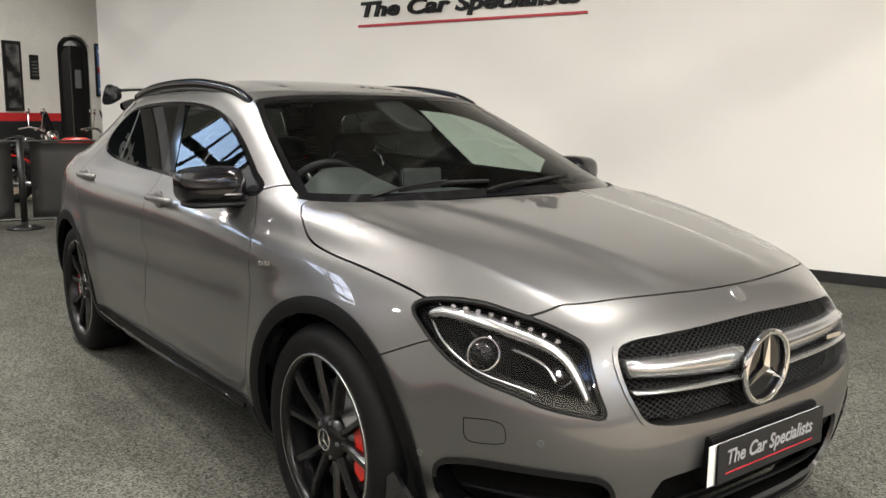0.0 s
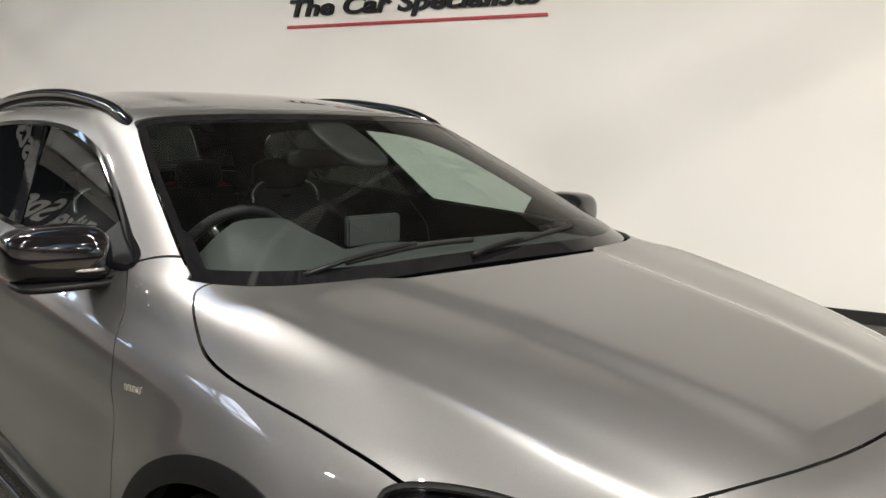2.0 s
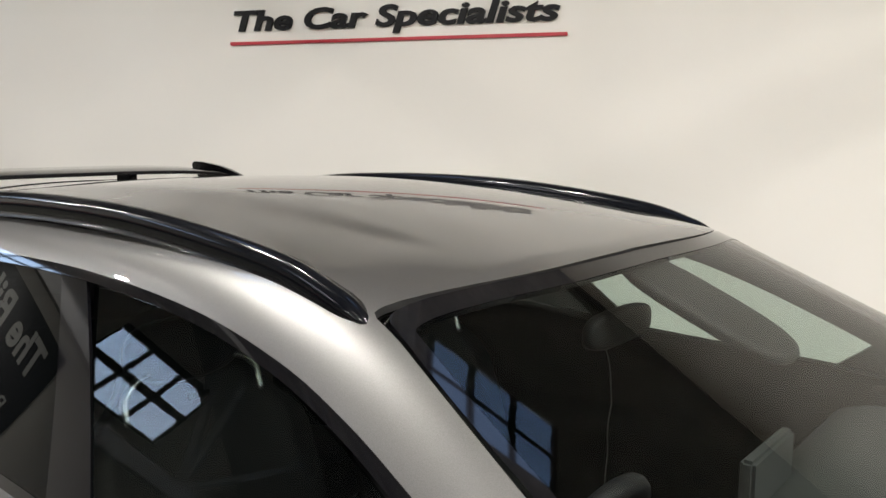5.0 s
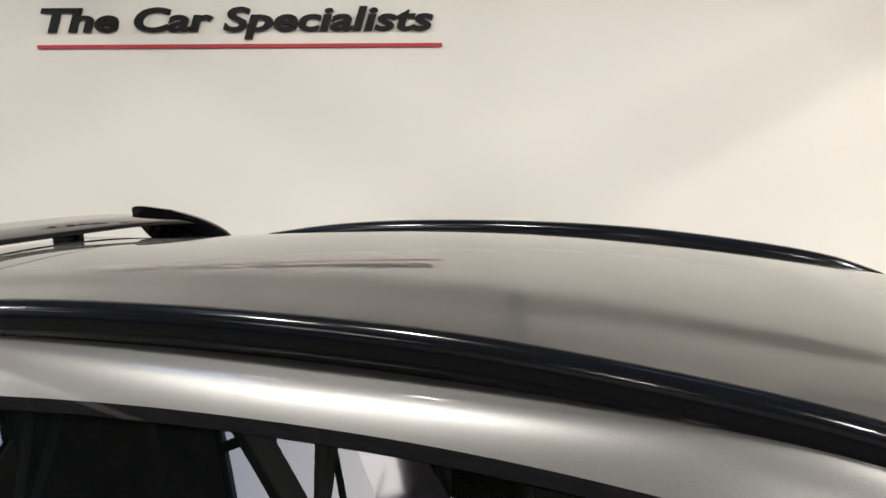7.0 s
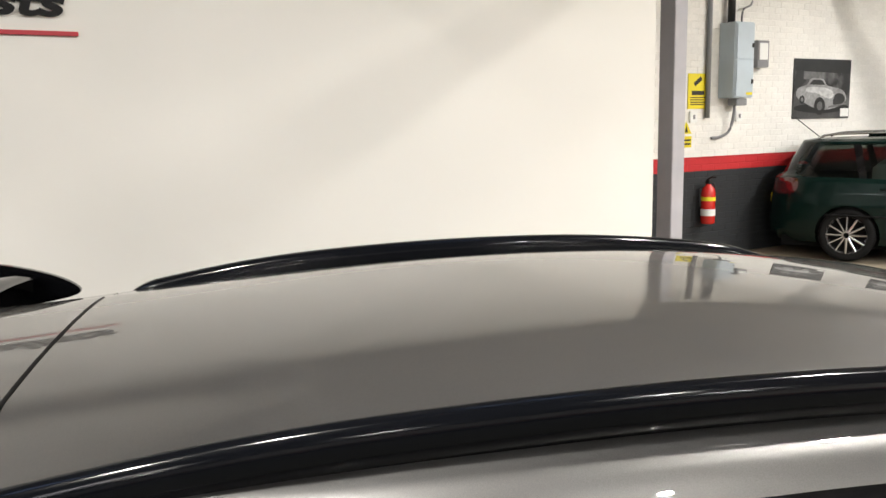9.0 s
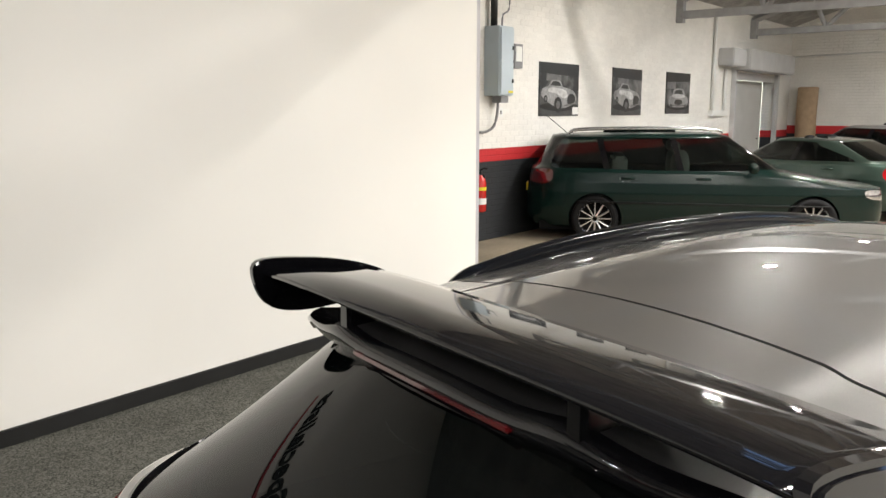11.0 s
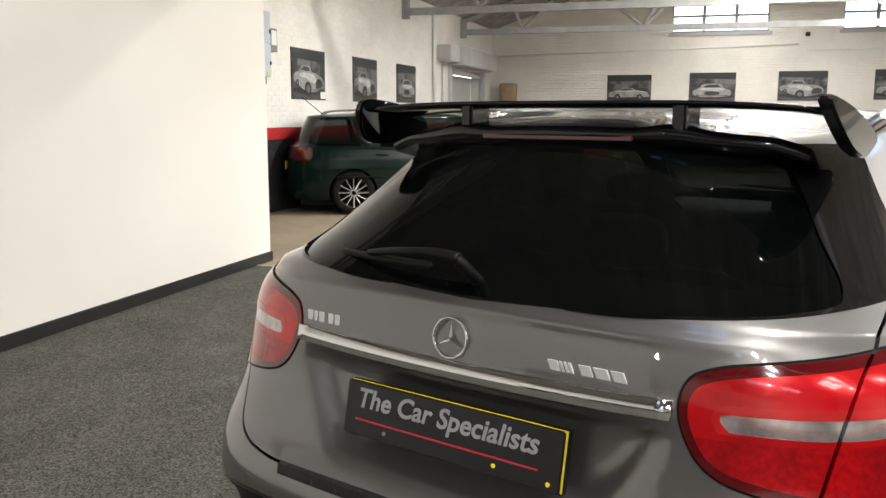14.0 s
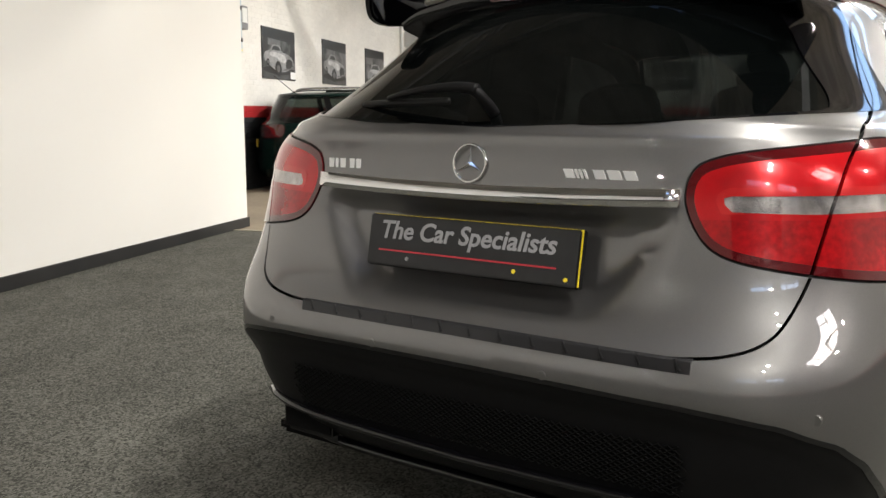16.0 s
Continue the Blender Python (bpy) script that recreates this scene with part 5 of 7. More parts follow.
    part("wing_end_plate", bm, M_GLOSSBLACK, wing, "gloss black wing end plate")
    bm = bmesh.new()
    bm_box(bm, -1.70, -0.016, 1.372, -1.615, 0.016, 1.437, 0.006, Matrix.Translation((0, s * 0.265 - 0.018, 0)) @ Matrix.Shear("XY", 4, (0, 0)))
    part("wing_pylon", bm, M_GLOSSBLACK, wing, "gloss black wing pylon")
# spoiler under the wing: painted top, black lip
def spoiler_strip(name, pick, mat, label):
    bm = bmesh.new()
    prev = None
    for y in np.linspace(-0.525, 0.525, 43):
        f_ = (abs(y) / 0.5) ** 2
        k = 0.07 * (abs(y) / 0.5) ** 3
        w = 0.012 * math.exp(-((abs(y) - 0.27) / 0.06) ** 2)
        zr = float(near_fit(P_ROOF[:, :2], (-1.50, y), P_ROOF[:, 2:])[0])
        sec = [(-1.47 + k, zr + 0.004), (-1.59 + k, zr - 0.004 + w * 0.5), (-1.692 + k, 1.388 - 0.022 * f_ + w), (-1.707 + k, 1.384 - 0.022 * f_ + w), (-1.718 + k, 1.375 - 0.022 * f_ + w), (-1.707 + k, 1.356 - 0.022 * f_), (-1.62 + k, 1.335 - 0.02 * f_)]
        drop = 0.018 * max(0.0, (abs(y) - 0.44) / 0.085) ** 2
        rw = [bm.verts.new((sec[i][0], y, sec[i][1] - drop)) for i in pick]
        if prev:
            for i in range(len(pick) - 1):
                bm.faces.new((prev[i], prev[i + 1], rw[i + 1], rw[i]))
        prev = rw
    bmesh.ops.recalc_face_normals(bm, faces=bm.faces)
    return part(name, bm, mat, car, label, True)


P_ROOF = P[(P[:, 2] > 1.3) & (P[:, 0] < -1.3)]
spoiler_strip("spoiler_top", (0, 1, 2), M_PAINT, "grey painted spoiler top")
lip = spoiler_strip("spoiler_lip", (2, 3, 4, 5, 6), M_GLOSSBLACK, "gloss black spoiler lip")
part("high_brake_lamp", box(-1.715, -0.19, 1.358, -1.698, 0.19, 1.369, 0.003), M_REDDARK, lip, "dark red brake lamp strip")
# ---- door mirrors and handles
for s in (1, -1):
    bm = blob(0.65, s * 0.905, 1.045, 0.082, 0.108, 0.066, 3.5, 40, 24)
    for v in bm.verts:
        f_ = (abs(v.co.y) - 0.79) / 0.23
        if v.co.z > 1.045:
            v.co.z = 1.045 + (v.co.z - 1.045) * (1.12 - 0.24 * f_)
        v.co.x += 0.018 - 0.055 * f_ - 0.16 * max(0.0, v.co.z - 1.05)
    mir = part("door_mirror", bm, M_GLOSSBLACK, car, "gloss black door mirror housing", True)
    part("mirror_base", blob(0.655, s * 0.885, 0.983, 0.078, 0.118, 0.011, 4.0), M_TRIM, mir, "satin black mirror foot", True)
    part("mirror_arm", tube([(0.68, s * 0.86, 0.990), (0.70, s * 0.80, 0.998), (0.71, s * 0.75, 1.002)], [0.020, 0.024, 0.03], 12, 0.55), M_TRIM, mir, "", True)
    part("mirror_glass", blob(0.574, s * 0.91, 1.045, 0.012, 0.085, 0.058, 3.0), M_CHROME, mir, "mirror glass", True)
    part("side_repeater", tube([(0.735 - 0.014 * k * k * 0.12, s * (0.83 + 0.020 * k), 1.018) for k in range(9)], 0.0045, 8), M_CLEARLAMP, mir, "clear indicator strip", True)
    for hx, hy, hz in ((0.06, 0.893, 0.949), (-1.10, 0.868, 0.972)):
        pts_ = smooth([(hx + 0.12, s * (hy - 0.012), hz - 0.004), (hx + 0.09, s * (hy + 0.014), hz), (hx, s * (hy + 0.024), hz + 0.002), (hx - 0.09, s * (hy + 0.014), hz), (hx - 0.12, s * (hy - 0.012), hz - 0.002)], False, 5)
        part("door_handle", tube([tuple(p) for p in pts_], 0.013, 10, 1.1), M_PAINT, car, "grey door handle", True)
        part("handle_cup", blob(hx - 0.01, s * (hy - 0.008), hz - 0.002, 0.055, 0.014, 0.036, 2.2), M_PAINT, car, "", True)

M_PLATETXT = material("grey_plate_letters", (0.29, 0.29, 0.30), 0.4)
# ---- nose: grille, emblem, plate, lamps
bm = bmesh.new()
for d in (1, -1):
    for k in range(-44, 45):
        y0 = k * 0.021
        run = []
        for z in np.linspace(0.535, 0.77, 16):
            y = y0 + d * (z - 0.65) * 1.6
            ok = poly_sd(np.array([[y, z]]), GRILLE)[0] < 0.002
            if ok:
                run.append((on_nose(y, z) - 0.030, y, z))
        if len(run) > 1:
            bm_tube(bm, run, 0.0019, 4)
tagged(part("grille_mesh", bm, M_RUBBER, car, "black honeycomb grille mesh"), kind="stuff")
for s in (1, -1):
    for z0, z1, h0, h1, dep in ((0.672, 0.692, 0.033, 0.022, 0.018), (0.625, 0.640, 0.0075, 0.005, 0.012)):
        bm = bmesh.new()
        prev = None
        for t in np.linspace(0, 1, 14):
            y = s * (0.07 + t * 0.415) - 0.03 * (1 - t)
            z = z0 + (z1 - z0) * t
            h = h0 + (h1 - h0) * t
            x = on_nose(y, z)
            sec = [(-0.03, -1), (0.004, -0.9), (dep, -0.2), (dep, 0.5), (0.002, 1), (-0.03, 1)]
            rw = [bm.verts.new((x + a, y, z + b * h)) for a, b in sec]
            if prev:
                for i in range(6):
                    bm.faces.new((prev[i], prev[(i + 1) % 6], rw[(i + 1) % 6], rw[i]))
            else:
                bm.faces.new(rw)
            prev = rw
        bm.faces.new(prev)
        bmesh.ops.recalc_face_normals(bm, faces=bm.faces)
        part("grille_bar", bm, M_SILVER, car, "satin silver grille bar", True)


def emblem(c, axis, R, mat, parent_, back=True, thick=0.009):
    d = Vector(axis).normalized()
    a = Vector((0, 0, 1)) - d * d.z
    a.normalize()
    b = d.cross(a)
    c = Vector(c)
    e = part("round_emblem", torus(c, d, R, thick, 48, 10), mat, parent_, "bright ring emblem", True)
    if back:
        bm = bmesh.new()
        bm_cyl(bm, c - d * 0.02, d, R, R, 0.012, 40)
        part("emblem_back", bm, M_GLOSSBLACK, e)
    for k in range(3):
        w_ = a * math.cos(2 * math.pi * k / 3) + b * math.sin(2 * math.pi * k / 3)
        t_ = d.cross(w_)
        bm = bmesh.new()
        base = [c + t_ * R * 0.13, c - t_ * R * 0.13, c + d * R * 0.12 - w_ * R * 0.06, c - d * 0.004]
        tip = c + w_ * R * 0.97
        vs = [bm.verts.new(p) for p in base] + [bm.verts.new(tip)]
        for f in ((0, 2, 4), (2, 1, 4), (1, 3, 4), (3, 0, 4), (0, 1, 2), (0, 3, 1)):
            bm.faces.new([vs[i] for i in f])
        bmesh.ops.recalc_face_normals(bm, faces=bm.faces)
        part("emblem_arm", bm, mat, e)
    return e


emblem((2.245, -0.036, 0.645), (1, 0, -0.05), 0.095, M_CHROME, car)
bm = bmesh.new()
bm_cyl(bm, (2.123, 0, 0.812), (0.75, 0, 0.66), 0.027, 0.024, 0.006, 28)
part("bonnet_badge", bm, M_SILVER, car, "small round bright badge")
part("grille_badge", box(2.205, 0.33, 0.655, 2.211, 0.41, 0.667, 0.001), M_CHROME, car, "small bright bar badge")

M_PLATEWHITE = material("white_number_plate", (0.78, 0.78, 0.75), 0.3)
M_PLATEYEL = material("yellow_number_plate", (0.75, 0.58, 0.03), 0.3)
M_PLATEBLK = material("black_show_plate", (0.010, 0.010, 0.011), 0.4, noise_scale=20, noise_amt=0.3)
pf = Matrix.Translation((2.262, -0.03, 0.437)) @ pose(0, 0, 0, 90, 0, 90)   # x to the car's left, y up, z ahead
fp = part("front_plate_back", box(-0.26, -0.057, -0.003, 0.26, 0.050, 0.0, 0.001), M_PLATEWHITE, car, "white plate behind the show plate")
fp.matrix_basis = pf
sp = part("front_show_plate", box(-0.235, -0.057, 0.002, 0.265, 0.053, 0.008, 0.003), M_PLATEBLK, car, "black show plate with grey lettering")
sp.matrix_basis = pf
lettering("plate_lettering", "The Car Specialists", 0.40, Matrix.Translation((0, 0, 0)) @ pose(-0.195, -0.022, 0.0085), M_PLATETXT, sp, 0.001, 0.18, 0.02, height=0.052)
bl = part("plate_line", box(-0.20, -0.033, 0.008, 0.21, -0.030, 0.0095), M_SIGNRED, sp, "thin red line")
part("plate_holder", box(2.205, -0.27, 0.37, 2.25, 0.23, 0.50, 0.004), M_TRIM, car, "")

for s in (1, -1):
    c, n = lamp_pt(1.16, 0.715, 0.035, s)
    part("projector_ring", torus(c, n, 0.042, 0.005, 36, 8), M_CHROME, car, "chrome projector ring", True)
    part("projector_lens", blob(c.x, c.y, c.z, 0.036, 0.036, 0.036, 2.0), M_GLOSSBLACK, car, "dark projector lens", True)
    pts_ = smooth([(0.955, 0.788), (1.02, 0.800), (1.14, 0.792), (1.26, 0.775), (1.38, 0.752), (1.46, 0.722), (1.51, 0.675), (1.545, 0.625)], False, 4)
    part("light_blade", tube([lamp_pt(q, z, 0.018, s)[0] for q, z in pts_], [0.010 + 0.014 * math.sin(math.pi * (i / (len(pts_) - 1)) ** 0.6) for i in range(len(pts_))], 12, 0.7), M_SILVER, car, "bright reflector blade", True)
    pts_ = smooth([(0.965, 0.775), (1.0, 0.735), (1.06, 0.700), (1.16, 0.668), (1.28, 0.650), (1.36, 0.637)], False, 4)
    part("light_guide", tube([lamp_pt(q, z, 0.024, s)[0] for q, z in pts_], 0.0045, 8), M_SILVER, car, "curved light guide", True)
    pts_ = smooth([(1.27, 0.735), (1.34, 0.722), (1.40, 0.70), (1.43, 0.67)], False, 4)
    part("light_guide", tube([lamp_pt(q, z, 0.028, s)[0] for q, z in pts_], 0.005, 8), M_SILVER, car, "", True)
    for k in range(9):
        q = 1.05 + k * 0.048
        z = 0.812 - 0.0005 * k - 0.0008 * k * k
        c, n = lamp_pt(q, z, 0.010, s)
        part("led_cell", blob(c.x, c.y, c.z, 0.007, 0.007, 0.006, 2.2, 10, 6), M_CLEARLAMP, car, "small clear lamp cell", True)
    # washer cover, sensors, tow cover
    for q, z, r_ in ((2.05 - 0.664, 0.524, 0.012), (1.738 - 0.786, 0.438, 0.012)):
        c, n = lamp_pt(q, z, 0.001, s)
        bm = bmesh.new()
        bm_cyl(bm, c - n * 0.004, n, r_, r_ * 0.8, 0.007, 20)
        part("parking_sensor", bm, M_PAINT if r_ < 0.01 else M_DISC, car, "round parking sensor")
    pts_ = [(1.117, 0.555), (1.20, 0.562), (1.255, 0.556), (1.268, 0.525), (1.25, 0.508), (1.15, 0.498), (1.12, 0.512)]
    loop = [lamp_pt(q, z, -0.0004, s)[0] for q, z in smooth(pts_ + pts_[:1], False, 5)]
    part("washer_cover_seam", tube(loop, 0.0013, 5), M_SHADEBLACK, car, "")
    # slats and mesh in the side intake, outer flick
    for z in (0.30, 0.355):
        run = [lamp_pt(q, z, 0.03, s)[0] for q in np.linspace(1.10, 1.60, 12)]
        part("intake_slat", tube(run, 0.011, 8, 0.5), M_TRIM, car, "", True)
    part("bumper_flick", extrude_outline([(1.62, 0.30), (1.86, 0.25), (1.84, 0.30), (1.72, 0.38)], (1, 0, 0), (0, 0, 1), (0, s * 0.855, 0), 0.012 * -s), M_GLOSSBLACK, car, "black bumper flick")
for z in (0.28, 0.33):
    part("intake_slat", tube([(on_nose(y, z) - 0.03, y, z) for y in np.linspace(-0.41, 0.41, 15)], 0.010, 8, 0.5), M_TRIM, car, "", True)
part("front_splitter", tube([(on_nose(y, 0.2) + 0.012, y, 0.195) for y in np.linspace(-0.72, 0.72, 25)], 0.014, 8, 0.5), M_GLOSSBLACK, car, "black front splitter", True)

# ---- tail: chrome strip, emblem, plate, step, wiper, exhausts
bm = bmesh.new()
prev = None
for y in np.linspace(-0.437, 0.437, 33):
    x = on_tail(y, 0.915)
    zc_ = 0.912 + 0.012 * (abs(y) / 0.45) ** 2
    sec = [(0.012, -0.018), (-0.012, -0.018), (-0.020, -0.013), (-0.014, 0.018), (0.012, 0.018)]
    rw = [bm.verts.new((x + a, y, zc_ + b)) for a, b in sec]
    if prev:
        for i in range(5):
            bm.faces.new((prev[i], prev[(i + 1) % 5], rw[(i + 1) % 5], rw[i]))
    else:
        bm.faces.new(rw)
    prev = rw
bm.faces.new(prev)
bmesh.ops.recalc_face_normals(bm, faces=bm.faces)
part("chrome_strip", bm, M_CHROME, car, "chrome strip across the tailgate", True)
emblem((on_tail(0, 0.974) - 0.006, 0.022, 0.974), (-1, 0, 0.12), 0.040, M_CHROME, car, False, 0.0032)


M_BADGE = material("pale_satin_badge", (0.78, 0.78, 0.78), 0.35, metal=0.5)


def bar_badge(y0, z0, widths, h, slant):
    """A badge of plain bright bars; its letters are left blank."""
    x = on_tail(y0, z0)
    e = None
    y = y0
    for w_ in widths:
        if w_ < 0:
            y += w_
            continue
        xx = on_tail(y - w_ / 2, z0 + h / 2) - 0.004
        bm = extrude_outline([(0, 0), (-w_, 0), (-w_ - slant, h), (-slant, h)], (0, 1, 0), (0, 0, 1), (xx, y, z0), 0.004)
        bmesh.ops.recalc_face_normals(bm, faces=bm.faces)
        o = part("badge_bar", bm, M_BADGE, car if e is None else e, "plain bright badge bar" if e is None else "")
        e = e or o
        y -= w_


bar_badge(0.425, 0.952, (0.013, -0.008, 0.007, -0.009, 0.014, -0.016, 0.012, -0.008, 0.012), 0.022, 0.0)
bar_badge(-0.205, 0.952, (0.020, -0.004, 0.005, -0.004, 0.005, -0.004, 0.005, -0.016, 0.022, -0.007, 0.026, -0.007, 0.024), 0.018, -0.008)
pr = Matrix.Translation((-2.112, 0.0, 0.800)) @ pose(0, 0, 0, 90 - 11, 0, -90)   # x to the car's right, y up, z behind
yp = part("rear_plate_back", box(-0.257, -0.0575, -0.002, 0.2605, 0.0555, 0.0), M_PLATEYEL, car, "yellow plate behind the show plate")
yp.matrix_basis = pr
ph_ = part("rear_plate_holder", box(-0.2625, -0.062, -0.022, 0.260, 0.055, -0.0025, 0.002), M_TRIM, car, "")
ph_.matrix_basis = pr
rp = part("rear_show_plate", box(-0.262, -0.060, 0.001, 0.259, 0.0545, 0.007, 0.003), M_PLATEBLK, car, "black show plate with grey lettering")
rp.matrix_basis = pr
lettering("plate_lettering", "The Car Specialists", 0.435, pose(-0.225, -0.012, 0.0075), M_PLATETXT, rp, 0.001, 0.18, 0.02, height=0.054)
part("plate_line", box(-0.23, -0.027, 0.007, 0.212, -0.0235, 0.0085), M_SIGNRED, rp, "thin red line")
for px_, py_ in ((-0.15, -0.041), (0.118, -0.041), (0.235, -0.046)):
    bm = bmesh.new()
    bm_cyl(bm, (px_, py_, 0.006), (0, 0, 1), 0.005, 0.004, 0.003, 12)
    part("plate_screw", bm, M_PLATEYEL if px_ > 0 else M_DISC, rp)

bm = bmesh.new()
prev = None
for y in np.linspace(-0.50, 0.42, 40):
    x = on_tail(y, 0.628)
    sec = [(0.02, 0.649), (-0.001, 0.644), (-0.005, 0.622), (0.012, 0.614)]
    rw = [bm.verts.new((x + a, y, z)) for a, z in sec]
    if prev:
        for i in range(4):
            bm.faces.new((prev[i], prev[(i + 1) % 4], rw[(i + 1) % 4], rw[i]))
    else:
        bm.faces.new(rw)
    prev = rw
bm.faces.new(prev)
bmesh.ops.recalc_face_normals(bm, faces=bm.faces)
stp = part("loading_sill", bm, material("dark_gloss_sill", (0.025, 0.025, 0.027), 0.16, metal=0.3), car, "dark bright loading sill guard")
for k in range(13):
    y = -0.47 + k * 0.072
    x = on_tail(y, 0.628)
    part("sill_rib", tube([(x + 0.004, y, 0.645), (x - 0.003, y - 0.012, 0.626)], 0.0045, 6), M_TRIM, stp)
part("rear_wiper_pivot", tube([tuple(p) for p in smooth([(-2.000, 0.004, 1.078), (-2.022, 0.010, 1.100), (-2.042, 0.030, 1.127), (-2.044, 0.060, 1.133)], False, 4)], 0.0135, 12, 0.9), M_TRIM, car, "black wiper pivot cover", True)
wp = smooth([(-2.046, 0.020, 1.130), (-2.048, 0.07, 1.136), (-2.044, 0.15, 1.132), (-2.030, 0.23, 1.122), (-2.016, 0.28, 1.114)], False, 5)
arm_ = part("rear_wiper", tube([tuple(p) for p in wp], [0.016 - 0.008 * (i / (len(wp) - 1)) ** 1.2 for i in range(len(wp))], 12, 0.75), M_TRIM, car, "black rear wiper arm", True)
part("rear_wiper_blade", tube([tuple(p) for p in smooth([(-2.034, 0.10, 1.106), (-2.022, 0.20, 1.104), (-2.006, 0.30, 1.103), (-1.972, 0.392, 1.100)], False, 5)], 0.0065, 8, 1.3), M_RUBBER, arm_, "black wiper blade", True)
for s in (1, -1):
    c = Vector((-2.03, s * 0.50, 0.30))
    bm = bmesh.new()
    bm_box(bm, c.x - 0.05, c.y - 0.10, c.z - 0.045, c.x + 0.12, c.y + 0.10, c.z + 0.045, 0.018)
    part("exhaust_tip", bm, M_GLOSSBLACK, car, "dark rectangular exhaust tip")
    # solid near-black block stands for the shaded inside of the tip
    part("exhaust_hole_shade", box(c.x - 0.053, c.y - 0.082, c.z - 0.030, c.x - 0.03, c.y + 0.082, c.z + 0.030, 0.006), M_SHADEBLACK, car, "")
part("diffuser_blade", tube([(on_tail(y, 0.33) - 0.012, y, 0.335 + 0.02 * abs(y)) for y in np.linspace(-0.66, 0.66, 31)], 0.016, 8, 0.6), M_GLOSSBLACK, car, "gloss black diffuser blade", True)
part("diffuser_blade", tube([(on_tail(y, 0.25) - 0.006, y, 0.245) for y in np.linspace(-0.60, 0.60, 31)], 0.02, 8, 0.6), M_GLOSSBLACK, car, "gloss black diffuser blade", True)
bm = bmesh.new()
for d in (1, -1):
    for k in range(-50, 51):
        run = []
        for z in np.linspace(0.365, 0.475, 8):
            y = k * 0.018 + d * (z - 0.42) * 1.5
            if abs(y) < 0.50 - 0.3 * abs(z - 0.42):
                run.append((on_tail(y, z) - 0.001, y, z))
        if len(run) > 1:
            bm_tube(bm, run, 0.0022, 4)
tagged(part("diffuser_mesh", bm, M_SHADEBLACK, car, "black diffuser mesh"), kind="stuff")
for y, z in ((0.52, 0.585), (-0.22, 0.577), (0.2, 0.577), (-0.70, 0.56)):
    x = on_tail(y, z)
    bm = bmesh.new()
    bm_cyl(bm, (x + 0.004, y, z), (-1, 0, 0), 0.011, 0.009, 0.006, 18)
    part("parking_sensor", bm, M_PAINT, car, "")

# ---- front wipers and cowl
for arm, blade in (([(1.088, -0.53, 1.024), (1.092, -0.46, 1.040), (1.080, -0.36, 1.052), (1.062, -0.20, 1.062)], [(1.086, -0.42, 1.040), (1.066, -0.22, 1.054), (1.060, -0.13, 1.056), (1.056, 0.0, 1.054)]),
                   ([(1.112, -0.05, 1.026), (1.100, 0.03, 1.040), (1.082, 0.16, 1.050)], [(1.096, 0.02, 1.036), (1.080, 0.18, 1.045), (1.040, 0.42, 1.060)])):
    part("wiper_arm", tube([tuple(p) for p in smooth(arm, False, 4)], 0.0085, 8, 0.7), M_TRIM, car, "black wiper arm", True)
    part("wiper_blade", tube([tuple(p) for p in smooth(blade, False, 4)], 0.0065, 6, 1.2), M_RUBBER, car, "black wiper blade", True)
# badge on the wings, fuel and side details
for s in (1, -1):
    for k in range(4):
        part("wing_badge_bar", box(0.985 + k * 0.022, s * 0.889 - 0.002, 0.815 + 0.003 * k, 0.998 + k * 0.022, s * 0.889 + 0.002, 0.829 + 0.003 * k, 0.0006), M_CHROME, car, "plain bright badge bar")
    part("sill_insert", tube([(0.85, s * 0.892, 0.31), (0.2, s * 0.90, 0.300), (-0.4, s * 0.90, 0.298), (-0.86, s * 0.892, 0.305)], 0.007, 8, 1.4), M_GLOSSBLACK, car, "gloss black line along the sill", True)

# ---- cabin
part("cabin_floor", box(-1.75, -0.70, 0.26, 1.05, 0.70, 0.36), M_SHADEBLACK, car, "dark cabin floor")
part("cabin_firewall", box(1.0, -0.70, 0.30, 1.06, 0.70, 0.93), M_SHADEBLACK, car, "")
bm = bmesh.new()
prev = None
for y in np.linspace(-0.68, 0.68, 41):
    hood = math.exp(-((y + 0.36) / 0.16) ** 4)
    hump = 0.015 * math.exp(-((y - 0.05) / 0.12) ** 2)
    sec = [(1.00, 0.985), (0.90, 0.992 + 0.02 * hood), (0.74, 0.990 + 0.065 * hood + hump), (0.60, 0.975 + 0.115 * hood + hump), (0.54, 0.955 + 0.10 * hood), (0.53, 0.90), (0.58, 0.78), (0.62, 0.6)]
    rw = [bm.verts.new((x, y, z)) for x, z in sec]
    if prev:
        for i in range(7):
            bm.faces.new((prev[i], prev[i + 1], rw[i + 1], rw[i]))
    prev = rw
bmesh.ops.recalc_face_normals(bm, faces=bm.faces)
part("dashboard", bm, M_DASH, car, "dark grey dashboard with an instrument hood", True)
part("centre_screen", box(0.575, -0.07, 0.985, 0.60, 0.13, 1.075, 0.006), M_DASH, car, "dark upright centre screen")
sw_c = Vector((0.44, -0.36, 0.945))
sw_ax = Vector((-0.9, 0, 0.42)).normalized()
sw = part("steering_wheel", torus(sw_c, sw_ax, 0.175, 0.016, 48, 10), M_SEAT, car, "black leather steering wheel", True)
for a_ in (0.0, 2.2, 4.1):
    up_ = (Vector((0, 0, 1)) - sw_ax * sw_ax.z).normalized()
    sd_ = sw_ax.cross(up_)
    w_ = sd_ * math.cos(a_) + up_ * math.sin(a_)
    part("wheel_spoke", tube([sw_c, sw_c + w_ * 0.17], 0.016, 8, 0.6), M_SILVER, sw, "", True)
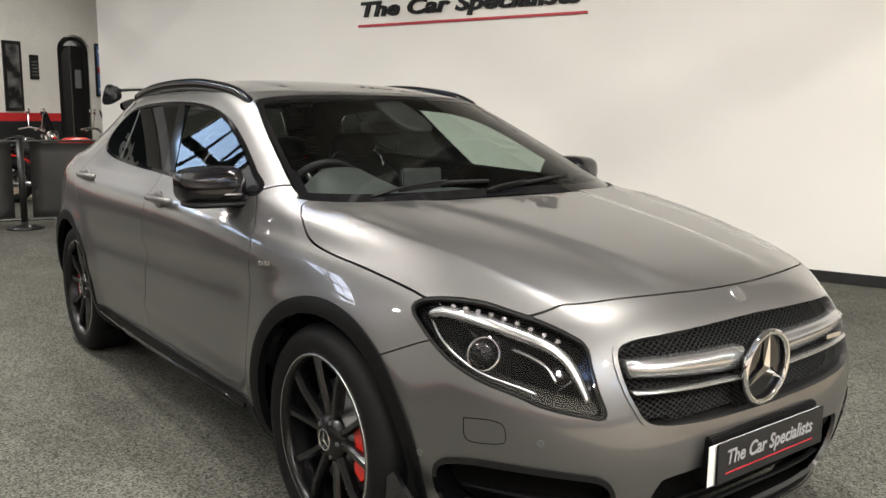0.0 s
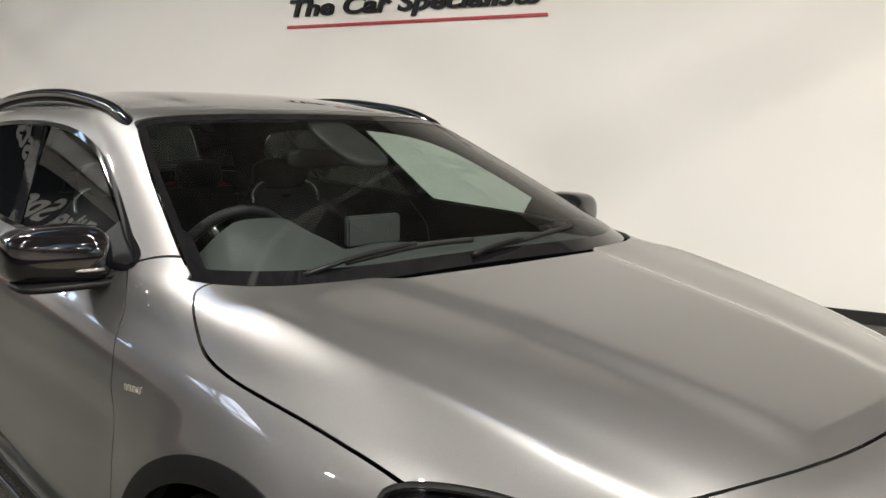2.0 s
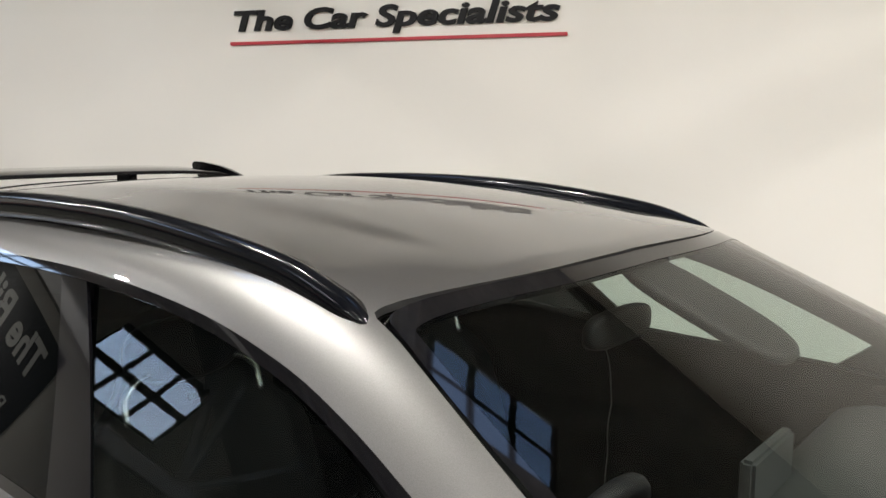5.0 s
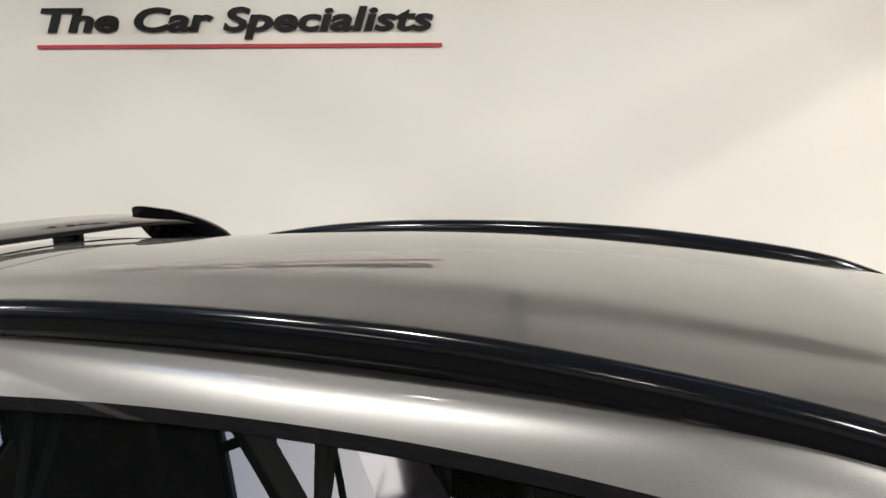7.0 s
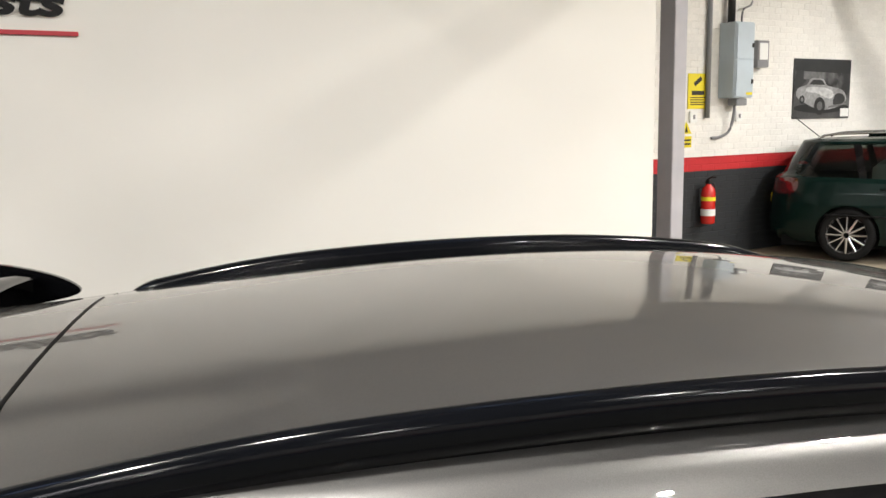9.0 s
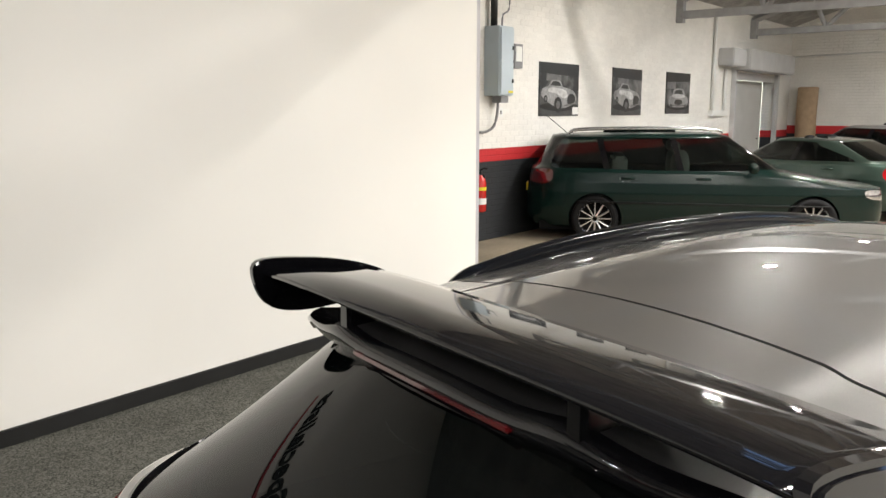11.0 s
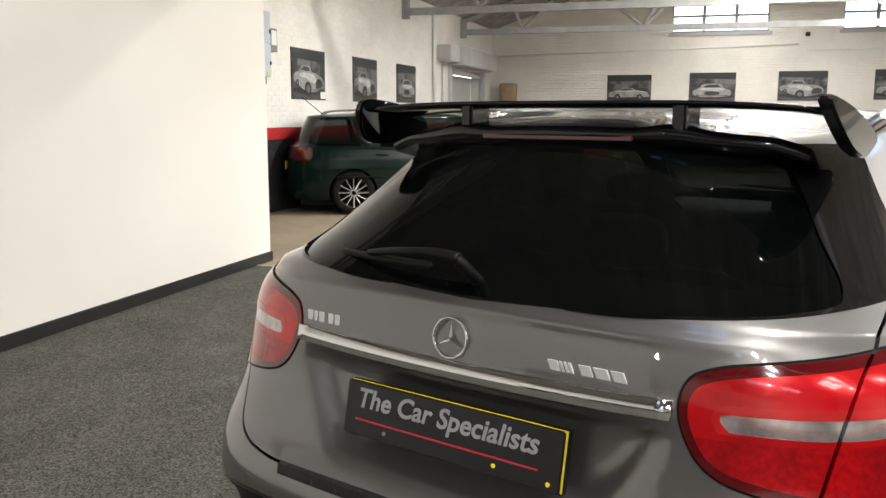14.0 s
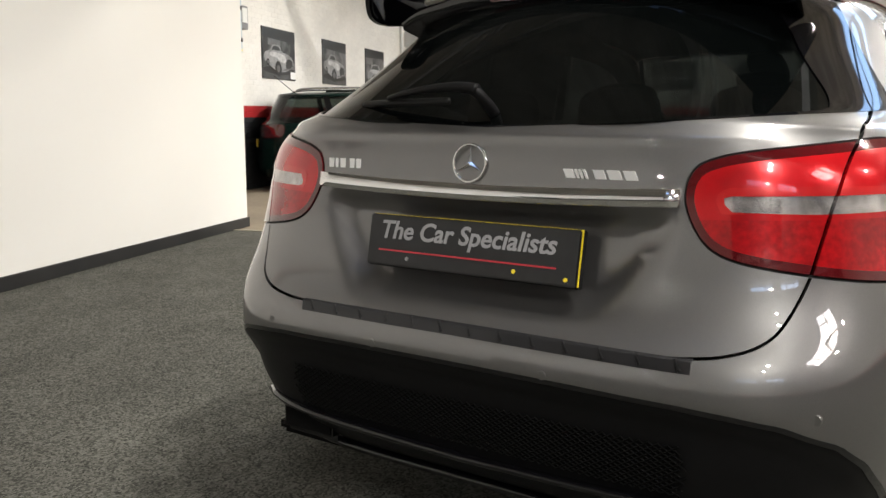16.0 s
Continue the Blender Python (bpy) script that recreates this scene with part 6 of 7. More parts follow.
part("wheel_boss", blob(sw_c.x, sw_c.y, sw_c.z, 0.03, 0.06, 0.055, 2.4), M_SEAT, sw, "", True)


def build_seat(y):
    bm = blob(-0.10, y, 0.47, 0.27, 0.25, 0.10, 3.2)
    seat = part("front_seat", bm, M_SEAT, car, "black leather sports seat with an open head section", True)
    # back: leaning panel with bolsters and shoulders that narrow to the head
    bm = bmesh.new()
    prev = None
    for t in np.linspace(0, 1, 19):
        z = 0.50 + 0.60 * t
        xb = -0.30 - 0.16 * t
        w_ = 0.25 + 0.015 * math.sin(t * 3.0) - (0.12 * step(np.array([(t - 0.72) / 0.28]))[0])
        th = 0.10 - 0.05 * t
        rw = [bm.verts.new((xb + th * k1, y + w_ * k2, z)) for k1, k2 in ((0.75, -1), (0.55, -0.72), (0.35, -0.4), (0.30, 0), (0.35, 0.4), (0.55, 0.72), (0.75, 1), (-0.4, 0.95), (-0.8, 0.5), (-0.8, -0.5), (-0.4, -0.95))]
        if prev:
            for i in range(11):
                bm.faces.new((prev[i], prev[(i + 1) % 11], rw[(i + 1) % 11], rw[i]))
        else:
            bm.faces.new(rw)
        prev = rw
    bm.faces.new(prev)
    bmesh.ops.recalc_face_normals(bm, faces=bm.faces)
    part("backrest", bm, M_SEAT, seat, "", True)
    part("headrest", blob(-0.445, y, 1.135, 0.045, 0.13, 0.065, 2.8), M_SEAT, seat, "", True)
    hr = [(-0.40, y - 0.155, 1.02), (-0.415, y - 0.15, 1.07), (-0.42, y - 0.10, 1.105), (-0.42, y, 1.100), (-0.42, y + 0.10, 1.105), (-0.415, y + 0.15, 1.07), (-0.40, y + 0.155, 1.02)]
    part("headrest_frame", tube([tuple(p) for p in smooth(hr, False, 4)], 0.009, 8), M_SILVER, seat, "satin open headrest frame", True)
    part("seat_badge", box(-0.402, y - 0.025, 1.04, -0.398, y + 0.025, 1.052), M_CHROME, seat, "small plain metal plate")


build_seat(0.33)
build_seat(-0.36)
part("rear_seat", blob(-1.02, 0, 0.50, 0.27, 0.62, 0.11, 4.0), M_SEAT, car, "black rear bench", True)
part("rear_backrest", box(-1.36, -0.60, 0.52, -1.24, 0.60, 1.02, 0.04, Matrix.Rotation(0.0, 4, "Y")), M_SEAT, car, "", True)
for y in (-0.38, 0.0, 0.38):
    part("rear_headrest", blob(-1.31, y, 1.08, 0.045, 0.12, 0.075, 3.0), M_SEAT, car, "", True)
part("interior_mirror", blob(0.33, 0.0, 1.235, 0.018, 0.115, 0.032, 3.4), M_RUBBER, car, "dark interior mirror", True)
bm = blob(0.48, 0.01, 1.290, 0.145, 0.085, 0.018, 3.2)
for v in bm.verts:
    v.co.z -= 0.44 * (v.co.x - 0.48)
part("sensor_housing", bm, M_RUBBER, car, "black camera housing behind the windscreen", True)
part("parcel_shelf", box(-1.85, -0.55, 0.985, -1.38, 0.55, 1.0, 0.004), M_SHADEBLACK, car, "dark parcel shelf")

# ================================================================ wall sign
sign = empty("wall_sign", "black raised italic lettering over a red line on the white wall", "sign", BW)
lettering("sign_lettering", "The Car Specialists", 2.55, pose(-7.08, -0.004, 2.272, 90, 0, 0), M_SIGN, sign, 0.022, 0.20, 0.030, height=0.205)
part("sign_line", box(-7.12, -0.020, 2.218, -4.475, -0.002, 2.243, 0.003), M_SIGNRED, sign, "red line under the lettering")

# ================================================================ column and wall fittings
col = part("steel_column", box(0.98, 0.80, 0, 1.15, 1.0, TIE_Z + 0.05, 0.006), M_GREYP)
col.matrix_basis = BW
tagged(col, "grey-painted square column beside the white wall", "column")


def wall_fit(name, bm, mat, label, cat, smooth_=False):
    o = part(name, bm, mat, None, "", smooth_)
    o.matrix_basis = BW
    return tagged(o, label, cat)


VB_ = V_BRICK
eb = empty("electrical_cabinet", "pale blue-grey electrical cabinet with two doors", "electrical cabinet", BW)
part("cabinet_body", box(2.91, VB_ - 0.24, 1.91, 3.25, VB_ - 0.001, 2.79, 0.01), M_EBOX, eb)
part("cabinet_door", box(2.93, VB_ - 0.256, 2.36, 3.23, VB_ - 0.24, 2.77, 0.006), M_EBOX, eb)
part("cabinet_door", box(2.93, VB_ - 0.256, 1.93, 3.23, VB_ - 0.24, 2.345, 0.006), M_EBOX, eb)
for z in (2.52, 2.10):
    part("cabinet_latch", box(3.19, VB_ - 0.268, z - 0.025, 3.22, VB_ - 0.256, z + 0.025, 0.002), M_BLACKINK, eb)
part("warning_label", box(3.11, VB_ - 0.259, 1.945, 3.215, VB_ - 0.2565, 1.975), M_YELLOW, eb, "yellow warning label")
jb = empty("junction_box", "grey metal junction box with a pale cover", "junction box", BW)
part("box_body", box(3.45, VB_ - 0.13, 2.28, 3.66, VB_ - 0.001, 2.60, 0.006), M_CONDUIT, jb)
part("box_cover", box(3.48, VB_ - 0.138, 2.37, 3.63, VB_ - 0.13, 2.57, 0.003), M_WHITEPL, jb)
wall_fit("conduit", tube([(2.70, VB_ - 0.04, 1.68), (2.70, VB_ - 0.04, 3.7)], 0.03, 10), M_CONDUIT, "grey vertical cable trunking on the brick wall", "conduit", True)
wall_fit("cable_bundle", tube([(3.02, VB_ - 0.08, 2.79), (3.01, VB_ - 0.09, 3.1), (3.05, VB_ - 0.06, 3.7)], 0.045, 10), M_BLACKINK, "black cable bundle above the cabinet", "cable", True)
wall_fit("cable", tube([tuple(p) for p in smooth([(3.10, VB_ - 0.1, 1.92), (3.09, VB_ - 0.1, 1.7), (3.04, VB_ - 0.08, 1.52), (2.92, VB_ - 0.05, 1.45), (2.80, VB_ - 0.02, 1.44)], False, 5)], 0.018, 8), M_CONDUIT, "grey cable looping below the cabinet", "cable", True)
wall_fit("cable", tube([tuple(p) for p in smooth([(3.18, VB_ - 0.1, 2.79), (3.20, VB_ - 0.1, 2.95), (3.38, VB_ - 0.08, 3.05), (3.42, VB_ - 0.05, 3.4)], False, 5)], 0.012, 8), M_CONDUIT, "grey cable rising from the cabinet", "cable", True)
wall_fit("cable_gland", box(3.02, VB_ - 0.2, 1.82, 3.2, VB_ - 0.06, 1.905, 0.006), M_CONDUIT, "grey gland box under the cabinet", "junction box")
for u in (2.49, 3.28):
    s_ = empty("wall_switch", "small white switch on the brick wall", "switch", BW)
    part("switch_plate", box(u - 0.06, VB_ - 0.03, 1.63, u + 0.06, VB_ - 0.001, 1.76, 0.004), M_WHITEPL, s_)
    part("switch_rocker", box(u - 0.015, VB_ - 0.038, 1.67, u + 0.015, VB_ - 0.03, 1.72, 0.002), M_CONDUIT, s_)
ys = empty("warning_sign", "yellow camera notice with black print on the brick wall", "sign", BW)
part("sign_board", box(2.40, VB_ - 0.012, 1.79, 2.73, VB_ - 0.002, 2.20, 0.002), M_YELLOW, ys)
part("sign_pictogram", box(-0.07, -0.003, -0.025, 0.07, 0, 0.025, 0.002, Matrix.Translation((2.56, VB_ - 0.012, 2.11)) @ Matrix.Rotation(-0.6, 4, "Y")), M_BLACKINK, ys)
part("sign_panel", box(2.46, VB_ - 0.0145, 1.95, 2.67, VB_ - 0.012, 2.00), M_BLACKINK, ys)
for k in range(4):
    part("text_bar", box(2.44, VB_ - 0.0145, 1.915 - k * 0.027, 2.69 - 0.03 * (k % 2), VB_ - 0.012, 1.927 - k * 0.027), M_BLACKINK, ys)
y2 = empty("warning_sign", "small yellow triangle notice low on the brick wall", "sign", BW)
part("sign_triangle", extrude_outline([(2.30, 1.50), (2.48, 1.50), (2.39, 1.64)], (1, 0, 0), (0, 0, 1), (0, VB_ - 0.002, 0), 0.006), M_YELLOW, y2)
part("sign_board", box(2.30, VB_ - 0.01, 1.34, 2.48, VB_ - 0.002, 1.47, 0.002), M_YELLOW, y2)
part("sign_mark", extrude_outline([(2.365, 1.515), (2.415, 1.515), (2.39, 1.60)], (1, 0, 0), (0, 0, 1), (0, VB_ - 0.0085, 0), 0.002), M_BLACKINK, y2)
for k in range(2):
    part("text_bar", box(2.32, VB_ - 0.0125, 1.37 + k * 0.045, 2.46, VB_ - 0.01, 1.39 + k * 0.045), M_BLACKINK, y2)

fx = empty("fire_extinguisher", "red fire extinguisher hung on the black brickwork", "fire extinguisher", BW @ Matrix.Translation((2.68, VB_ - 0.11, 0.42)))
bm = bmesh.new()
bm_revolve(bm, [(0.001, 0.0), (0.07, 0.0), (0.085, 0.015), (0.085, 0.38), (0.07, 0.43), (0.035, 0.46), (0.03, 0.48)], (0, 0, 0), (0, 0, 1), 28)
part("cylinder", bm, M_EXTRED, fx, "", True)
bm = bmesh.new()
bm_revolve(bm, [(0.0858, 0.10), (0.0862, 0.11), (0.0862, 0.17), (0.0858, 0.18)], (0, 0, 0), (0, 0, 1), 28)
part("label_band", bm, M_WHITEPL, fx, "white instruction band", True)
bm = bmesh.new()
bm_revolve(bm, [(0.0858, 0.28), (0.0862, 0.285), (0.0862, 0.32), (0.0858, 0.325)], (0, 0, 0), (0, 0, 1), 28)
part("colour_band", bm, M_YELLOW, fx, "cream colour band", True)
part("valve", box(-0.025, -0.03, 0.47, 0.025, 0.03, 0.53, 0.006), M_BLACKINK, fx)
part("lever", tube([(0, 0.02, 0.53), (0, -0.06, 0.565), (0, -0.12, 0.56)], 0.010, 6), M_BLACKINK, fx)
part("hose", tube([tuple(p) for p in smooth([(0.03, 0, 0.50), (0.10, 0, 0.46), (0.115, 0, 0.30), (0.10, 0, 0.14)], False, 5)], 0.012, 8), M_BLACKINK, fx, "", True)
part("bracket", box(-0.03, 0.07, 0.2, 0.03, 0.11, 0.42), M_CONDUIT, fx)

# ================================================================ prints on the walls
def tone(v):
    return material("print_tone", (v, v, v), 0.35, noise_scale=5, noise_amt=0.35, fine_scale=28, fine_amt=0.2)


TONES = [tone(v) for v in (0.010, 0.025, 0.06, 0.13, 0.25, 0.44)]


def build_print(m, w, h, seed, kind, label):
    """A mounted black and white print; the vehicle on it is reduced to plain tone shapes."""
    pr_ = empty("photo_print", label, "photo print", m, "prints on the walls")
    part("print_board", box(0, -0.02, 0, w, 0.0, h, 0.003), photo("print_tones", seed), pr_)
    rnd = random.Random(seed)
    if kind == "side":
        shapes = [(2, [(0.0, 0.0), (1.0, 0.0), (1.0, 0.30), (0.0, 0.34)]), (1, [(0.08, 0.22), (0.94, 0.20), (0.9, 0.30), (0.1, 0.32)]),
                  (4, [(0.06, 0.38), (0.10, 0.52), (0.34, 0.60), (0.44, 0.70), (0.62, 0.70), (0.74, 0.58), (0.92, 0.52), (0.95, 0.36), (0.88, 0.27), (0.10, 0.28)]),
                  (5, [(0.10, 0.50), (0.34, 0.58), (0.72, 0.57), (0.90, 0.51), (0.72, 0.53), (0.34, 0.54)]), (1, [(0.40, 0.60), (0.46, 0.68), (0.61, 0.68), (0.69, 0.60)])]
        discs = [(0.25, 0.28, 0.105), (0.76, 0.27, 0.105)]
    elif kind == "quarter":
        shapes = [(3, [(0.16, 0.66), (0.16, 0.99), (0.52, 0.99), (0.52, 0.66)]), (2, [(0.0, 0.0), (1.0, 0.0), (1.0, 0.16), (0.45, 0.10), (0.0, 0.42)]),
                  (4, [(0.05, 0.48), (0.06, 0.66), (0.22, 0.76), (0.30, 0.90), (0.50, 0.88), (0.58, 0.74), (0.82, 0.66), (0.92, 0.52), (0.90, 0.34), (0.66, 0.20), (0.42, 0.20), (0.20, 0.34)]),
                  (5, [(0.24, 0.70), (0.46, 0.70), (0.64, 0.64), (0.70, 0.50), (0.60, 0.44), (0.40, 0.56), (0.22, 0.60)]), (1, [(0.26, 0.76), (0.32, 0.87), (0.48, 0.86), (0.54, 0.75)]),
                  (1, [(0.70, 0.30), (0.72, 0.52), (0.82, 0.56), (0.90, 0.48), (0.88, 0.34)]), (3, [(0.60, 0.22), (0.92, 0.30), (0.93, 0.34), (0.62, 0.27)])]
        discs = [(0.45, 0.27, 0.15), (0.14, 0.42, 0.07)]
    else:
        shapes = [(2, [(0.0, 0.0), (1.0, 0.0), (1.0, 0.22), (0.0, 0.26)]), (3, [(0.62, 0.60), (0.62, 0.98), (0.98, 0.98), (0.98, 0.60)]),
                  (4, [(0.10, 0.30), (0.09, 0.50), (0.22, 0.62), (0.32, 0.80), (0.66, 0.80), (0.76, 0.62), (0.90, 0.50), (0.90, 0.30), (0.74, 0.20), (0.26, 0.20)]),
                  (5, [(0.22, 0.56), (0.34, 0.62), (0.66, 0.62), (0.78, 0.56), (0.64, 0.50), (0.36, 0.50)]), (1, [(0.31, 0.64), (0.37, 0.77), (0.62, 0.77), (0.69, 0.64)]),
                  (1, [(0.34, 0.32), (0.38, 0.44), (0.62, 0.44), (0.66, 0.32), (0.5, 0.28)]), (3, [(0.14, 0.24), (0.86, 0.24), (0.84, 0.28), (0.16, 0.28)])]
        discs = [(0.19, 0.22, 0.06), (0.81, 0.22, 0.06)]
    flipped = rnd.random() < 0.4 and kind != "quarter"
    low = lambda z: 0.16 + (z - 0.20) * 0.74          # the vehicles sit low in their prints
    shapes = [(tn, pts_ if i < 2 else [(x, low(z)) for x, z in pts_]) for i, (tn, pts_) in enumerate(shapes)]
    shapes.insert(2, (0, [(0.06, 0.14), (0.5, 0.09), (0.94, 0.14), (0.94, 0.22), (0.5, 0.26), (0.06, 0.22)]))
    shapes.insert(2, (0, [(0.0, 0.80), (1.0, 0.76), (1.0, 0.995), (0.0, 0.995)]))
    discs = [(x, low(z), r_) for x, z, r_ in discs]
    for i, (tn, pts_) in enumerate(shapes):
        sp_ = smooth(pts_, True, 4) if len(pts_) > 4 else np.array(pts_)
        sp_ = np.clip(sp_ * [w, h], [0.004, 0.004], [w - 0.004, h - 0.004])
        if flipped:
            sp_ = (sp_ * [-1, 1] + [w, 0])[::-1]
        part("print_shape", extrude_outline([tuple(p) for p in sp_], (1, 0, 0), (0, 0, 1), (0, -0.0202 - 0.0006 * i, 0), 0.0004), TONES[tn], pr_)
    for cx, cz, r_ in discs:
        cx = 1 - cx if flipped else cx
        for k_, tn in ((1.0, 0), (0.5, 3)):
            bm = bmesh.new()
            bm_cyl(bm, (cx * w, -0.0262 - 0.0006 * tn, cz * h), (0, -1, 0), r_ * h * k_, r_ * h * k_, 0.0006, 24)
            part("print_wheel", bm, TONES[tn], pr_)
    return pr_


pl = "black and white print of an old car"
p1 = build_print(BW @ Matrix.Translation((4.30, VB_ - 0.002, 1.64)), 1.18, 0.77, 1, "quarter", pl + " on brick")
part("price_label", box(0.98, -0.0275, 0.02, 1.16, -0.0255, 0.13), M_WHITEPL, p1, "small white label")
build_print(BW @ Matrix.Translation((6.67, VB_ - 0.002, 1.64)), 1.15, 0.78, 2, "quarter", pl + " on brick")
build_print(BW @ Matrix.Translation((8.94, VB_ - 0.002, 1.66)), 1.18, 0.77, 3, "front", pl + " on brick")
GB = BW @ Matrix.Translation((U_BACK - 0.002, 0, 0)) @ Matrix.Rotation(-math.pi / 2, 4, "Z")
for v, z, s_, k in ((-1.41, 1.76, 4, "side"), (-3.65, 1.80, 5, "front"), (-5.95, 1.82, 6, "quarter"), (-8.3, 1.84, 7, "side")):
    build_print(GB @ Matrix.Translation((-v, 0, z)), 1.22, 0.78, s_, k, pl + " on brick")
wall_fit("conduit", tube([(U_BACK - 0.03, 1.9, 3.10), (U_BACK - 0.03, -6.4, 3.30)], 0.02, 8), M_WHITEPL, "white-painted conduit along the gable wall", "conduit", True)
wall_fit("conduit", tube([(U_BACK - 0.02, -6.6, 3.15), (U_BACK - 0.02, -12.4, 3.15)], 0.03, 6), M_WHITEPL, "white-painted ledge along the gable wall", "conduit")
wall_fit("alarm_sounder", blob(U_BACK - 0.05, -6.6, 3.55, 0.05, 0.06, 0.06), M_BLACKINK, "small dark alarm sounder on the gable wall", "alarm", True)

# ================================================================ shutter doorway and card roll
sh = empty("roller_shutter", "pale grey roller shutter box over a side doorway", "roller shutter", BW)
part("shutter_box", box(12.55, VB_ - 0.42, 2.60, 16.1, VB_ - 0.002, 3.04, 0.02), M_SHUTTER, sh)
part("motor_cover", box(11.7, VB_ - 0.34, 2.66, 12.54, VB_ - 0.002, 3.02, 0.02), M_SHUTTER, sh, "pale motor housing")
for u in (12.68, 15.93):
    part("guide_rail", box(u - 0.06, VB_ - 0.10, 0, u + 0.06, VB_ - 0.002, 2.60, 0.004), M_SHUTTER, sh)
part("shutter_slat", box(12.74, VB_ + 0.02, 2.40, 15.9, VB_ + 0.05, 2.57, 0.004), M_SHUTTER, sh)
dr = empty("door_1", "pale grey plain door standing in the side doorway", "door", BW)
dr["kind"] = "structure"
part("door_leaf", box(13.0, VB_ + 0.26, 0.0, 15.8, VB_ + 0.30, 2.42, 0.004), M_DOORGREY, dr)
part("door_handle", box(15.5, VB_ + 0.235, 1.0, 15.62, VB_ + 0.26, 1.04, 0.005), M_CONDUIT, dr)
wall_fit("conduit", tube([(11.35, VB_ - 0.05, 1.65), (11.35, VB_ - 0.05, 3.7)], 0.035, 8), M_WHITEPL, "white-painted pipe by the doorway", "conduit", True)
wall_fit("conduit", tube([(12.1, VB_ - 0.05, 1.65), (12.1, VB_ - 0.05, 2.6)], 0.03, 8), M_WHITEPL, "white-painted pipe by the doorway", "conduit", True)
wall_fit("junction_box", box(11.25, VB_ - 0.10, 1.60, 12.2, VB_ - 0.002, 1.72, 0.01), M_WHITEPL, "white pipe box by the doorway", "junction box")
bm = bmesh.new()
bm_revolve(bm, [(0.001, 0.0), (0.24, 0.0), (0.255, 0.4), (0.25, 1.6), (0.25, 2.30), (0.20, 2.32), (0.15, 2.28)], (0, 0, 0), (0, 0, 1), 24)
for v in bm.verts:
    k = 0.04 * math.sin(v.co.z * 3 + math.atan2(v.co.y, v.co.x) * 2)
    v.co.x += k * 0.5 + (0.10 * max(0, v.co.z - 2.0) if v.co.y < 0 else 0)
    v.co.y += k * 0.3
cr = part("cardboard_roll", bm, M_CARDROLL, None, "", True)
cr.matrix_basis = BW @ Matrix.Translation((U_BACK - 0.32, 1.40, 0))
tagged(cr, "tall brown roll of card standing in the corner", "roll")

# ================================================================ left end of the hall
def left_fit(name, bm, mat, label, cat):
    o = part(name, bm, mat)
    o.matrix_basis = BW
    return tagged(o, label, cat)


fr = empty("framed_mirror", "tall dark frame with a dark glass on the plaster wall", "frame", BW)
part("frame", box(U_LEFT + 0.002, 1.20, 1.30, U_LEFT + 0.045, 1.54, 2.54, 0.008), M_FRAMEBLK, fr)
part("frame_glass", box(U_LEFT + 0.045, 1.25, 1.36, U_LEFT + 0.049, 1.49, 2.48), photo("dark_glass_tones", 9, 0.01, 0.16), fr)
sf = empty("framed_notice", "small dark framed notice on the plaster wall", "frame", BW)
part("frame", box(U_LEFT + 0.002, 1.70, 1.88, U_LEFT + 0.03, 1.87, 2.32, 0.004), M_FRAMEBLK, sf)
for k in range(5):
    part("text_bar", box(U_LEFT + 0.03, 1.73, 1.95 + k * 0.06, U_LEFT + 0.033, 1.84, 1.965 + k * 0.06), M_CONDUIT, sf)
ad_ = empty("door_2", "dark arched timber door standing half open", "door", BW)
ad_["kind"] = "structure"
ap = [(A0 + 0.03, 0.0), (A0 + 0.03, AZ)] + [((A0 + A1) / 2 - math.cos(math.pi * i / 10) * (A1 - A0 - 0.06) / 2, AZ + 0.26 * math.sin(math.pi * i / 10)) for i in range(1, 10)] + [(A1 - 0.03, AZ), (A1 - 0.03, 0.0)]
bm = bmesh.new()
prev = None
for v, z in ap:
    c_ = (A0 + A1) / 2
    k = 0.80
    rw = [bm.verts.new((U_LEFT - 0.02, v, z)), bm.verts.new((U_LEFT - 0.16, v, z)), bm.verts.new((U_LEFT - 0.16, c_ + (v - c_) * k, z * 0.975)), bm.verts.new((U_LEFT - 0.02, c_ + (v - c_) * k, z * 0.975))]
    if prev:
        for i in range(4):
            bm.faces.new((prev[i], prev[(i + 1) % 4], rw[(i + 1) % 4], rw[i]))
    prev = rw
bmesh.ops.recalc_face_normals(bm, faces=bm.faces)
part("door_frame", bm, M_FRAMEBLK, ad_, "black arched door frame")
part("door_leaf", box(0, -0.02, 0.02, 0.50, 0.02, 2.55, 0.004, Matrix.Translation((U_LEFT - 0.1, A1 - 0.12, 0)) @ Matrix.Rotation(math.radians(245), 4, "Z")), M_FRAMEBLK, ad_, "black door leaf standing open")
part("door_leaf", box(U_LEFT - 0.12, (A0 + A1) / 2 - 0.02, 0.02, U_LEFT - 0.08, A1 - 0.10, 2.55, 0.004), M_FRAMEBLK, ad_, "black closed door leaf")
part("door_sign", box(U_LEFT - 0.08, (A0 + A1) / 2 + 0.05, 1.75, U_LEFT - 0.075, A1 - 0.16, 2.1, 0.004), M_CONDUIT, ad_, "round grey notice")
part("curtain", box(U_LEFT - 0.5, A0 + 0.10, 1.2, U_LEFT - 0.46, A0 + 0.22, 2.6, 0.01), M_CARDROLL, ad_, "reddish-brown curtain")
fl_ = empty("flag_poster", "framed red, white and blue flag poster on the plaster wall", "poster", BW)
part("frame", box(U_LEFT + 0.002, 3.04, 1.60, U_LEFT + 0.035, 3.75, 2.62, 0.006), M_FRAMEBLK, fl_)
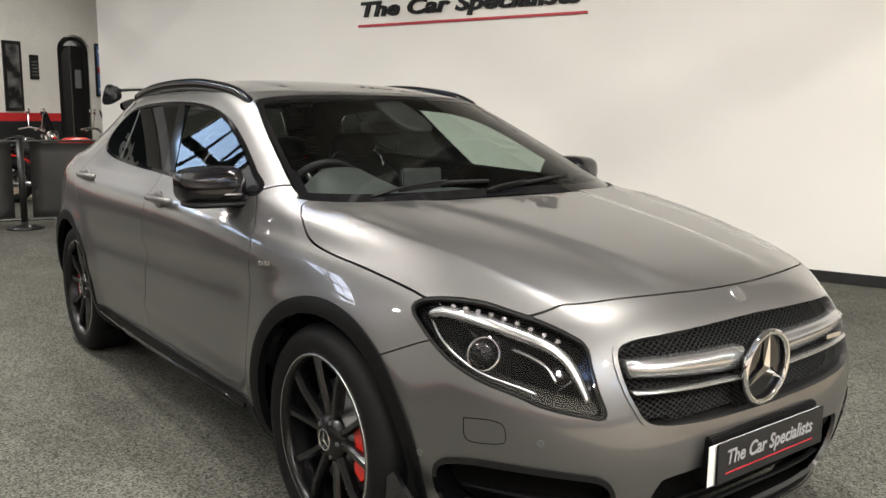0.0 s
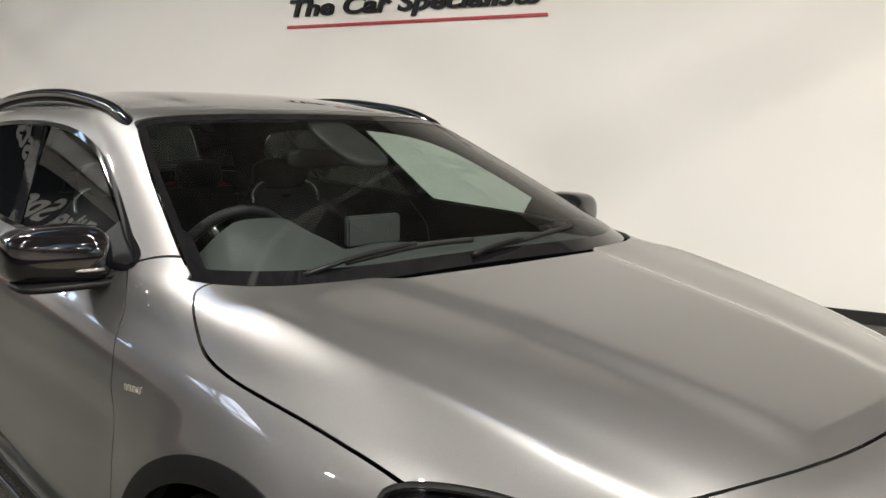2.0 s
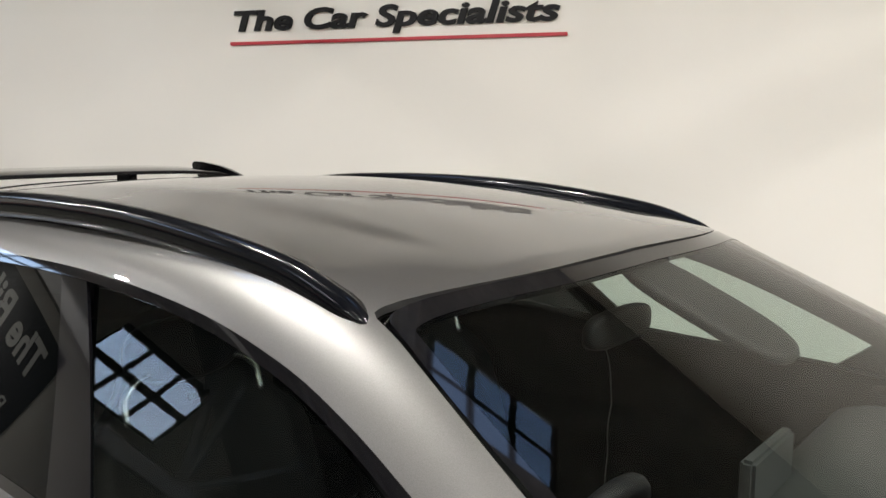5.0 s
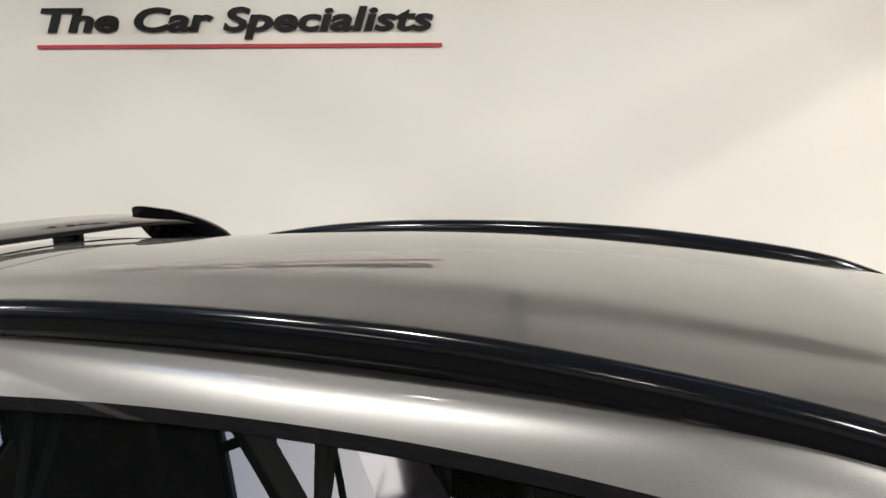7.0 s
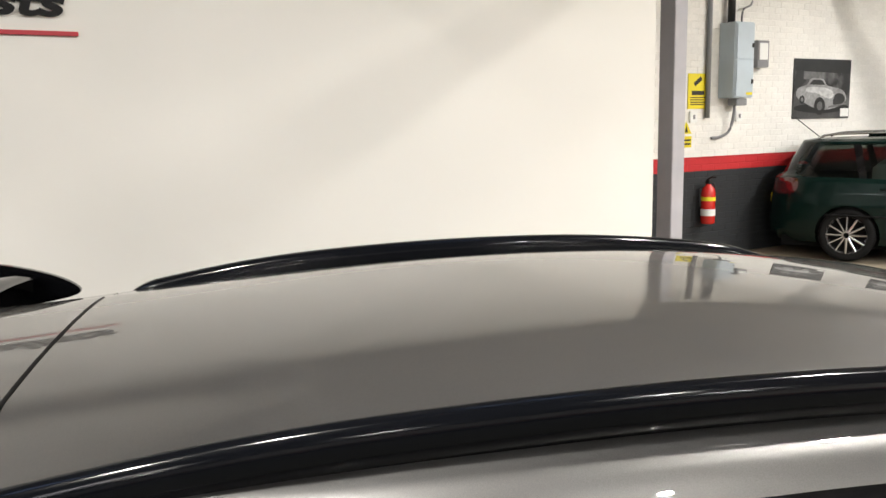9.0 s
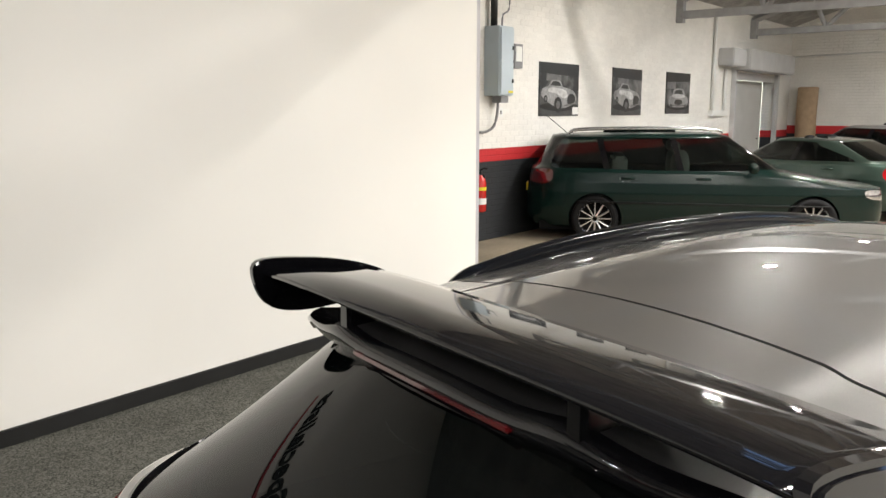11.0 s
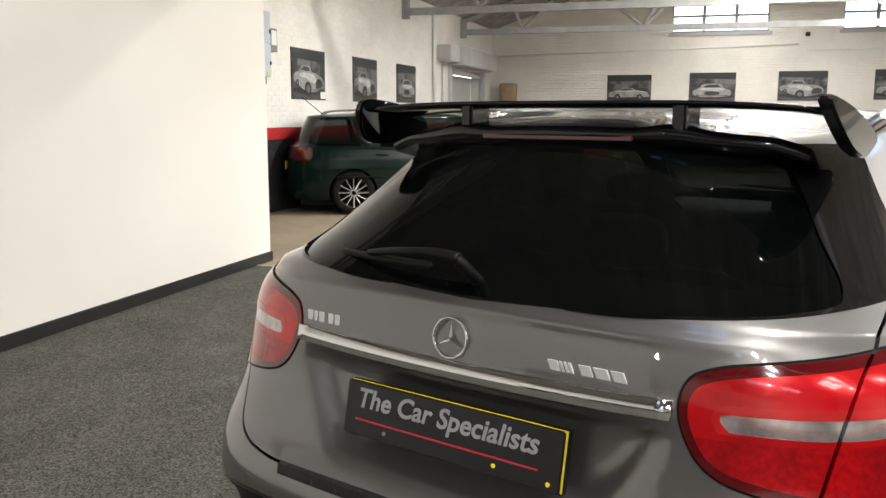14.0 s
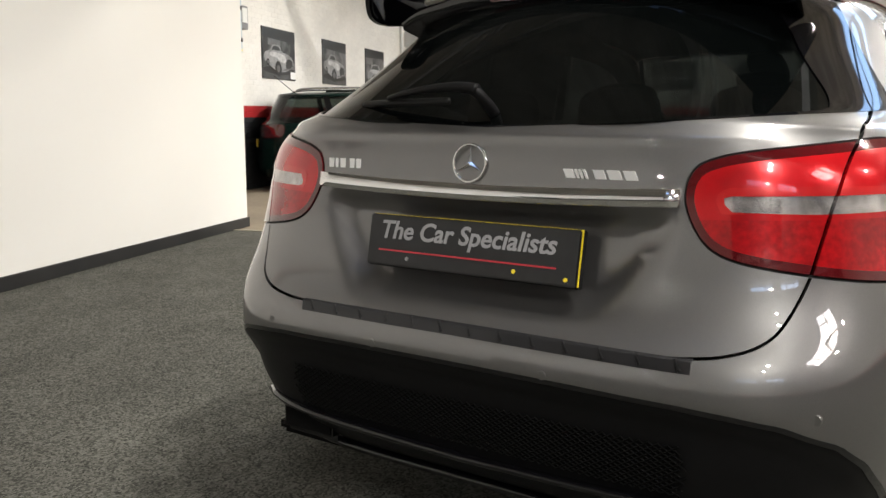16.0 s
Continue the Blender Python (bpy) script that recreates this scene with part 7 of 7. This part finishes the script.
part("poster_ground", box(U_LEFT + 0.035, 3.08, 1.65, U_LEFT + 0.038, 3.71, 2.57), material("flag_blue", (0.10, 0.20, 0.45), 0.5), fl_)
for ang in (0.98, -0.98):
    part("flag_band", box(-0.6, -0.045, 0, 0.6, 0.045, 0.002, 0, Matrix.Translation((U_LEFT + 0.0385, 3.395, 2.11)) @ Matrix.Rotation(math.pi / 2, 4, "Y") @ Matrix.Rotation(ang - math.pi / 2, 4, "Z") @ Matrix.Diagonal((0.8, 1, 1, 1))), M_WHITEPL, fl_)
part("flag_band", box(U_LEFT + 0.041, 3.33, 1.65, U_LEFT + 0.044, 3.46, 2.57), M_EXTRED, fl_)
part("flag_band", box(U_LEFT + 0.0415, 3.08, 2.05, U_LEFT + 0.0445, 3.71, 2.17), M_EXTRED, fl_)

# ---- barrier with banners
def build_post(x, y):
    b = empty("barrier_post", "black steel barrier post on a round base", "barrier post", Matrix.Translation((x, y, 0)), "barrier posts")
    bm = bmesh.new()
    bm_revolve(bm, [(0.001, 0.0), (0.20, 0.0), (0.20, 0.02), (0.15, 0.035), (0.05, 0.05), (0.035, 0.08), (0.001, 0.08)], (0, 0, 0), (0, 0, 1), 32)
    part("post_base", bm, M_FRAMEBLK, b, "", True)
    part("post_tube", tube([(0, 0, 0.04), (0, 0, 1.0)], 0.036, 14), M_FRAMEBLK, b, "", True)
    bm = bmesh.new()
    bm_cyl(bm, (0, 0, 1.0), (0, 0, 1), 0.045, 0.045, 0.03, 20)
    part("post_cap", bm, M_FRAMEBLK, b)


BD = Vector((0.18, 0.983, 0)).normalized()
B0 = Vector((-6.78, -0.11, 0))
for k in (-1, 0, 1, 2):
    p = B0 + BD * 1.9 * k
    build_post(p.x, p.y)
    if k < 2:
        bn = empty("barrier_banner", "dark grey banner hung between barrier posts", "banner", Matrix.Translation(p) @ Matrix.Rotation(math.atan2(BD.y, BD.x), 4, "Z"), "barrier banners")
        bm = bmesh.new()
        G_ = [[bm.verts.new((0.09 + 1.72 * i / 14, 0.012 * math.sin(i * 0.9 + j * 0.5), 0.12 + 0.83 * j / 8)) for i in range(15)] for j in range(9)]
        for j in range(8):
            for i in range(14):
                bm.faces.new((G_[j][i], G_[j][i + 1], G_[j + 1][i + 1], G_[j + 1][i]))
        bmesh.ops.solidify(bm, geom=list(bm.faces), thickness=0.004)
        part("banner_sheet", bm, M_BANNER, bn, "", True)
        for z in (0.97, 0.10):
            part("cross_bar", tube([(0.03, 0, z), (1.87, 0, z)], 0.014, 8), M_FRAMEBLK, bn)


# ---- motorcycles behind the barrier
def build_bike(m, tank_mat, label):
    bk = empty("motorcycle", label, "motorcycle", m, "motorcycles")
    for x in (-0.72, 0.72):
        w = part("wheel", torus((x, 0, 0.32), (0, 1, 0), 0.26, 0.06, 36, 10), M_TYRE, bk, "", True)
        bm = bmesh.new()
        bm_cyl(bm, (x, -0.05, 0.32), (0, 1, 0), 0.05, 0.05, 0.1, 16)
        part("hub", bm, M_CHROME, w)
        for k in range(8):
            a_ = math.pi * k / 4
            part("spoke", tube([(x, 0, 0.32), (x + 0.22 * math.cos(a_), 0, 0.32 + 0.22 * math.sin(a_))], 0.006, 5), M_CHROME, w)
        part("mudguard", tube([(x + 0.36 * math.cos(a_), 0, 0.32 + 0.36 * math.sin(a_)) for a_ in np.linspace(0.4, 2.7, 9)], 0.06, 8, 0.3), tank_mat, bk, "", True)
    part("engine", blob(0.0, 0, 0.40, 0.24, 0.17, 0.20, 3.0), M_CHROME, bk, "bright engine block", True)
    part("fuel_tank", blob(0.16, 0, 0.80, 0.27, 0.14, 0.13, 2.4), tank_mat, bk, "", True)
    part("saddle", blob(-0.34, 0, 0.74, 0.32, 0.14, 0.07, 2.6), M_SEAT, bk, "black saddle", True)
    for s in (1, -1):
        part("fork", tube([(0.72, s * 0.09, 0.32), (0.50, s * 0.09, 0.95)], 0.026, 8), M_CHROME, bk, "chrome fork leg", True)
        part("handlebar", tube([tuple(p) for p in smooth([(0.50, 0, 1.0), (0.46, s * 0.15, 1.04), (0.38, s * 0.32, 1.06), (0.26, s * 0.40, 1.03)], False, 4)], 0.014, 8), M_CHROME, bk, "", True)
        part("mirror_stem", tube([(0.38, s * 0.30, 1.06), (0.40, s * 0.36, 1.28)], 0.006, 6), M_CHROME, bk)
        part("mirror", blob(0.40, s * 0.36, 1.30, 0.02, 0.06, 0.045), M_CHROME, bk, "round chrome mirror", True)
        part("exhaust_pipe", tube([(0.15, s * 0.17, 0.35), (-0.2, s * 0.2, 0.28), (-0.95, s * 0.2, 0.30)], 0.04, 10), M_CHROME, bk, "chrome exhaust pipe", True)
    part("headlamp", blob(0.62, 0, 0.93, 0.08, 0.09, 0.09), M_CHROME, bk, "chrome headlamp", True)
    part("windshield", extrude_outline([(-0.20, 0), (0.20, 0), (0.16, 0.30), (0, 0.36), (-0.16, 0.30)], (0, 1, 0), (-0.3, 0, 1), (0.60, 0, 0.98), 0.006), M_GLOSSBLACK, bk)
    part("frame_tube", tube([(0.5, 0, 0.9), (0.2, 0, 0.66), (-0.4, 0, 0.6), (-0.72, 0, 0.34)], 0.03, 8), M_FRAMEBLK, bk, "", True)


build_bike(BW @ Matrix.Translation((-12.6, 0.0, 0)) @ Matrix.Rotation(math.radians(60), 4, "Z"), M_EXTRED, "red and chrome motorcycle behind the barrier")
build_bike(BW @ Matrix.Translation((-13.2, -0.5, 0)) @ Matrix.Rotation(math.radians(75), 4, "Z"), M_GLOSSBLACK, "black and chrome motorcycle behind the barrier")
build_bike(BW @ Matrix.Translation((-13.4, 1.6, 0)) @ Matrix.Rotation(math.radians(55), 4, "Z"), M_SILVERCAR, "silver and black motorcycle behind the barrier")

# ---- the side behind the walk: dark sign, its strapline, low shapes
os_ = empty("dark_sign", "dark blue-black sign board with white italic lettering", "sign", BW @ Matrix.Translation((U_LEFT, -6.3, 0)) @ Matrix.Rotation(math.pi / 2, 4, "Z"))
part("sign_board", box(0, -0.06, 3.05, 4.3, -0.002, 4.05, 0.01), material("dark_sign_board", (0.012, 0.013, 0.022), 0.4), os_)
lettering("sign_lettering", "The Bike Specialists", 3.7, pose(0.3, -0.062, 3.50, 90, 0, 0), M_WHITEPL, os_, 0.004, 0.22, 0.03, height=0.42)
lettering("sign_strapline", "Purveyors of High End", 2.6, pose(0.3, -0.062, 3.18, 90, 0, 0), M_WHITEPL, os_, 0.004, 0.0, 0.01, height=0.17)
band = part("wall_band", box(U_LEFT + 0.02, V_OPP + 0.002, 0.9, U_BACK - 0.02, V_OPP + 0.012, 1.07), M_RED)
band.matrix_basis = BW
tagged(band, "red band along the side wall", "wall band", kind="structure")
lowb = part("wall_band", box(U_LEFT + 0.02, V_OPP + 0.002, 0.0, U_BACK - 0.02, V_OPP + 0.010, 0.9), M_BLACKP)
lowb.matrix_basis = BW
tagged(lowb, "black lower band of the side wall", "wall band", kind="structure")

# ================================================================ parked cars
M_DARKGLASS = glass("smoked_glass", (0.42, 0.48, 0.45), 0.45)


def build_parked(name, label, m, paint, fx, rx, w, base, roof, ws0, ws1, rt, rb, nose_z, belt, tail_z, estate=False, lamp_z=0.8, wheels=(1.36, -1.36)):
    """A parked car in the distance: lofted body, glazing, wheels, lamps."""
    c_ = empty(name, label, "car", m)
    zs = [base, base + 0.12, 0.45, 0.65, belt - 0.16, belt - 0.04, belt]
    rows_ = []
    wds = [0.90, 0.96, 0.99, 1.0, 0.985, 0.955, 0.93]
    for z, k in zip(zs, wds):
        t = (z - base) / (belt - base)
        f_ = fx - 0.10 * max(0, t - 0.45) - (0.08 if t < 0.1 else 0)
        r_ = rx + 0.08 * max(0, t - 0.5) + (0.08 if t < 0.1 else 0)
        zf = min(z, nose_z - 0.05 + 0.05 * t)
        zr = z if estate else min(z, tail_z)
        rows_.append((f_, r_, w * k, 4.0, 4.6, (zf, zf + 0.01, z, zr, zr)))
    rows_.append((fx - 0.55, rx + 0.10, w * 0.92, 4.0, 4.6, (nose_z + 0.06, nose_z + 0.07, belt + 0.005, tail_z, tail_z)))
    rows_.append((ws0, rb, w * 0.90, 5.5, 4.8, (belt + 0.005, belt + 0.01, belt + 0.01, tail_z + 0.01, tail_z + 0.01)))
    for t in (0.08, 0.35, 0.65, 0.92):
        rows_.append((ws0 + (ws1 - ws0) * t, rb + (rt - rb) * t, w * (0.90 - 0.20 * t), 5.5 - t, 4.8 - t * 0.8,
                      (belt + (roof - belt) * t, belt + (roof - belt) * t * 0.98, belt + 0.01 + (roof - belt - 0.03) * t, tail_z + (roof - tail_z - 0.02) * t, tail_z + (roof - tail_z - 0.01) * t)))
    rows_.append((ws1 - 0.08, rt + 0.10, w * 0.62, 4.2, 4.0, (roof - 0.01, roof - 0.012, roof - 0.015, roof - 0.03, roof - 0.025)))
    rows_.append((ws1 - 0.35, rt + 0.4, w * 0.35, 3.2, 3.2, (roof, roof, roof, roof - 0.01, roof - 0.01)))
    rows_.append((ws1 - 0.6, rt + 0.7, 0.0, 2.5, 2.5, (roof + 0.003, roof + 0.003, roof + 0.003, roof, roof)))
    n = 110
    ang = np.interp(np.linspace(0, al[-1], n), al, ph)
    R = []
    for f_, r_, b_, nf, nr, zz in rows_:
        x, y = plan(f_, r_, b_, nf, nr, ang)
        R.append(np.stack([x, y, cubic(np.linspace(0, math.pi, 5), zz, ang)], 1))
    R = np.array(R)
    S = []
    for i in range(len(R) - 1):
        a, b, c, d = R[max(i - 1, 0)], R[i], R[i + 1], R[min(i + 2, len(R) - 1)]
        for t in np.arange(5) / 5:
            S.append(b + (c - b) * (t * t * (3 - 2 * t)) * 0.5 + (c - b) * t * 0.5)
    S.append(R[-1])
    S = np.array(S)
    g = np.concatenate([S * np.array([1, -1, 1]), S[:, ::-1][:, 1:]], axis=1)
    nv, nu = g.shape[:2]
    nr_ = np.cross(np.gradient(g, axis=1), np.gradient(g, axis=0))
    nr_ /= np.maximum(np.linalg.norm(nr_, axis=2, keepdims=True), 1e-9)
    nr_[-1] = (0, 0, 1)
    if np.median(np.sign((nr_ * (g - np.array([0, 0, 0.7]))).sum(2))) < 0:
        nr_ = -nr_
    ii = np.arange(nv * nu).reshape(nv, nu)
    ii[:, -1] = ii[:, 0]
    a, b, c, d = ii[:-1, :-1].ravel(), ii[1:, :-1].ravel(), ii[1:, 1:].ravel(), ii[:-1, 1:].ravel()
    tr = np.concatenate([np.stack([a, b, c], 1), np.stack([a, c, d], 1)])
    if OUTW < 0:
        tr = tr[:, ::-1]
    sk = Skin(g.reshape(-1, 3), nr_.reshape(-1, 3))
    for ax in wheels:
        _, tr = sk.split(tr, lambda q: np.where(np.abs(q[:, 1]) > 0.5, np.hypot(q[:, 0] - ax, q[:, 2] - 0.31) - 0.345, 1.0))
    sw_ = np.array([(ws0 - 0.30, belt + 0.02), (ws1 + 0.05, roof - 0.09), (ws1 - 0.5, roof - 0.065), (rt + 0.30, roof - 0.085), (rt + (0.10 if estate else 0.25), roof - 0.13), (rb + (0.22 if estate else 0.55), belt + 0.05), (rb + 0.75, belt + 0.02)])
    win_, tr = sk.split(tr, lambda q: np.where((np.abs(q[:, 1]) > 0.35) & (q[:, 2] > belt), poly_sd(q[:, [0, 2]], smooth(sw_, True, 4)), 1.0))
    pill, win_ = sk.split(win_, lambda q: np.abs(q[:, 0] + 0.28 + 0.25 * (q[:, 2] - belt)) - 0.04)
    if estate:
        p2_, win_ = sk.split(win_, lambda q: np.abs(q[:, 0] + 1.22 + 0.25 * (q[:, 2] - belt)) - 0.04)
        pill = np.concatenate([pill, p2_])
    scr_, tr = sk.split(tr, lambda q: np.where((q[:, 0] > ws1 - 0.1) & (q[:, 2] > belt), np.maximum(np.maximum(q[:, 2] - (roof - 0.035), belt + 0.02 - q[:, 2]), np.abs(q[:, 1]) - (w * (0.84 - 0.22 * (q[:, 2] - belt) / (roof - belt)))), 1.0))
    rw_, tr = sk.split(tr, lambda q: np.where((q[:, 0] < rt + 0.25) & (q[:, 2] > tail_z), np.maximum(np.maximum(q[:, 2] - (roof - 0.06), tail_z + 0.04 - q[:, 2]), np.abs(q[:, 1]) - (w * (0.80 - 0.22 * (q[:, 2] - belt) / (roof - belt)))), 1.0))
    tl_, tr = sk.split(tr, lambda q: np.where(q[:, 0] < rx + 0.5, poly_sd(np.stack([-q[:, 0] - np.abs(q[:, 1]), q[:, 2]], 1), smooth([(-rx - w + 0.33, lamp_z - 0.06), (-rx - w + 0.33, lamp_z + 0.06), (-rx - w - 0.2, lamp_z + 0.10), (-rx - w - 0.2, lamp_z - 0.08)], True, 3)), 1.0))
    hl_, tr = sk.split(tr, lambda q: np.where(q[:, 0] > fx - 0.6, poly_sd(np.stack([q[:, 0] - np.abs(q[:, 1]), q[:, 2]], 1), smooth([(fx - w + 0.45, nose_z - 0.16), (fx - w + 0.42, nose_z - 0.05), (fx - w - 0.1, nose_z - 0.02), (fx - w - 0.1, nose_z - 0.12)], True, 3)), 1.0))
    sk.make("body", tr, paint, c_, "", 0.0, 0.015)
    # the sheet inside is coloured near-black for the cabin's shade
    sk.make("inner_shell", tr, M_SHADEBLACK, c_, "", -0.03, 0.0)
    for nm, tt, mt, lb in (("side_window", win_, M_DARKGLASS, "dark side glass"), ("window_pillar", pill, M_GLOSSBLACK, ""), ("windscreen", scr_, M_DARKGLASS, ""), ("rear_window", rw_, M_PRIVACY, ""), ("tail_lamp", tl_, M_REDDARK if estate else M_REDLENS, "red tail lamp"), ("headlamp", hl_, M_CLEARLAMP, "clear headlamp")):
        for isl in sk.islands(tt) if len(tt) else []:
            if len(isl) > 3:
                sk.make(nm, isl, mt, c_, lb, 0.0, 0.01)
    for ax in wheels:
        for s in (1, -1):
            o = Vector((0, s, 0))
            cc = Vector((ax, s * (w - 0.03), 0.31))
            bm = bmesh.new()
            bm_revolve(bm, [(0.22, 0.0), (0.26, 0.01), (0.30, 0.0), (0.31, -0.04), (0.31, -0.18), (0.22, -0.2)], cc, o, 36)
            bmesh.ops.recalc_face_normals(bm, faces=bm.faces)
            wl = part("wheel", bm, M_TYRE, c_, "silver multi-spoke wheel", True)
            bm = bmesh.new()
            bm_revolve(bm, [(0.225, 0.004), (0.222, -0.01), (0.205, -0.02), (0.20, -0.12)], cc, o, 36)
            part("rim", bm, M_SILVER, wl, "", True)
            for k in range(12):
                a_ = math.pi * k / 6
                part("spoke", tube([cc + Vector((math.cos(a_), 0, math.sin(a_))) * 0.03 - o * 0.01, cc + Vector((math.cos(a_), 0, math.sin(a_))) * 0.212 - o * 0.012], [0.014, 0.011], 5), M_SILVER, wl)
            # near-black disc: shade behind the spokes put into its colour
            bm = bmesh.new()
            bm_cyl(bm, cc - o * 0.12, o, 0.20, 0.20, 0.02, 24)
            part("brake_disc", bm, M_SHADEBLACK, wl)
    part("underbody", box(rx + 0.2, -w + 0.2, 0.14, fx - 0.2, w - 0.2, 0.26), M_SHADEBLACK, c_)
    for s in (1, -1):
        part("door_mirror", blob(ws0 - 0.42, s * (w + 0.10), belt + 0.05, 0.06, 0.10, 0.07), paint, c_, "", True)
        part("mirror_arm", tube([(ws0 - 0.42, s * (w - 0.06), belt + 0.02), (ws0 - 0.42, s * (w + 0.06), belt + 0.03)], 0.02, 8), M_TRIM, c_)
        for hx in (0.0, -0.95):
            part("door_handle", tube([(hx - 0.09, s * (w * 0.985), belt - 0.10), (hx, s * (w + 0.015), belt - 0.095), (hx + 0.09, s * (w * 0.985), belt - 0.10)], 0.012, 8), paint, c_, "", True)
        part("front_seat", blob(-0.25, s * 0.36, 0.90, 0.12, 0.22, 0.30, 3.0), M_DOORGREY if estate else M_SEAT, c_, "", True)
        part("headrest", blob(-0.32, s * 0.36, 1.24, 0.06, 0.12, 0.07, 3.0), M_DOORGREY if estate else M_SEAT, c_, "", True)
        part("side_trim", tube([(fx - 0.75, s * (w + 0.004), 0.52), (0.0, s * (w + 0.01), 0.53), (rx + 0.7, s * (w + 0.004), 0.54)], 0.012, 6), M_TRIM if estate else paint, c_)
        if estate:
            part("roof_rail", tube([tuple(p) for p in smooth([(ws1 - 0.05, s * w * 0.63, roof + 0.0), (ws1 - 0.2, s * w * 0.62, roof + 0.045), (-0.9, s * w * 0.61, roof + 0.05), (rt + 0.35, s * w * 0.60, roof + 0.03), (rt + 0.2, s * w * 0.60, roof - 0.02)], False, 4)], 0.014, 8), M_SILVER, c_, "silver roof rail", True)
    part("cabin_floor", box(rx + 0.4, -w + 0.15, 0.3, ws0 - 0.1, w - 0.15, 0.6), M_SHADEBLACK, c_)
    part("rear_seat", box(-1.15, -w + 0.25, 0.6, -0.95, w - 0.25, 1.12, 0.04), M_DOORGREY if estate else M_SEAT, c_)
    part("number_plate", box(rx - 0.012, -0.26, 0.62, rx + 0.03, 0.26, 0.73, 0.003), M_PLATEYEL, c_, "blank yellow number plate")
    return c_


est = build_parked("estate_car", "dark green estate car with silver rails by the brick wall", BW @ Matrix.Translation((5.10, -0.11, 0)) @ Matrix.Rotation(math.radians(-62.7), 4, "Z"), M_GREEN,
                   2.34, -2.30, 0.89, 0.20, 1.43, 1.00, 0.30, -1.95, -2.18, 0.74, 0.95, 0.98, True, 0.85)
part("aerial", tube([(-1.75, -0.3, 1.41), (-2.05, -0.32, 1.66)], 0.006, 6), M_BLACKINK, est, "thin roof aerial")
build_parked("coupe", "dark green-grey coupe with red tail lamps, parked nose to the wall", BW @ Matrix.Translation((9.35, -0.45, 0)) @ Matrix.Rotation(math.radians(74), 4, "Z"), M_GREYCAR,
             2.2, -2.15, 0.90, 0.18, 1.28, 0.85, 0.15, -0.95, -1.85, 0.72, 0.90, 0.90, False, 0.74)
build_parked("saloon", "light silver saloon with red tail lamps, parked nose to the wall", BW @ Matrix.Translation((12.7, -0.85, 0)) @ Matrix.Rotation(math.radians(78), 4, "Z"), M_SILVERCAR,
             2.4, -2.35, 0.92, 0.20, 1.44, 0.95, 0.20, -1.25, -2.05, 0.78, 0.98, 1.02, False, 0.88)

# ---------------------------------------------------------------- bricks of the painted wall
def brick_mesh(name, length, mat, h=0.0655, proud=0.0022):
    e = 0.002
    x, z, y = length / 2, h / 2, -proud
    v = [(-x, 0, -z), (x, 0, -z), (x, 0, z), (-x, 0, z), (-x + e, y, -z + e), (x - e, y, -z + e), (x - e, y, z - e), (-x + e, y, z - e)]
    f = [(4, 5, 6, 7), (0, 1, 5, 4), (1, 2, 6, 5), (2, 3, 7, 6), (3, 0, 4, 7)]
    me = bpy.data.meshes.new(name)
    me.from_pydata(v, [], f)
    me.materials.append(mat)
    return me, v, f


def brick_tint(name, color, island):
    m = material(name, color, 0.7, noise_scale=1.3, noise_amt=0.05, fine_scale=40, fine_amt=0.05, bump=0.25, bump_scale=45)
    nt = m.node_tree
    b = nt.nodes["Principled BSDF"]
    src_node = nt.nodes.new("ShaderNodeNewGeometry" if island else "ShaderNodeObjectInfo")
    r = nt.nodes.new("ShaderNodeMapRange")
    r.inputs["To Min"].default_value, r.inputs["To Max"].default_value = 0.965, 1.025
    nt.links.new(src_node.outputs["Random Per Island" if island else "Random"], r.inputs["Value"])
    vm = nt.nodes.new("ShaderNodeVectorMath")
    vm.operation = "SCALE"
    old = b.inputs["Base Color"].links[0]
    nt.links.new(old.from_socket, vm.inputs[0])
    nt.links.new(r.outputs[0], vm.inputs["Scale"])
    nt.links.new(vm.outputs[0], b.inputs["Base Color"])
    return m


rng = random.Random(5)
M_BRICK_ONE = brick_tint("white_painted_brick_face", (0.76, 0.74, 0.70), False)
M_BRICK_REST = brick_tint("white_painted_brick_faces", (0.76, 0.74, 0.70), True)
shared, bv, bf = brick_mesh("brick", 0.216, M_BRICK_ONE)
rest_v, rest_f = [], []
count = 0
for row in range(39):
    z = 1.22 + 0.0375 + row * 0.075
    for k in range(56):
        u = 0.30 + k * 0.225 + (0.1125 if row % 2 else 0.0)
        if u > 12.6:
            continue
        if 3.55 < u < 6.7 and row < 21 and count < 300:
            b_ = new("brick", shared)
            b_.parent = WALL_BRICK
            b_.matrix_basis = Matrix.Translation((u, V_BRICK, z))
            count += 1
        else:
            n_ = len(rest_v)
            dy = rng.uniform(-0.001, 0.001)
            rest_v += [(p[0] + u, (p[1] + dy if p[1] < 0 else 0) + V_BRICK, p[2] + z) for p in bv]
            rest_f += [tuple(i + n_ for i in f) for f in bf]
me = bpy.data.meshes.new("brick_courses")
me.from_pydata(rest_v, [], rest_f)
me.materials.append(M_BRICK_REST)
rb = new("brick_courses", me)
rb.parent = WALL_BRICK
tagged(rb, "white-painted brick courses", kind="stuff")
